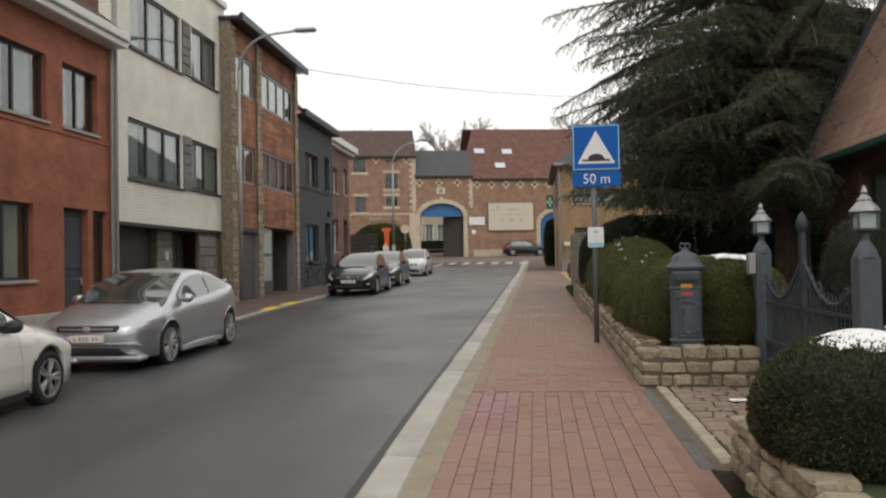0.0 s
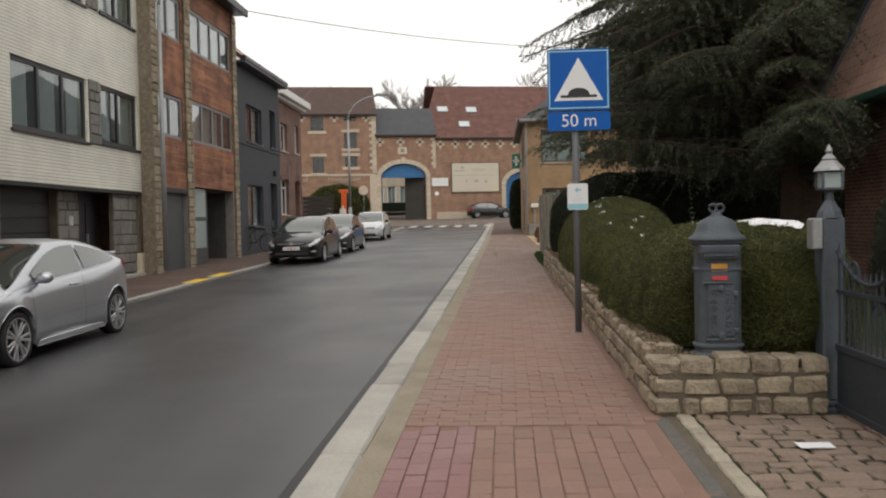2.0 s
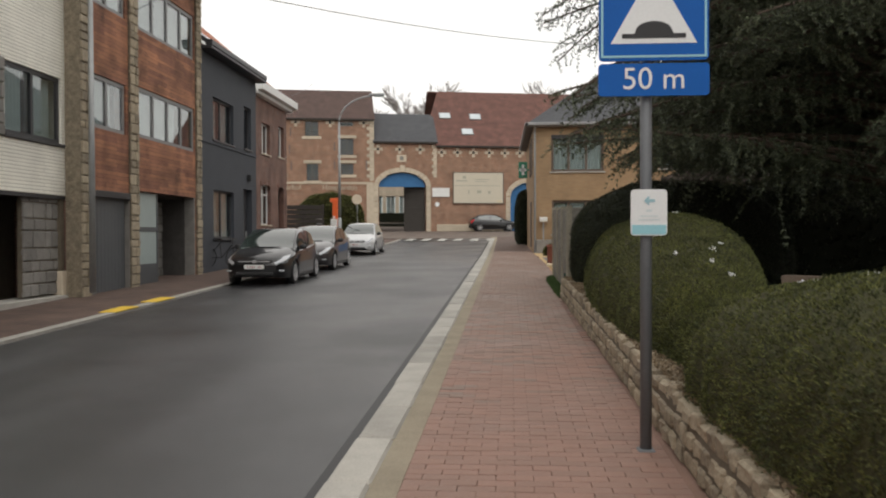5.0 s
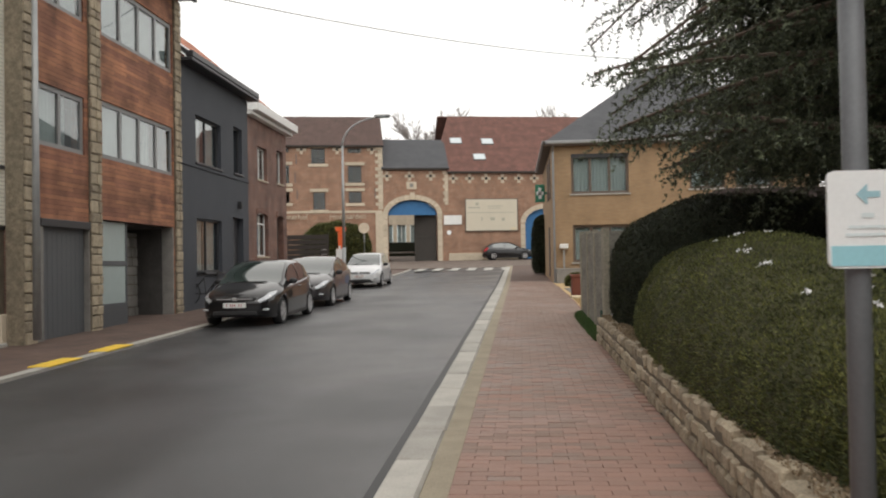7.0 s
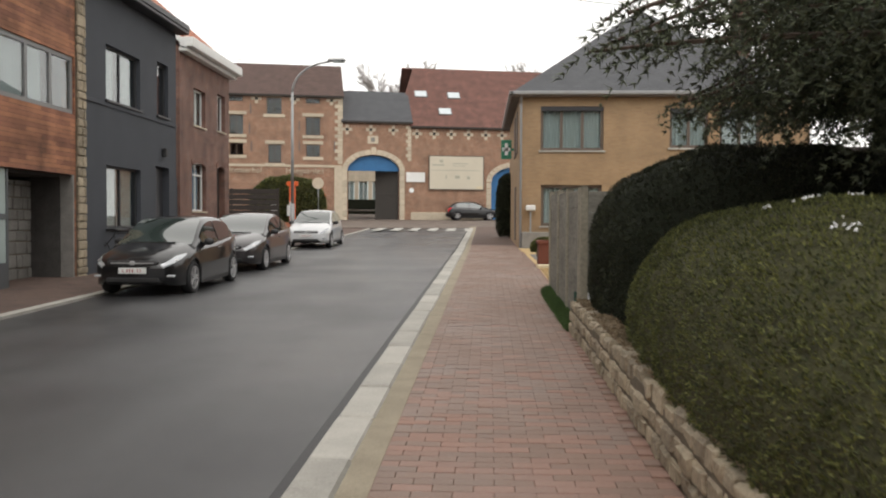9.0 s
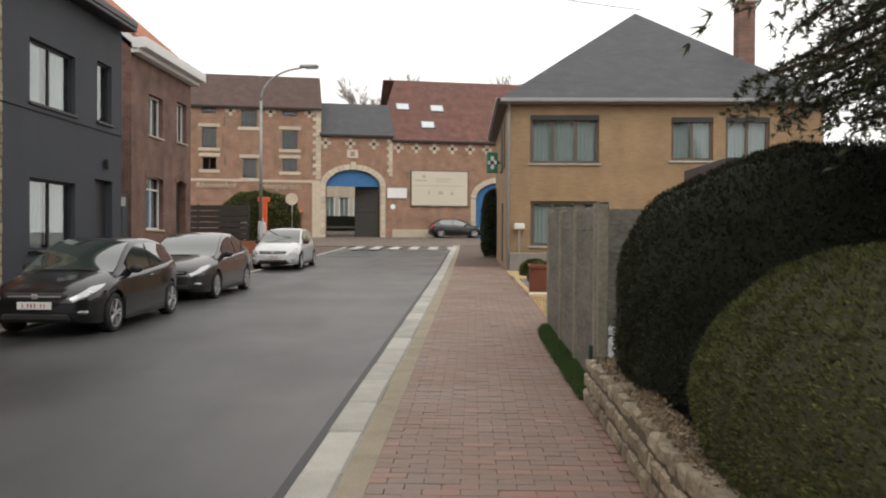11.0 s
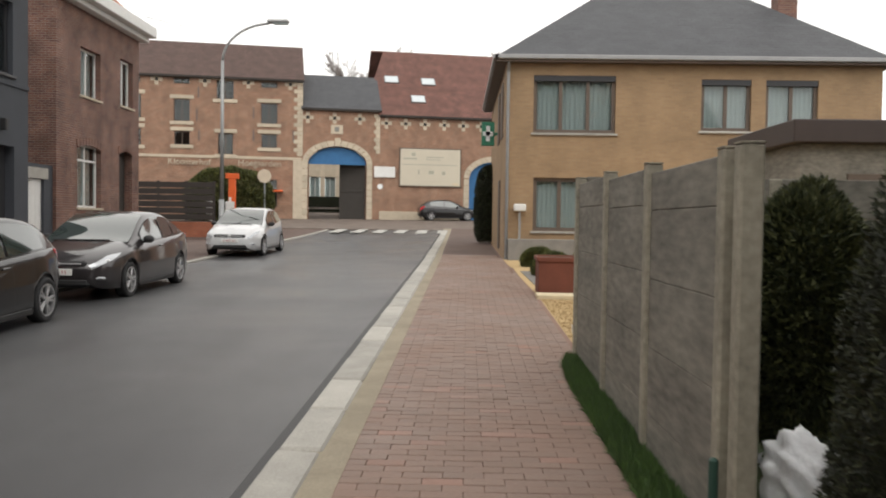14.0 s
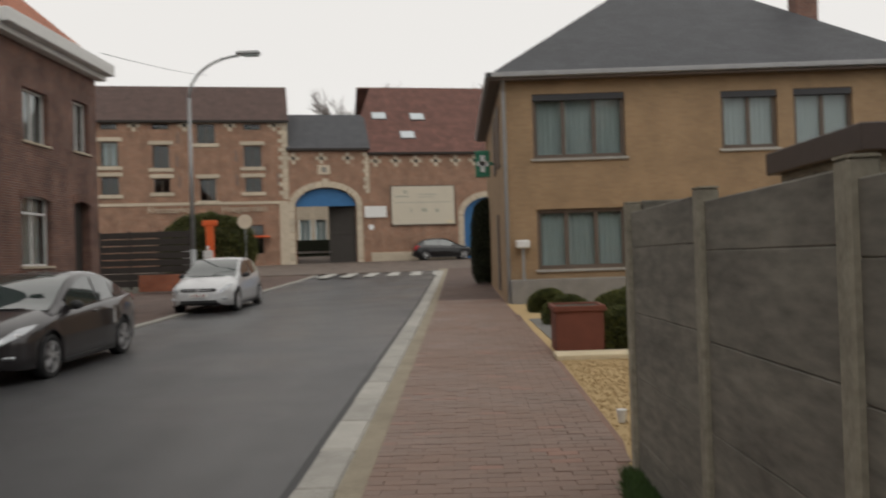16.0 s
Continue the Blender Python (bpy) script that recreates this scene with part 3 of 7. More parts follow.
part("ground_floor_wall", boxes((0.0, 0.6, 0.25, 0.55, -0.6, WZ), (3.3, 4.3, 0.45, 0.75, -0.6, WZ), (6.95, 7.55, 0.05, 0.55, -0.6, WZ), (0.0, 7.55, 1.2, 1.4, -0.6, WZ), (0.0, 0.3, 0.55, 8, -0.6, WZ), (7.25, 7.55, 0.55, 8, -0.6, WZ), (0.3, 7.25, 7.7, 8, -0.6, WZ)), M_MORTAR, white, "recessed stone ground floor")
part("soffit", boxes((0.01, 7.54, 0.02, 1.3, WZ - 0.08, WZ - 0.004)), M_BLACKFRAME, white)
stone_column(white, 0.02, 0.62, 0.2, WZ - 0.08, y=0.22, seed=5, material=M_GREYSTONE, size=0.3)
stone_column(white, 3.3, 4.3, 0.2, WZ - 0.08, y=0.42, seed=6, material=M_GREYSTONE, size=0.34)
stone_column(white, 5.55, 7.5, 0.45, WZ - 0.08, y=0.12, seed=7, material=M_GREYSTONE, size=0.34)
part("corner_block", boxes((6.9, 7.5, -0.02, 0.2, -0.5, 0.95), bevel=0.02), M_LIMESTONE, white, "pale stone corner block")
gd = part("garage_door", boxes((0.62, 3.3, 0.62, 0.68, 0.1, WZ - 0.08)), M_BLACKFRAME, white, "black sectional garage door")
for k in range(7):
    part("panel", boxes((0.66, 3.26, 0.6, 0.62, 0.2 + 0.34 * k, 0.5 + 0.34 * k), bevel=0.01), M_BLACKFRAME, gd)
fd = part("front_door", boxes((4.3, 5.5, 0.6, 0.66, 0.2, WZ - 0.08), (4.45, 4.9, 0.57, 0.6, 0.4, 2.3), (4.98, 5.4, 0.57, 0.6, 0.4, 2.3), bevel=0.01), M_BLACKFRAME, white, "dark glazed entrance door")
part("door_handle", boxes((4.93, 4.96, 0.5, 0.56, 1.1, 1.5), bevel=0.005), M_GALV, fd)
part("house_number", boxes((3.78, 3.81, 0.36, 0.4, 1.72, 1.95), (3.87, 3.9, 0.36, 0.4, 1.72, 1.95)), M_SIGNWHITE, white, "white metal house number")
part("step", boxes((3.2, 7.0, -0.1, 0.6, -0.3, 0.42), bevel=0.015), M_KERB, white)
part("roof_edge", boxes((-0.02, 7.56, -0.12, 8.0, 9.75, 9.95), bevel=0.02), M_WHITEWOOD, white, "white flat roof edge")
swept(bm := bmesh.new(), [(0.06, -0.07, 9.7), (0.06, -0.07, 0.2)], 0.045)
part("downpipe", bm, M_ZINC, white)

# timber-clad house with stone pilasters
SW = 7.85
sh = [(0.5, 2.45, 4.25, 5.5), (3.25, 7.35, 4.3, 5.62), (0.5, 2.45, 7.15, 8.45), (3.25, 7.35, 7.1, 8.45), (0.72, 2.9, -0.2, 2.76), (3.2, 4.75, -0.1, 2.9), (4.75, 7.3, -0.2, 2.9)]
timber = house_shell("timber_clad_house", street_pose(-9.4, 26.0), SW, 8, -0.6, 9.3, M_WOOD, sh, "three-storey house clad in red cedar boards with stone pilasters", side=M_BROWNBRICK, floors=(0.2, 3.0, 6.2, 9.2))
for a, b, c, d in sh[:4]:
    n = 4 if b - a > 3 else 2
    # wide pale curtains are added to brighten panes that would mirror the sky
    window(timber, a, b, c, d, (1,) * n, frame=M_GREYFRAME, inset=0.04, fw=0.1, curtain=((0.03, 0.97),) if c > 6 else ((0.05, 0.7),), drop=0.97)
for k, (x0, x1) in enumerate(((0.0, 0.42), (2.6, 3.1), (7.4, 7.83))):
    stone_column(timber, x0, x1, 0.3, 9.2, y=-0.07, seed=20 + k, size=0.26)
gd = part("garage_door", boxes((0.72, 2.58, 0.12, 0.18, 0.0, 2.65)), M_GARAGE, timber, "grey ribbed garage door")
for k in range(10):
    part("slat", boxes((0.72 + 0.186 * k + 0.003, 0.72 + 0.186 * (k + 1) - 0.003, 0.108, 0.12, 0.05, 2.55), bevel=0.003), M_GARAGE, gd)
part("lintel", boxes((0.6, 2.7, -0.05, 0.25, 2.64, 2.8), bevel=0.01), M_BLACKFRAME, timber)
ed = part("entrance_screen", boxes((3.2, 4.7, 0.1, 0.16, -0.1, 0.98), (3.2, 3.28, 0.1, 0.16, 0.98, 2.9), (4.62, 4.7, 0.1, 0.16, 0.98, 2.9), (3.28, 4.62, 0.1, 0.16, 1.85, 1.97), bevel=0.008), M_GARAGE, timber, "grey door with frosted panes")
M_FROST = shader("frosted_glass", (0.34, 0.4, 0.39), 0.35, 0.06, 3, 0.0)
part("pane", boxes((3.28, 4.62, 0.12, 0.135, 0.98, 1.85)), M_FROST, ed)
part("pane", boxes((3.28, 4.62, 0.12, 0.135, 1.97, 2.88)), M_FROST, ed)
stone_column(timber, 6.2, 7.3, 0.3, 2.75, y=1.0, seed=31, material=M_GREYSTONE, size=0.3)
M_DARKSLAB = shader("dark_stone_lining", (0.06, 0.056, 0.052), 0.8, 0.3, 4, 0.4, 30)
for row in ((0.42, 0.715, -0.03, 0.3, -0.5, 2.76), (7.24, 7.31, -0.012, 0.3, -0.2, 2.89), (2.59, 2.91, -0.012, 0.3, -0.5, 2.76)):
    part("stone_facing", boxes(row, bevel=0.008), M_GREYSTONE, timber, "grey stone facing")
part("corner_facing", boxes((-0.03, -0.003, -0.06, 0.3, -0.5, 9.28), bevel=0.005), M_STONE, timber, "beige stone corner facing")
part("porch_lining", boxes((4.75, 7.3, 2.3, 2.4, -0.2, 2.9), (4.6, 4.74, 0.31, 2.4, -0.2, 2.9), (7.24, 7.32, 0.31, 2.29, -0.2, 2.9), (4.75, 7.24, 0.31, 2.29, 2.84, 2.9)), M_DARKSLAB, timber, "dark stone-lined porch recess")
part("eave", boxes((-0.1, 8.0, -0.45, 8.0, 9.3, 9.42), (-0.1, 8.0, -0.5, -0.38, 9.25, 9.5), bevel=0.015), M_BLACKFRAME, timber, "dark overhanging roof edge")

# anthracite house
dh = [(1.2, 3.4, 4.9, 6.3), (4.65, 5.55, 4.95, 6.5), (1.2, 3.4, 1.65, 3.25), (4.5, 5.6, 0.5, 3.45)]
dark = house_shell("anthracite_house", street_pose(-9.4, 33.87), 6.2, 8, -0.6, 7.75, M_DARKPAINT, dh, "two-storey house painted anthracite grey", floors=(0.6, 3.9, 7.5))
window(dark, *dh[0], (1, 1), sill=M_BLACKFRAME, curtain=((0.06, 0.42), (0.6, 0.95)))
window(dark, *dh[1], (1,), sill=M_BLACKFRAME)
window(dark, *dh[2], (1, 1), sill=M_BLACKFRAME, curtain=((0.04, 0.46), (0.54, 0.96)))
dd = part("front_door", boxes((4.5, 5.6, 0.2, 0.26, 0.5, 3.45), (4.65, 5.45, 0.18, 0.2, 0.8, 2.6), bevel=0.01), M_BLACKFRAME, dark, "black recessed front door")
part("door_handle", boxes((5.3, 5.34, 0.12, 0.18, 1.6, 1.9), bevel=0.005), M_GALV, dd)
part("wall_lamp", boxes((5.0, 5.12, -0.14, 0.0, 3.75, 4.0), bevel=0.02), M_TRIM, dark)
part("string_course", boxes((0, 6.2, -0.03, 0.02, 4.72, 4.82), bevel=0.008), M_DARKPAINT, dark)
part("gutter", boxes((-0.05, 6.3, -0.42, -0.2, 7.7, 7.88), (-0.05, 6.3, -0.4, 0.0, 7.6, 7.7), bevel=0.02), M_BLACKFRAME, dark, "black box gutter")
roof_plane(dark, (0, -0.3, 7.85), (1, 0, 0), (0, 1, 0.7), [(-0.05, 0), (6.3, 0), (6.3, 5.2), (-0.05, 5.2)], M_SLATE)
roof_plane(dark, (6.2, 8.2, 7.85), (-1, 0, 0), (0, -1, 0.7), [(-0.05, 0), (6.3, 0), (6.3, 5.2), (-0.05, 5.2)], M_SLATE)
part("chimney", boxes((3.2, 3.8, 3.6, 4.2, 10, 11.6), (3.15, 3.85, 3.55, 4.25, 11.5, 11.62), bevel=0.01), M_REDBRICK, dark)
part("roof_snow", boxes((0.4, 5.9, -0.03, 0.01, 0.9, 2.2), (1.2, 6.1, -0.03, 0.01, 2.1, 3.4), bevel=0.008), M_SNOW, dark, "melting snow on the slates").matrix_basis = roof_frame((0, -0.3, 7.85), (1, 0, 0), (0, 1, 0.7))

# white garage door in the gap, set back
gap = thing("gap_garage", street_pose(-10.9, 40.2), "low link wall with white garage door", "garage")
put("front_wall", wall_mesh(4.2, 0, 3.35, 0.25, [(1.3, 3.7, 0.2, 2.95)], M_DARKPAINT), gap)
gd = part("garage_door", boxes((1.3, 3.7, 0.08, 0.13, 0.2, 2.95)), M_WHITEWOOD, gap, "white boarded garage door")
for k in range(9):
    part("board", boxes((1.36 + 0.25 * k, 1.6 + 0.25 * k, 0.065, 0.08, 0.25, 2.9), bevel=0.005), M_WHITEWOOD, gd)
part("roof", boxes((-0.1, 4.2, 0.25, 5, 3.2, 3.35)), M_SLATE, gap)
part("lintel", boxes((1.1, 3.9, -0.03, 0.0, 2.96, 3.25), bevel=0.005), M_KERB, gap)

# brown brick house with white cornice
bh = [(1.5, 2.9, 5.5, 6.9), (4.45, 5.5, 5.6, 7.1), (1.3, 2.95, 2.25, 4.1), (4.35, 5.45, 0.6, 4.15)]
brown = house_shell("brown_brick_house", street_pose(-10.8, 44.4), 6.05, 9, -0.6, 8.1, M_BROWNBRICK, bh, "brown brick house with white cornice and orange tiled roof", floors=(0.9, 4.7, 7.9))
for r in bh[:2]:
    window(brown, *r, (1, 1), frame=M_WHITEWOOD, fw=0.06, sill=M_LIMESTONE, curtain=((0.1, 0.9),), inset=0.16)
window(brown, *bh[2], (1, 1), frame=M_WHITEWOOD, fw=0.06, sill=M_LIMESTONE, curtain=((0.1, 0.9),), rail=0.25, inset=0.16)
bd = part("front_door", boxes((4.35, 5.45, 0.25, 0.31, 0.6, 4.15), (4.5, 5.3, 0.23, 0.25, 0.9, 2.6), (4.5, 5.3, 0.23, 0.25, 3.0, 4.0), bevel=0.01), M_DARKWOOD, brown, "dark wooden door under a segmental arch")
part("door_handle", boxes((5.25, 5.29, 0.17, 0.23, 1.75, 2.0), bevel=0.005), M_GALV, bd)
for x0, x1, z in ((1.3, 2.95, 4.1), (4.35, 5.45, 4.15)):
    n = 9
    for k in range(n):
        t0 = -1 + 2 * (k + 0.5) / n
        box(bm := bmesh.new(), -0.085, 0.085, -0.03, 0.05, 0.0, 0.24, m=pose((x0 + x1) / 2 + t0 * (x1 - x0) / 2 * 1.05, 0, z - 0.12 * t0 * t0 - 0.02, 0, 16 * t0, 0))
        part("lintel_brick", bm, M_BROWNBRICK, brown)
part("cornice", boxes((-0.15, 6.25, -0.55, -0.05, 8.1, 8.45), (-0.1, 6.2, -0.3, 0.0, 7.95, 8.1), bevel=0.02), M_WHITEWOOD, brown, "white boxed cornice gutter")
roof_plane(brown, (0, -0.3, 8.42), (1, 0, 0), (0, 1, 0.85), [(-0.12, 0), (6.17, 0), (6.17, 6.3), (-0.12, 6.3)], M_ORANGETILE)
roof_plane(brown, (6.05, 9.3, 8.42), (-1, 0, 0), (0, -1, 0.85), [(-0.12, 0), (6.17, 0), (6.17, 6.3), (-0.12, 6.3)], M_ORANGETILE)
for x in (0.0, 5.75):
    put("gable", mesh_of("gable", [(x, 0.02, 8.1), (x, 8.98, 8.1), (x, 4.5, 12.1), (x + 0.3, 0.02, 8.1), (x + 0.3, 8.98, 8.1), (x + 0.3, 4.5, 12.1)], [(0, 2, 1), (3, 4, 5), (0, 3, 5, 2), (1, 2, 5, 4), (0, 1, 4, 3)], M_BROWNBRICK), brown)
part("verge_board", boxes((-0.16, -0.1, 0, 0.18, 0, 6.3)), M_WHITEWOOD, brown).matrix_basis = roof_frame((0, -0.4, 8.2), (1, 0, 0), (0, 1, 0.85))

# ---- the farmstead across the end of the street ----
FARM = pose(-8.5, 84, 0, 0, 0, 12)


def farm_block(name, u0, u1, eave, depth, ridge, roof_mat, holes, label, gable_l=False, hip_l=0.0):
    h = thing(name, FARM @ pose(u0, 0, 0), label, "farm building")
    w = u1 - u0
    put("front_wall", wall_mesh(w, 0.8, eave, 0.5, [(a - u0, b - u0, c, d) for a, b, c, d in holes], M_OLDBRICK), h)
    part("side_wall", boxes((0, 0.5, 0.5, depth, 0.8, eave)), M_OLDBRICK, h)
    part("side_wall", boxes((w - 0.5, w, 0.5, depth, 0.8, eave)), M_OLDBRICK, h)
    part("back_wall", boxes((0.5, w - 0.5, depth - 0.5, depth, 0.8, eave)) if name != "farm_gatehouse" else boxes((0.5, w - 0.5, depth - 0.5, depth, 7.6, eave)), M_OLDBRICK, h)
    # partition and floors take the near-black colour of unlit rooms
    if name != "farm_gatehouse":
        part("inner_partition", boxes((0.5, w - 0.5, 2.6, 2.7, 0.8, eave)), M_INSIDESHADE, h)
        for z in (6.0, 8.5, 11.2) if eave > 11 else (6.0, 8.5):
            part("inner_floor", boxes((0.5, w - 0.5, 0.5, 2.6, z - 0.1, z)), M_INSIDESHADE, h)
    rise = ridge - eave
    half = depth / 2
    slope = math.hypot(half + 0.25, rise)
    roof_plane(h, (0, -0.25, eave + 0.02), (1, 0, 0), (0, half + 0.25, rise), [(-0.1, 0), (w + 0.1, 0), (w + 0.1, slope), (hip_l, slope), (-0.1, slope * (0.55 if hip_l else 1))], roof_mat)
    roof_plane(h, (w, depth + 0.25, eave + 0.02), (-1, 0, 0), (0, -half - 0.25, rise), [(-0.1, 0), (w + 0.1, 0), (w + 0.1, slope), (-0.1, slope)], roof_mat)
    top = rise * (0.5 if hip_l else 0.97)
    for x in (0.02, w - 0.48):
        t = top if x < 1 else rise * 0.97
        f = half * t / rise if hip_l and x < 1 else half * 0.98
        put("gable", mesh_of("gable", [(x, 0.02, eave), (x, depth - 0.02, eave), (x, depth - f, eave + t), (x, f, eave + t), (x + 0.46, 0.02, eave), (x + 0.46, depth - 0.02, eave), (x + 0.46, depth - f, eave + t), (x + 0.46, f, eave + t)],
            [(0, 3, 2, 1), (4, 5, 6, 7), (0, 4, 7, 3), (1, 2, 6, 5), (3, 7, 6, 2)], M_OLDBRICK), h)
    part("eave_board", boxes((0, w, -0.3, 0.0, eave - 0.12, eave + 0.06), bevel=0.02), M_DARKWOOD, h)
    return h


def oculus(h, u, z, r=0.27):
    """A small round opening, drawn as a near-black disc for its shade, with pale stone blocks round it."""
    bm = bmesh.new()
    for k in range(4):
        box(bm, -0.13, 0.13, -0.04, 0.03, 0.12, 0.4, bevel=0.01, m=pose(u, 0, z, 0, 90 * k, 0))
    ob = part("oculus_surround", bm, M_LIMESTONE, h)
    lathe(bm := bmesh.new(), [(0.14, 0.0), (0.14, 0.02)], 10)
    part("oculus", bm, M_INSIDESHADE, ob).matrix_basis = pose(u, -0.015, z, 90, 0, 0)


ls = [(-15.0, -13.85, 9.0, 10.65), (-11.68, -10.58, 8.85, 10.4), (-5.7, -4.52, 8.87, 10.34), (-15.0, -13.85, 7.1, 8.3), (-11.64, -10.58, 7.2, 8.15), (-8.65, -7.6, 6.6, 8.1), (-5.66, -4.54, 7.15, 8.13), (-8.78, -7.58, 10.5, 11.85), (-5.7, -4.54, 11.4, 11.85), (-11.71, -10.6, 11.45, 11.9), (-15, -13.9, 11.45, 11.9), (-5.6, -4.5, 2.9, 4.9)]
fl = farm_block("farm_store", -24, -2.75, 12.0, 9, 15.25, M_ROOFTILE, ls, "four-storey old brick farm store with limestone bands")
for a, b, c, d in ls:
    small = d - c < 0.7
    wob = window(fl, a + 24, b + 24, c, d, (1, 1), frame=M_BROWNFRAME, inset=0.2, curtain=((0.15, 0.85),) if a < -13 and c > 8.5 and not small else None)
    if not small and c > 5:
        part("lintel", boxes((a + 24 - 0.25, b + 24 + 0.25, -0.05, 0.12, d + 0.01, d + 0.28), bevel=0.02), M_LIMESTONE, fl)
        part("sill", boxes((a + 24 - 0.25, b + 24 + 0.25, -0.07, 0.12, c - 0.26, c - 0.01), bevel=0.02), M_LIMESTONE, fl)
part("stone_band", boxes((0, 21.2, -0.05, 0.02, 6.3, 6.5), bevel=0.015), M_LIMESTONE, fl, "pale limestone string course")
for k in range(18):
    w = 0.62 if k % 2 else 0.38
    part("quoin", boxes((21.25 - w, 21.27, -0.05, 0.2, 6.6 + 0.3 * k, 6.88 + 0.3 * k), bevel=0.015), M_LIMESTONE, fl)
part("corner_pier", boxes((20.6, 21.27, -0.06, 0.3, 1.5, 6.3), bevel=0.02), M_LIMESTONE, fl)
for u in (-12.83, -9.56, -6.57, -3.63):
    oculus(fl, u + 24, 11.72)
for u, z in ((-10.0, 10.9), (-9.95, 7.9), (-6.2, 9.6), (-6.2, 8.0), (-10.1, 9.3), (-3.4, 8.0)):
    part("wall_anchor", boxes((u + 24 - 0.03, u + 24 + 0.03, -0.04, 0.0, z - 0.4, z + 0.4)), M_IRON, fl)
lettering("lettering", "Kloosterhof", 0.6, M_LIMESTONE, fl, pose(24 - 10.6, -0.08, 6.0, 90, 0, 0), 0.03)
lettering("lettering", "Hoegaarden", 0.62, M_LIMESTONE, fl, pose(24 - 5.75, -0.08, 6.0, 90, 0, 0), 0.03)
part("awning", boxes((18.3, 19.9, -0.9, -0.05, 4.0, 4.12), bevel=0.02), M_ORANGE, fl, "orange awning over the doorway")


def arch(name, parent, u, z_spring, r_in, rise, ring, y0, y1, material, n=17):
    """A ring of wedge stones over an opening of half-width r_in."""
    for k in range(n):
        a0, a1 = math.pi * k / n + 0.008, math.pi * (k + 1) / n - 0.008
        pts = []
        for y in (y0, y1):
            for a, e in ((a0, 0), (a1, 0), (a1, ring), (a0, ring)):
                pts.append((u - (r_in + e) * math.cos(a), y, z_spring + (rise + e) * math.sin(a)))
        put(name, mesh_of(name, pts, [(0, 1, 2, 3)[::-1], (4, 5, 6, 7), (0, 4, 5, 1)[::-1], (1, 5, 6, 2)[::-1], (2, 6, 7, 3)[::-1], (3, 7, 4, 0)[::-1]], material), parent)


def spandrel(parent, u0, u1, z0, z1, u, z_spring, r, rise, thick, material, n=24):
    """Fills the square head of an opening down to its arch."""
    verts, faces = [], []
    for k in range(n + 1):
        x = u - r + 2 * r * k / n
        z = z_spring + rise * math.sqrt(max(0, 1 - ((x - u) / r) ** 2))
        verts += [(x, 0, z), (x, 0, z1), (x, thick, z), (x, thick, z1)]
    for k in range(n):
        i = 4 * k
        faces += [(i, i + 4, i + 5, i + 1), (i + 2, i + 3, i + 7, i + 6), (i, i + 2, i + 6, i + 4)]
    put("arch_head", mesh_of("arch_head", verts, faces, material), parent)


go = (-2.35, 1.9, 0.5, 7.42)
fg = farm_block("farm_gatehouse", -2.75, 2.85, 10.05, 6.5, 13.0, M_SLATE, [go], "brick gatehouse with arched carriage entrance and slate roof")
G0 = 2.75
spandrel(fg, 0, 0, 0, 7.42, -0.22 + G0, 6.15, 2.125, 1.25, 0.5, M_OLDBRICK)
arch("arch_stone", fg, -0.22 + G0, 6.15, 2.125, 1.25, 0.42, -0.07, 0.1, M_LIMESTONE, 15)
for u0, u1 in ((-2.78, -2.35), (1.9, 2.33)):
    for k in range(9):
        part("jamb_stone", boxes((u0 + G0 + 0.01, u1 + G0 - 0.01, -0.07, 0.12, 1.9 + 0.48 * k, 2.36 + 0.48 * k), bevel=0.02), M_LIMESTONE, fg)
bm = bmesh.new()
n = 20
vs = [[bm.verts.new((-0.22 + G0 + 2.1 * math.cos(math.pi * k / n), y, 6.1 + 1.24 * math.sin(math.pi * k / n))) for k in range(n + 1)] for y in (0.3, 0.38)]
bm.faces.new(vs[0][::-1])
bm.faces.new(vs[1])
for k in range(n):
    bm.faces.new((vs[0][k], vs[0][k + 1], vs[1][k + 1], vs[1][k]))
bm.faces.new((vs[0][0], vs[1][0], vs[1][n], vs[0][n]))
part("gate_tympanum", bm, M_GATEBLUE, fg, "blue painted boarded gate head")
part("passage_wall", boxes((0.2, 0.38, 0.5, 6.4, 1, 8)), M_LIMESTONE, fg)
# leaf coloured near-black to stand for the shaded side of the passage
part("open_gate_leaf", boxes((-1.95, 0.0, -0.04, 0.04, 1.95, 6.3), (-1.9, -0.05, -0.07, -0.04, 2.1, 2.3), (-1.9, -0.05, -0.07, -0.04, 4.1, 4.3), bevel=0.01), M_INSIDESHADE, fg, "half-open gate leaf coloured near-black for the passage shade", pose(1.85 + G0, 0.62, 0, 0, 0, -22))
part("passage_ceiling", boxes((0.4, 5.2, 0.5, 6.4, 7.5, 7.6)), M_DARKWOOD, fg)
part("keystone", boxes((-0.22 + G0 - 0.2, -0.22 + G0 + 0.2, -0.12, 0.1, 7.4, 8.0), bevel=0.02), M_LIMESTONE, fg)
part("date_stone", boxes((-0.72 + G0, 0.15 + G0, -0.06, 0.05, 8.3, 8.95), bevel=0.02), M_LIMESTONE, fg)
part("relief", boxes((-0.45 + G0, -0.12 + G0, -0.09, -0.06, 8.45, 8.8), bevel=0.03), M_GREYSTONE, fg)
for u in (-2.37, -0.45, 1.38):
    oculus(fg, u + G0, 9.43)
for k in range(10):
    w = 0.42 if k % 2 else 0.28
    part("quoin", boxes((5.6 - w, 5.62, -0.05, 0.2, 6.95 + 0.29 * k, 7.22 + 0.29 * k), bevel=0.015), M_LIMESTONE, fg)

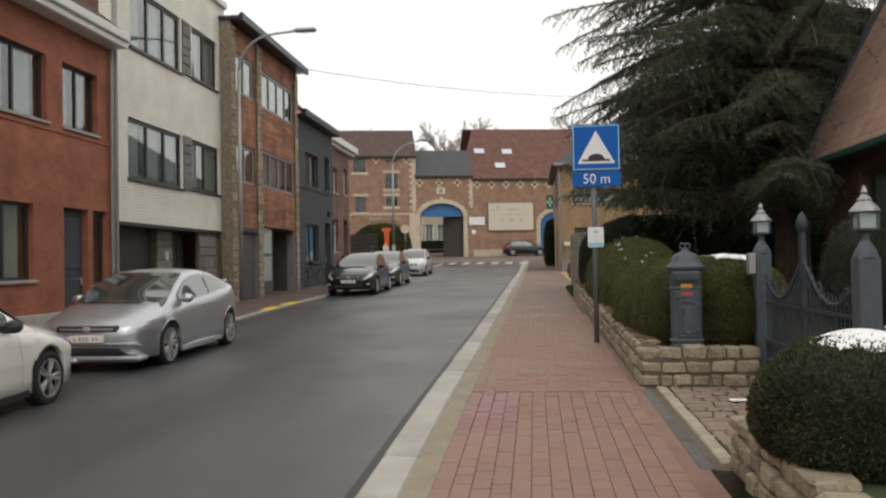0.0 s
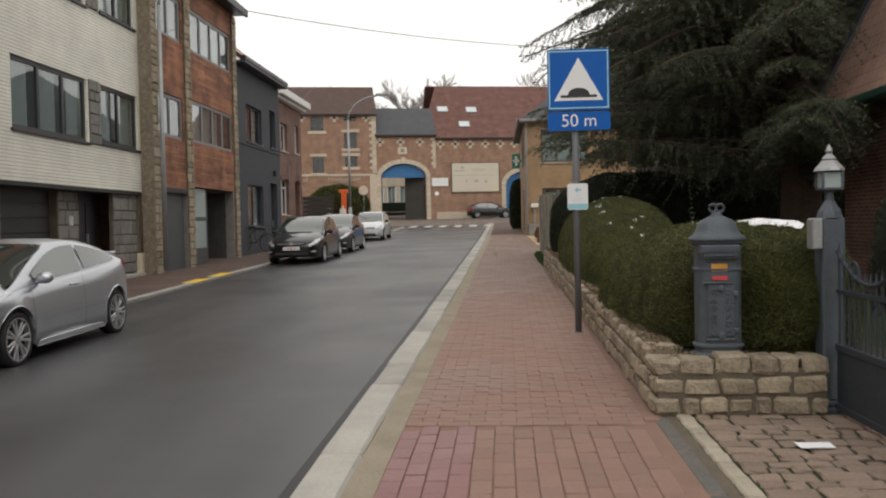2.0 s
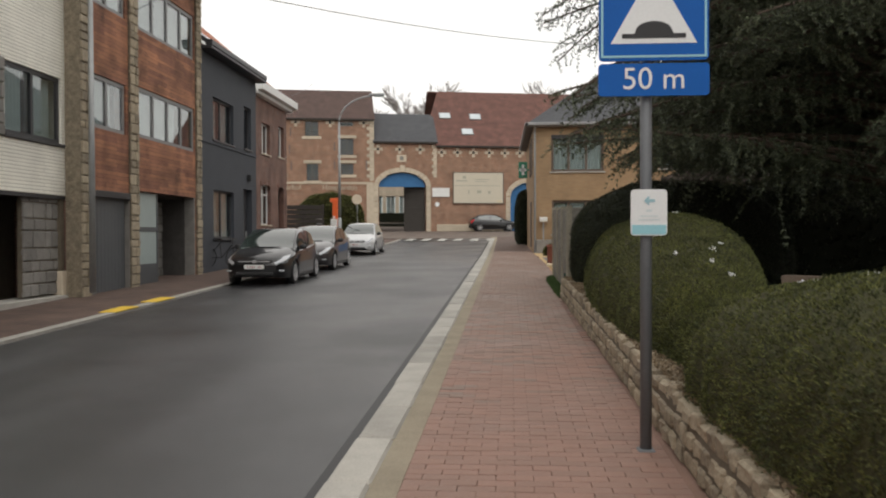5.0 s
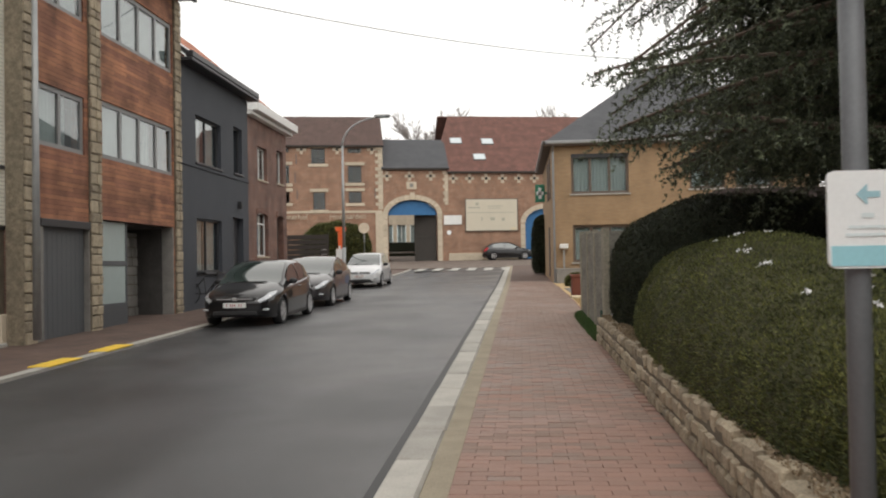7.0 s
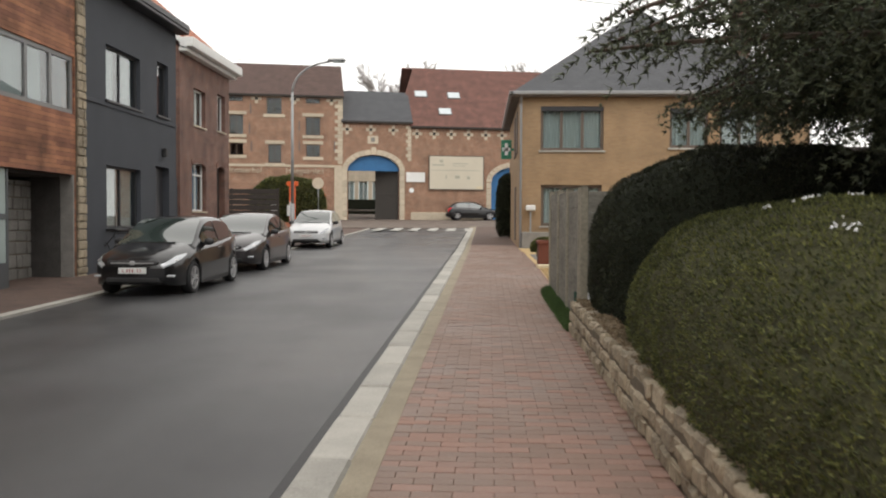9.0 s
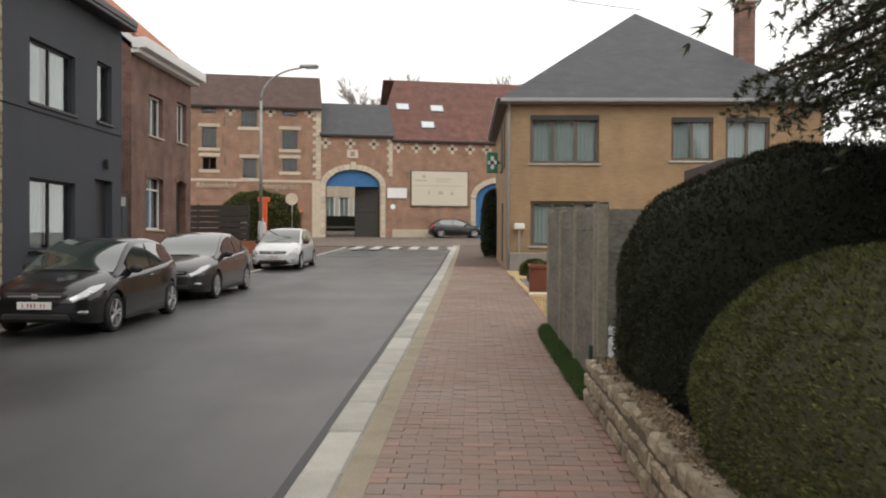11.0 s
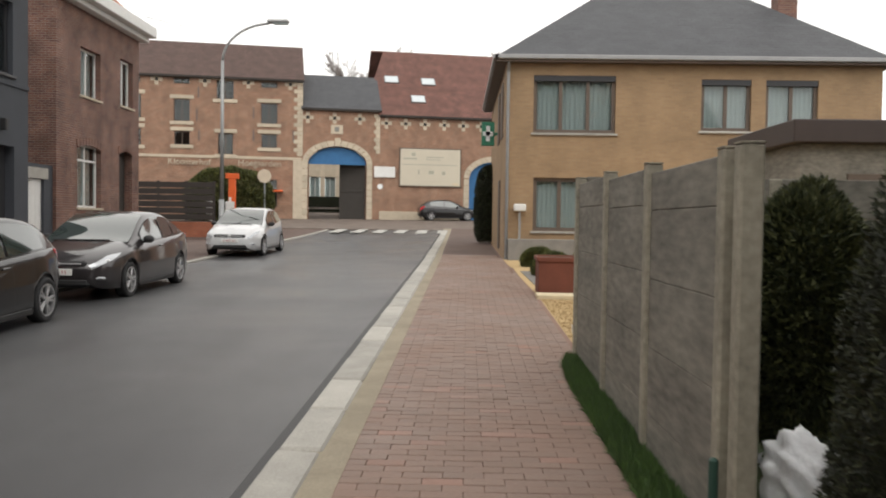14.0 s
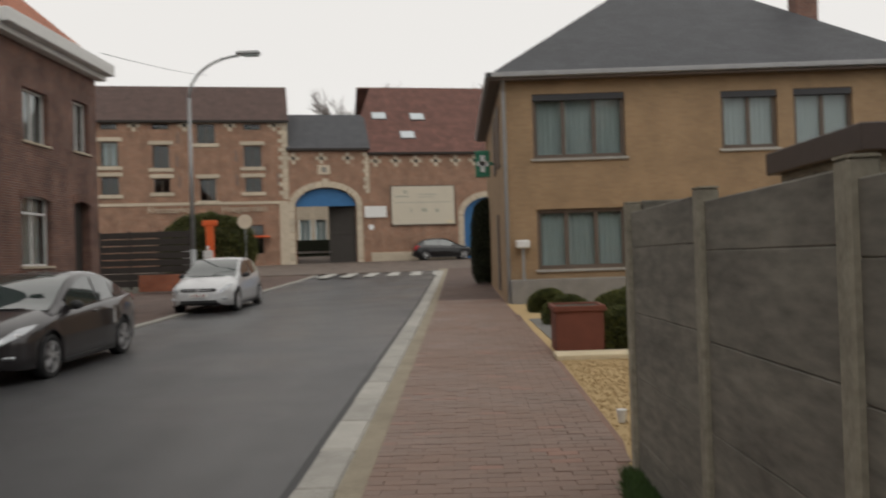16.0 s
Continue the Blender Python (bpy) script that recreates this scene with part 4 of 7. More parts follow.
ro = (9.6, 13.6, 0.5, 6.6)
fr = farm_block("farm_barn", 2.85, 22, 9.75, 12, 15.6, M_REDTILE, [ro], "long old brick barn with red tiled roof and skylights", hip_l=0.9)
R0 = -2.85
spandrel(fr, 0, 0, 0, 6.6, 11.6 + R0, 5.3, 2.0, 1.28, 0.5, M_OLDBRICK)
arch("arch_stone", fr, 11.6 + R0, 5.3, 2.0, 1.28, 0.42, -0.07, 0.1, M_LIMESTONE, 15)
for k in range(7):
    part("jamb_stone", boxes((9.18 + R0, 9.59 + R0, -0.07, 0.12, 1.9 + 0.48 * k, 2.36 + 0.48 * k), bevel=0.02), M_LIMESTONE, fr)
bdoor = part("barn_door", boxes((9.62 + R0, 13.55 + R0, 0.3, 0.4, 1.5, 6.55)), M_GATEBLUE, fr, "blue boarded barn door")
for k in range(13):
    part("board", boxes((9.66 + R0 + 0.3 * k, 9.93 + R0 + 0.3 * k, 0.27, 0.3, 2.2, 6.4), bevel=0.01), M_GATEBLUE, bdoor)
for u in (3.33, 4.76, 6.2, 7.65, 9.1, 10.48, 11.9, 13.3):
    oculus(fr, u + R0, 9.2 if u > 3 else 9.4)
slope_m = roof_frame((0, -0.25, 9.77), (1, 0, 0), (0, 6.25, 5.85))
for u, s in ((4.05, 4.55), (6.9, 4.45), (5.87, 2.1)):
    sk = part("skylight", boxes((u + R0 - 0.55, u + R0 + 0.55, -0.08, 0.02, s - 0.45, s + 0.45), bevel=0.01), M_GREYFRAME, fr)
    sk.matrix_basis = slope_m
    part("pane", boxes((u + R0 - 0.48, u + R0 + 0.48, -0.09, -0.082, s - 0.38, s + 0.38)), M_SKYREFLECTION, sk)
part("plinth", boxes((0.0, 6.3, -0.12, 0.05, 1.2, 2.75), bevel=0.03), M_LIMESTONE, fr, "worn pale stone plinth")
sign = part("information_board", boxes((4.3 + R0, 8.95 + R0, -0.14, -0.04, 4.6, 7.45), bevel=0.015), M_BROWNFRAME, fr, "large cream information board")
M_FAINT = shader("faded_print", (0.38, 0.37, 0.3), 0.6, 0.05, 1, 0.0)
M_CREAMBOARD = shader("cream_board", (0.55, 0.5, 0.4), 0.6, 0.05, 1, 0.0)
part("panel", boxes((4.38 + R0, 8.87 + R0, -0.15, -0.142, 4.68, 7.37)), M_CREAMBOARD, sign)
part("print", boxes((4.5 + R0, 8.6 + R0, -0.156, -0.152, 6.2, 6.25), (4.6 + R0, 5.6 + R0, -0.156, -0.152, 6.6, 6.72), (6.3 + R0, 7.6 + R0, -0.156, -0.152, 6.75, 6.82), (6.3 + R0, 7.4 + R0, -0.156, -0.152, 6.58, 6.63), (5.7 + R0, 5.8 + R0, -0.156, -0.152, 5.5, 5.85), (6.5 + R0, 6.9 + R0, -0.156, -0.152, 5.55, 5.8), (7.5 + R0, 7.75 + R0, -0.156, -0.152, 5.5, 5.75), (5.2 + R0, 5.5 + R0, -0.156, -0.152, 6.85, 7.1)), M_FAINT, sign)
part("print_corner", boxes((8.3 + R0, 8.8 + R0, -0.156, -0.152, 4.72, 4.9)), M_CREAM, sign)
part("name_board", boxes((2.45 + 2.75, 4.0 + 2.75, -0.1, -0.04, 5.23, 6.02), bevel=0.01), M_WHITEWOOD, fg, "blank white board")
lathe(bm := bmesh.new(), [(0.2, 0), (0.2, 0.02)], 16)
part("round_sign", bm, M_SIGNWHITE, fr).matrix_basis = pose(0.05, -0.03, 4.55, 90, 0, 0)
# courtyard building seen through the gate
yard = thing("courtyard_building", FARM @ pose(-7, 24, 0), "pale courtyard wing seen through the gateway", "farm building")
put("front_wall", wall_mesh(14, 1, 9, 0.4, [(4.2 + 1.5 * k, 5.3 + 1.5 * k, 3.6, 6.4) for k in range(4)], M_LIMESTONE), yard)
for k in range(4):
    window(yard, 4.2 + 1.5 * k, 5.3 + 1.5 * k, 3.6, 6.4, (1, 1), frame=M_WHITEWOOD, curtain=((0.1, 0.9),))
# wall added and coloured near-black to darken the lower view through the gate
part("low_wall", boxes((0, 14, -8, -7.6, 1, 4.2)), M_SHADECORE, yard, "low near-black wall added along the yard")
part("barrier", boxes((4.2, 9.4, -15.3, -15.2, 2.95, 3.1), (4.2, 4.3, -15.3, -15.2, 2.2, 2.95), (9.3, 9.4, -15.3, -15.2, 2.2, 2.95), bevel=0.01), M_WHITEWOOD, yard, "white barrier bar")
slab("yard_floor", [(0, -23.9, 2.02), (14, -23.9, 2.02), (14, -8.1, 2.75), (0, -8.1, 2.75)], 0.2, M_SETTROAD, yard)


# ---- buff brick house on the right ----
YX, YY = 1.42, 45.3
yo = [(0.77, 3.05, 3.52, 5.12), (5.42, 6.8, 3.62, 5.05), (7.2, 8.65, 3.62, 5.05), (0.8, 3.0, 0.78, 2.27), (5.4, 6.8, 0.78, 2.27)]
buff = house_shell("buff_brick_house", pose(YX, YY, 0.98), 10.4, 10.4, -0.6, 5.5, M_YELLOWBRICK, yo, "two-storey buff brick house with grey slate hipped roof", floors=(0.1, 2.9, 5.4))
for k, r in enumerate(yo):
    wob = window(buff, *r, (1, 1, 1) if r[1] - r[0] > 2 else (1, 1), frame=M_BROWNFRAME, fw=0.1, inset=0.1, sill=M_KERB, curtain=((0.03, 0.97),))
    if r[2] > 3:
        part("roller_blind_box", boxes((r[0] + 0.01, r[1] - 0.01, 0.02, 0.14, r[3] - 0.16, r[3] - 0.004)), M_BLACKFRAME, wob)
part("gutter", boxes((-0.35, 10.75, -0.38, -0.22, 5.5, 5.63), (-0.38, -0.22, -0.38, 10.7, 5.5, 5.63), bevel=0.02), M_ZINC, buff, "zinc gutter")
part("soffit", boxes((-0.3, 10.7, -0.3, 10.7, 5.44, 5.5)), M_BROWNFRAME, buff)
hs = 4.25
sl = math.hypot(5.5, hs)
for origin, along, up in (((-0.3, -0.3, 5.58), (1, 0, 0), (0, 5.5, hs)), ((-0.3, 10.7, 5.58), (0, -1, 0), (5.5, 0, hs)), ((10.7, -0.3, 5.58), (0, 1, 0), (-5.5, 0, hs)), ((10.7, 10.7, 5.58), (-1, 0, 0), (0, -5.5, hs))):
    roof_plane(buff, origin, along, up, [(0, 0), (11, 0), (5.5, sl)], M_SLATE, 0.08)
part("chimney", boxes((8.4, 9.0, 2.6, 3.2, 6.6, 9.6), (8.35, 9.05, 2.55, 3.25, 9.5, 9.62), bevel=0.01), M_BROWNBRICK, buff, "dark brown brick chimney")
swept(bm := bmesh.new(), [(0.06, -0.28, 5.5), (0.06, -0.07, 5.2), (0.06, -0.07, -0.1)], 0.045)
part("downpipe", bm, M_ZINC, buff)
for y0, y1, z0, z1 in ((1.2, 2.2, 3.5, 5.1), (3.2, 4.2, 3.5, 5.1), (2.4, 3.4, 0.2, 2.3)):
    part("side_window", boxes((-0.04, 0.0, y0, y1, z0, z1), bevel=0.01), M_BROWNFRAME, buff)
cross = part("pharmacy_sign", boxes((-0.55, -0.12, 4.6, 4.75, 3.55, 4.35), (-0.12, 0.0, 4.65, 4.7, 3.9, 4.0), bevel=0.02), M_GREENSIGN, buff, "green projecting sign")
part("symbol", boxes((-0.4, -0.27, 4.58, 4.598, 3.7, 4.2), (-0.5, -0.17, 4.58, 4.598, 3.88, 4.02)), M_SIGNWHITE, cross)
lb = thing("letter_box", pose(YX + 0.42, YY - 0.2, ground_z(45) + 1.35), "white metal letter box on a post", "letter box")
part("body", boxes((-0.17, 0.17, -0.12, 0.12, 0.0, 0.2), bevel=0.03), M_WHITEWOOD, lb)
part("post", boxes((-0.03, 0.03, -0.03, 0.03, -1.4, 0.0)), M_GALV, lb)
part("front_step_wall", boxes((0.1, 4.2, -0.3, 0.0, -0.6, 0.55), bevel=0.02), M_GREYSTONE, buff, "grey stone base below the windows")

# garden shed behind the fence
cp = thing("garden_shed", pose(5.87, 36.0, ground_z(38)), "flat-roofed garden shed with dark brown fascia", "shed")
part("roof", boxes((0, 7.5, 0, 3.7, 2.62, 3.02), bevel=0.02), M_FASCIA, cp, "dark brown fascia")
part("wall", boxes((0.2, 7.3, 0.2, 3.5, -0.2, 2.61)), M_CONCRETE, cp)
part("door", boxes((1.0, 3.2, 0.15, 0.2, 0.0, 2.1), bevel=0.01), M_BROWNFRAME, cp)

# brown-roofed house beside the cedar
gh = [(2.0, 4.2, 0.9, 3.3), (5.2, 7.0, 0.4, 3.3), (8.0, 9.5, 0.9, 3.3)]
near = house_shell("garden_house", pose(6.15, 18.5, -0.22, 0, 0, -90), 14, 9, -0.5, 3.7, M_BROWNBRICK, gh, "low brick house with steep brown tiled roof", floors=(0.1, 3.6))
for r in gh:
    window(near, *r, (1, 1), frame=M_BROWNFRAME, curtain=((0.0, 0.3), (0.7, 1.0)))
roof_plane(near, (0, -0.45, 3.6), (1, 0, 0), (0, 1, 1.9), [(-0.2, 0), (14.2, 0), (14.2, 9.5), (-0.2, 9.5)], M_NEARTILE, 0.16)
roof_plane(near, (14, 9.45, 3.6), (-1, 0, 0), (0, -1, 1.9), [(-0.2, 0), (14.2, 0), (14.2, 9.5), (-0.2, 9.5)], M_NEARTILE, 0.16)
part("verge_board", boxes((-0.5, -0.2, -0.06, 0.28, -0.2, 9.6)), M_BLACKFRAME, near).matrix_basis = roof_frame((0, -0.45, 3.6), (1, 0, 0), (0, 1, 1.9))
part("gutter", boxes((-0.2, 14.2, -0.6, -0.42, 3.5, 3.64), bevel=0.03), M_GREENGUTTER, near, "green gutter")
put("gable", mesh_of("gable", [(0.02, 0.02, 3.7), (0.02, 8.98, 3.7), (0.02, 4.5, 11.8), (0.3, 0.02, 3.7), (0.3, 8.98, 3.7), (0.3, 4.5, 11.8)], [(0, 2, 1), (3, 4, 5), (0, 3, 5, 2), (1, 2, 5, 4)], M_BROWNBRICK), near)


# ---- cars ----
def curve_at(s, pts):
    """A smooth line through (s, value) points."""
    xs, ys = [p[0] for p in pts], [p[1] for p in pts]
    if s <= xs[0]:
        return ys[0]
    for k in range(len(xs) - 1):
        if s <= xs[k + 1]:
            h = xs[k + 1] - xs[k]
            t = (s - xs[k]) / h
            m0 = (ys[k + 1] - ys[max(0, k - 1)]) / (xs[k + 1] - xs[max(0, k - 1)])
            last = min(len(xs) - 1, k + 2)
            m1 = (ys[last] - ys[k]) / (xs[last] - xs[k])
            return (2 * t**3 - 3 * t * t + 1) * ys[k] + (t**3 - 2 * t * t + t) * h * m0 + (3 * t * t - 2 * t**3) * ys[k + 1] + (t**3 - t * t) * h * m1
    return ys[-1]


def grid_mesh(name, rows, material, smooth=True, close=False):
    verts = [p for r in rows for p in r]
    n = len(rows[0])
    faces = [(i * n + k, i * n + k + 1, (i + 1) * n + k + 1, (i + 1) * n + k) for i in range(len(rows) - 1) for k in range(n - 1)]
    if close:
        faces += [tuple(range(n))[::-1], tuple((len(rows) - 1) * n + k for k in range(n))]
    return mesh_of(name, verts, faces, material, smooth)


def wheel_meshes(r, w, spokes, rr=0.72):
    """Tyre and alloy rim; rr is the rim's share of the radius."""
    bm = bmesh.new()
    prof = [(r * (rr - 0.01), 0), (r * 0.9, -0.01), (r * 0.985, 0.02), (r, 0.06), (r, w - 0.06), (r * 0.985, w - 0.02), (r * 0.9, w), (r * (rr + 0.01), w - 0.01), (r * (rr - 0.03), w - 0.1)]
    lathe(bm, prof, 28)
    tyre = bpy.data.meshes.new("tyre")
    bm.to_mesh(tyre)
    bm.free()
    tyre.materials.append(M_TYRE)
    tyre.shade_smooth()
    bm = bmesh.new()
    rings = [[bm.verts.new((q * math.cos(2 * math.pi * k / 28), q * math.sin(2 * math.pi * k / 28), z)) for k in range(28)] for q, z in ((r * rr, 0.0), (r * rr, 0.012), (r * (rr - 0.05), 0.012), (r * (rr - 0.07), -0.05))]
    for a, b in zip(rings, rings[1:]):
        for k in range(28):
            bm.faces.new((a[k], a[(k + 1) % 28], b[(k + 1) % 28], b[k]))
    lathe(bm, [(0.055, -0.03), (0.055, 0.006), (0.03, 0.012)], 12)
    for k in range(spokes):
        for turn in (-9, 9):
            box(bm, 0.03, r * (rr - 0.03), -0.016, 0.016, -0.03, 0.004, bevel=0.006, m=pose(0, 0, 0, 0, 0, 360 * k / spokes + turn))
    rim = bpy.data.meshes.new("rim")
    bm.to_mesh(rim)
    bm.free()
    rim.materials.append(M_RIM)
    bm = bmesh.new()
    lathe(bm, [(r * (rr - 0.04), -0.09), (r * (rr - 0.04), -0.07)], 20)
    back = bpy.data.meshes.new("brake_disc")
    bm.to_mesh(back)
    bm.free()
    back.materials.append(M_TRIM)
    return tyre, rim, back


def build_car(name, x, y, spec, paint, label, flip=False):
    """A hatchback or saloon facing -y: s runs from the front bumper back, x across, z up."""
    L, W, wb, fo, r = spec["L"], spec["W"] / 2, spec["wb"], spec["fo"], spec["r"]
    slope = math.degrees(math.atan2(ground_z(y + L) - ground_z(y), L))
    m = pose(x, y, ground_z(y) - 0.19, slope, 0, 0)
    if flip:
        m = pose(x, y + L, ground_z(y + L) - 0.19, -slope, 0, 180)
    car = thing(name, m, label, "car")
    axles = (fo, fo + wb)
    wide = lambda s: W * curve_at(s, spec["plan"])
    belt = lambda s: curve_at(s, spec["belt"])
    deck = lambda s: curve_at(s, spec["deck"])
    roof = lambda s: curve_at(s, spec["roof"])
    s1, s2 = spec["cabin"]

    def low(s):
        z = 0.2 if fo + r < s < fo + wb - r else curve_at(s, spec["under"])
        for a in axles:
            d = abs(s - a)
            if d < r + 0.06:
                z = max(z, r + math.sqrt((r + 0.06) ** 2 - d * d))
        return z

    ss = sorted(set([round(v, 4) for v in np.linspace(0, L, 64)] + [round(a + (r + 0.061) * math.cos(t), 4) for a in axles for t in np.linspace(0, math.pi, 22)]))
    ss = [s for s in ss if 0 <= s <= L]
    flare = spec.get("flare", 0.012)

    def outline(s):
        """Half a cross-section of the body, from the sill up to the middle of the deck."""
        w, b, d, lo = wide(s), belt(s), deck(s), low(s)
        mid = max(lo + 0.01, min(0.58, b - 0.08))
        near_axle = max(max(0.0, 1 - abs(s - a) / (r + 0.16)) for a in axles) ** 0.6
        low_w = w + flare * near_axle
        return [(low_w * 0.86, lo), (low_w * 0.975, lo + 0.005), (low_w * 0.985, lo * 0.55 + mid * 0.45), (w * 1.0, mid - 0.015), (w * 0.996, mid + 0.015), (w * 0.972, (mid + b) / 2 + 0.02), (w * 0.945, b - 0.025), (w * 0.905, b + 0.008), (w * 0.74, d - 0.012), (w * 0.4, d + 0.006), (0, d + 0.012)]

    def side_at(s, z):
        """Half-width of the body's flank at a height."""
        line = outline(s)[1:8]
        for (x0, z0), (x1, z1) in zip(line, line[1:]):
            if z0 <= z <= z1:
                return x0 + (x1 - x0) * (z - z0) / max(1e-6, z1 - z0)
        return line[-1][0] if z > line[-1][1] else line[0][0]

    def on_flank(name, material, side, pts, width, parent, proud=0.002):
        """A narrow band along (s, z) points that lies on the flank."""
        rows = [[(side * (side_at(p, z + e) + proud), p + (width / 2 if abs(pts[0][0] - pts[-1][0]) < 0.2 and q else 0) , z + e) for q, e in ((0, 0.0), (1, 0.0 if abs(pts[0][0] - pts[-1][0]) < 0.2 else width))] for p, z in pts]
        return put(name, grid_mesh(name, rows, material), parent)

    rows = []
    for s in ss:
        half = outline(s)
        rows.append([(-a, s, z) for a, z in half] + [(a, s, z) for a, z in half[-2::-1]])
    body = put("body", grid_mesh("body", rows, paint, True, True), car)
    part("underbody", boxes((-W * 0.8, W * 0.8, 0.25, L - 0.2, 0.22, 0.6)), M_TRIM, body)
    for a in axles:
        part("wheel_arch_lining", boxes((-W * 0.92, W * 0.92, a - r - 0.05, a + r + 0.05, 0.5, r * 2 + 0.05)), M_TRIM, body)

    def section(s, out=0.0):
        b, z = belt(s) - 0.03, roof(s)
        w = wide(s) * 0.93
        k = max(0.0, min(1.0, (z - b) / max(0.1, spec["H"] - b)))
        top = w * (1 - 0.24 * k)
        return w + out, b, top + out, z + out * 0.7

    cs = list(np.linspace(s1, s2, 40))
    rows = []
    for s in cs:
        w, b, t, z = section(s)
        half = [(w, b), (w * 0.6 + t * 0.4, b * 0.6 + z * 0.4), (t * 1.0, z - min(0.06, 0.3 * max(0, z - b))), (t * 0.93, z - 0.015), (t * 0.5, z + 0.012), (0, z + 0.018)]
        rows.append([(-a, s, c) for a, c in half] + [(a, s, c) for a, c in half[-2::-1]])
    cabin = put("cabin", grid_mesh("cabin", rows, paint, True, True), car)
    # glass
    def across(name, a, b, f=0.9):
        rows = []
        for s in np.linspace(a, b, 10):
            w, bb, t, z = section(s, 0.008)
            rows.append([(t * f * u, s, z + 0.018 * (1 - u * u) + 0.004) for u in np.linspace(-1, 1, 13)])
        put(name, grid_mesh(name, rows, M_CARGLASS), cabin)

    across("windscreen", s1 + 0.06, spec["screen"], 0.93)
    across("rear_window", spec["rear"], s2 - 0.12, 0.85)
    for side in (-1, 1):
        for a, b in spec["glass"]:
            rows = []
            for s in np.linspace(a, b, 12):
                w, bb, t, z = section(s, 0.006)
                zt = z - 0.09
                pts = []
                for f in (0.0, 0.33, 0.66, 1.0):
                    zz = bb + 0.06 + (max(bb + 0.065, zt) - bb - 0.06) * f
                    q = (zz - bb) / max(0.05, z - bb)
                    pts.append((side * (w + (t - w) * q + 0.004), s, zz))
                rows.append(pts)
            put("side_window", grid_mesh("side_window", rows, M_CARGLASS), cabin)
        # mirror
        bm = bmesh.new()
        q = bmesh.ops.create_icosphere(bm, subdivisions=2, radius=1)["verts"]
        bmesh.ops.transform(bm, matrix=Matrix.LocRotScale((side * (W + 0.03), s1 + 0.62, belt(s1 + 0.6) + 0.08), None, (0.11, 0.07, 0.075)), verts=q)
        box(bm, min(side * W * 0.88, side * W), max(side * W * 0.88, side * W), s1 + 0.6, s1 + 0.66, belt(s1 + 0.6) + 0.01, belt(s1 + 0.6) + 0.05)
        part("mirror", bm, spec.get("mirror", paint), car, smooth=True)
        # lamps lie on the shoulders of the body
        for lamp_name, lens, q0, q1, lows, highs in (("headlamp", M_LAMPGLASS, 0.012, spec.get("lamp_to", 0.66), (0.5, 2.0, 3.1), (3.5, 3.9, 3.45)), ("tail_lamp", M_REDLENS, L - 0.012, L - 0.36, (0.9, 1.7, 2.4), (3.3, 3.4, 2.9))):
            rows = []
            for u in np.linspace(0, 1, 14):
                q = q0 + (q1 - q0) * u
                line = outline(q)[4:]
                v0 = float(np.interp(u, (0, 0.5, 1), lows)) - 0.5
                v1 = float(np.interp(u, (0, 0.5, 1), highs)) - 0.5
                row = []
                for v in np.linspace(v0, v1, 9):
                    k = min(4, int(v))
                    f = v - k
                    row.append((side * (line[k][0] * (1 - f) + line[k + 1][0] * f + 0.006), q - 0.01 * (1 - u) * (1 if q0 < 1 else -1), line[k][1] * (1 - f) + line[k + 1][1] * f + 0.005))
                rows.append(row)
            put(lamp_name, grid_mesh(lamp_name, rows, lens), body)
            if lamp_name == "headlamp":
                q = q0 + 0.42 * (q1 - q0)
                line = outline(q)[4:]
                bm = bmesh.new()
                got = bmesh.ops.create_icosphere(bm, subdivisions=2, radius=1)["verts"]
                bmesh.ops.transform(bm, matrix=Matrix.LocRotScale((side * (line[2][0] - 0.03), q - 0.012, line[2][1] - 0.012), None, (0.05, 0.07, 0.035)), verts=got)
                part("lamp_bowl", bm, M_RIM, body, smooth=True)
        part("fog_lamp", boxes((min(side * W * 0.62, side * W * 0.86), max(side * W * 0.62, side * W * 0.86), 0.05, 0.14, 0.375, 0.425), bevel=0.02), M_LAMPGLASS, body)
        hz = belt(s1 + 1.45) - 0.11
        hx = side * (side_at(s1 + 1.45, hz) + 0.012)
        part("door_handle", boxes((hx - 0.014, hx + 0.014, s1 + 1.35, s1 + 1.55, hz - 0.014, hz + 0.014), bevel=0.008), paint, body)
        rear_seam = s1 + spec.get("seam", 1.62)
        for q in (s1 + 0.42, rear_seam):
            on_flank("door_seam", M_TRIM, side, [(q, z) for z in np.linspace(0.3, belt(q) - 0.03, 9)], 0.012, body)
        on_flank("rubbing_line", spec.get("line", paint), side, [(q, spec.get("line_z", 0.5) + 0.035 * (q - s1) / 2) for q in np.linspace(fo + r + 0.2, fo + wb - r - 0.12, 12)], 0.028, body, 0.008)
        xs = side * (W * 0.985)
        part("sill_trim", boxes((min(xs * 0.97, xs), max(xs * 0.97, xs), fo + r + 0.08, fo + wb - r - 0.08, 0.17, 0.26), bevel=0.02), spec.get("sill", M_TRIM), body)
    part("upper_grille", boxes((-W * 0.54, W * 0.54, -0.014, 0.1, spec["grille_z"] - 0.055, spec["grille_z"] + 0.05), bevel=0.03), M_TRIM, body)
    part("lower_grille", boxes((-W * 0.6, W * 0.6, -0.016, 0.12, 0.25, 0.41), bevel=0.05), M_TRIM, body)
    if "lip" in spec:
        part("front_lip", boxes((-W * 0.9, W * 0.9, -0.03, 0.3, 0.17, 0.255), bevel=0.03), paint, body)
        part("bumper_bar", boxes((-W * 0.84, W * 0.84, -0.02, 0.2, 0.4, 0.45), bevel=0.02), paint, body)
    part("grille_bar", boxes((-W * 0.46, W * 0.46, -0.022, 0.0, spec["grille_z"] - 0.008, spec["grille_z"] + 0.012), bevel=0.005), M_RIM, body)
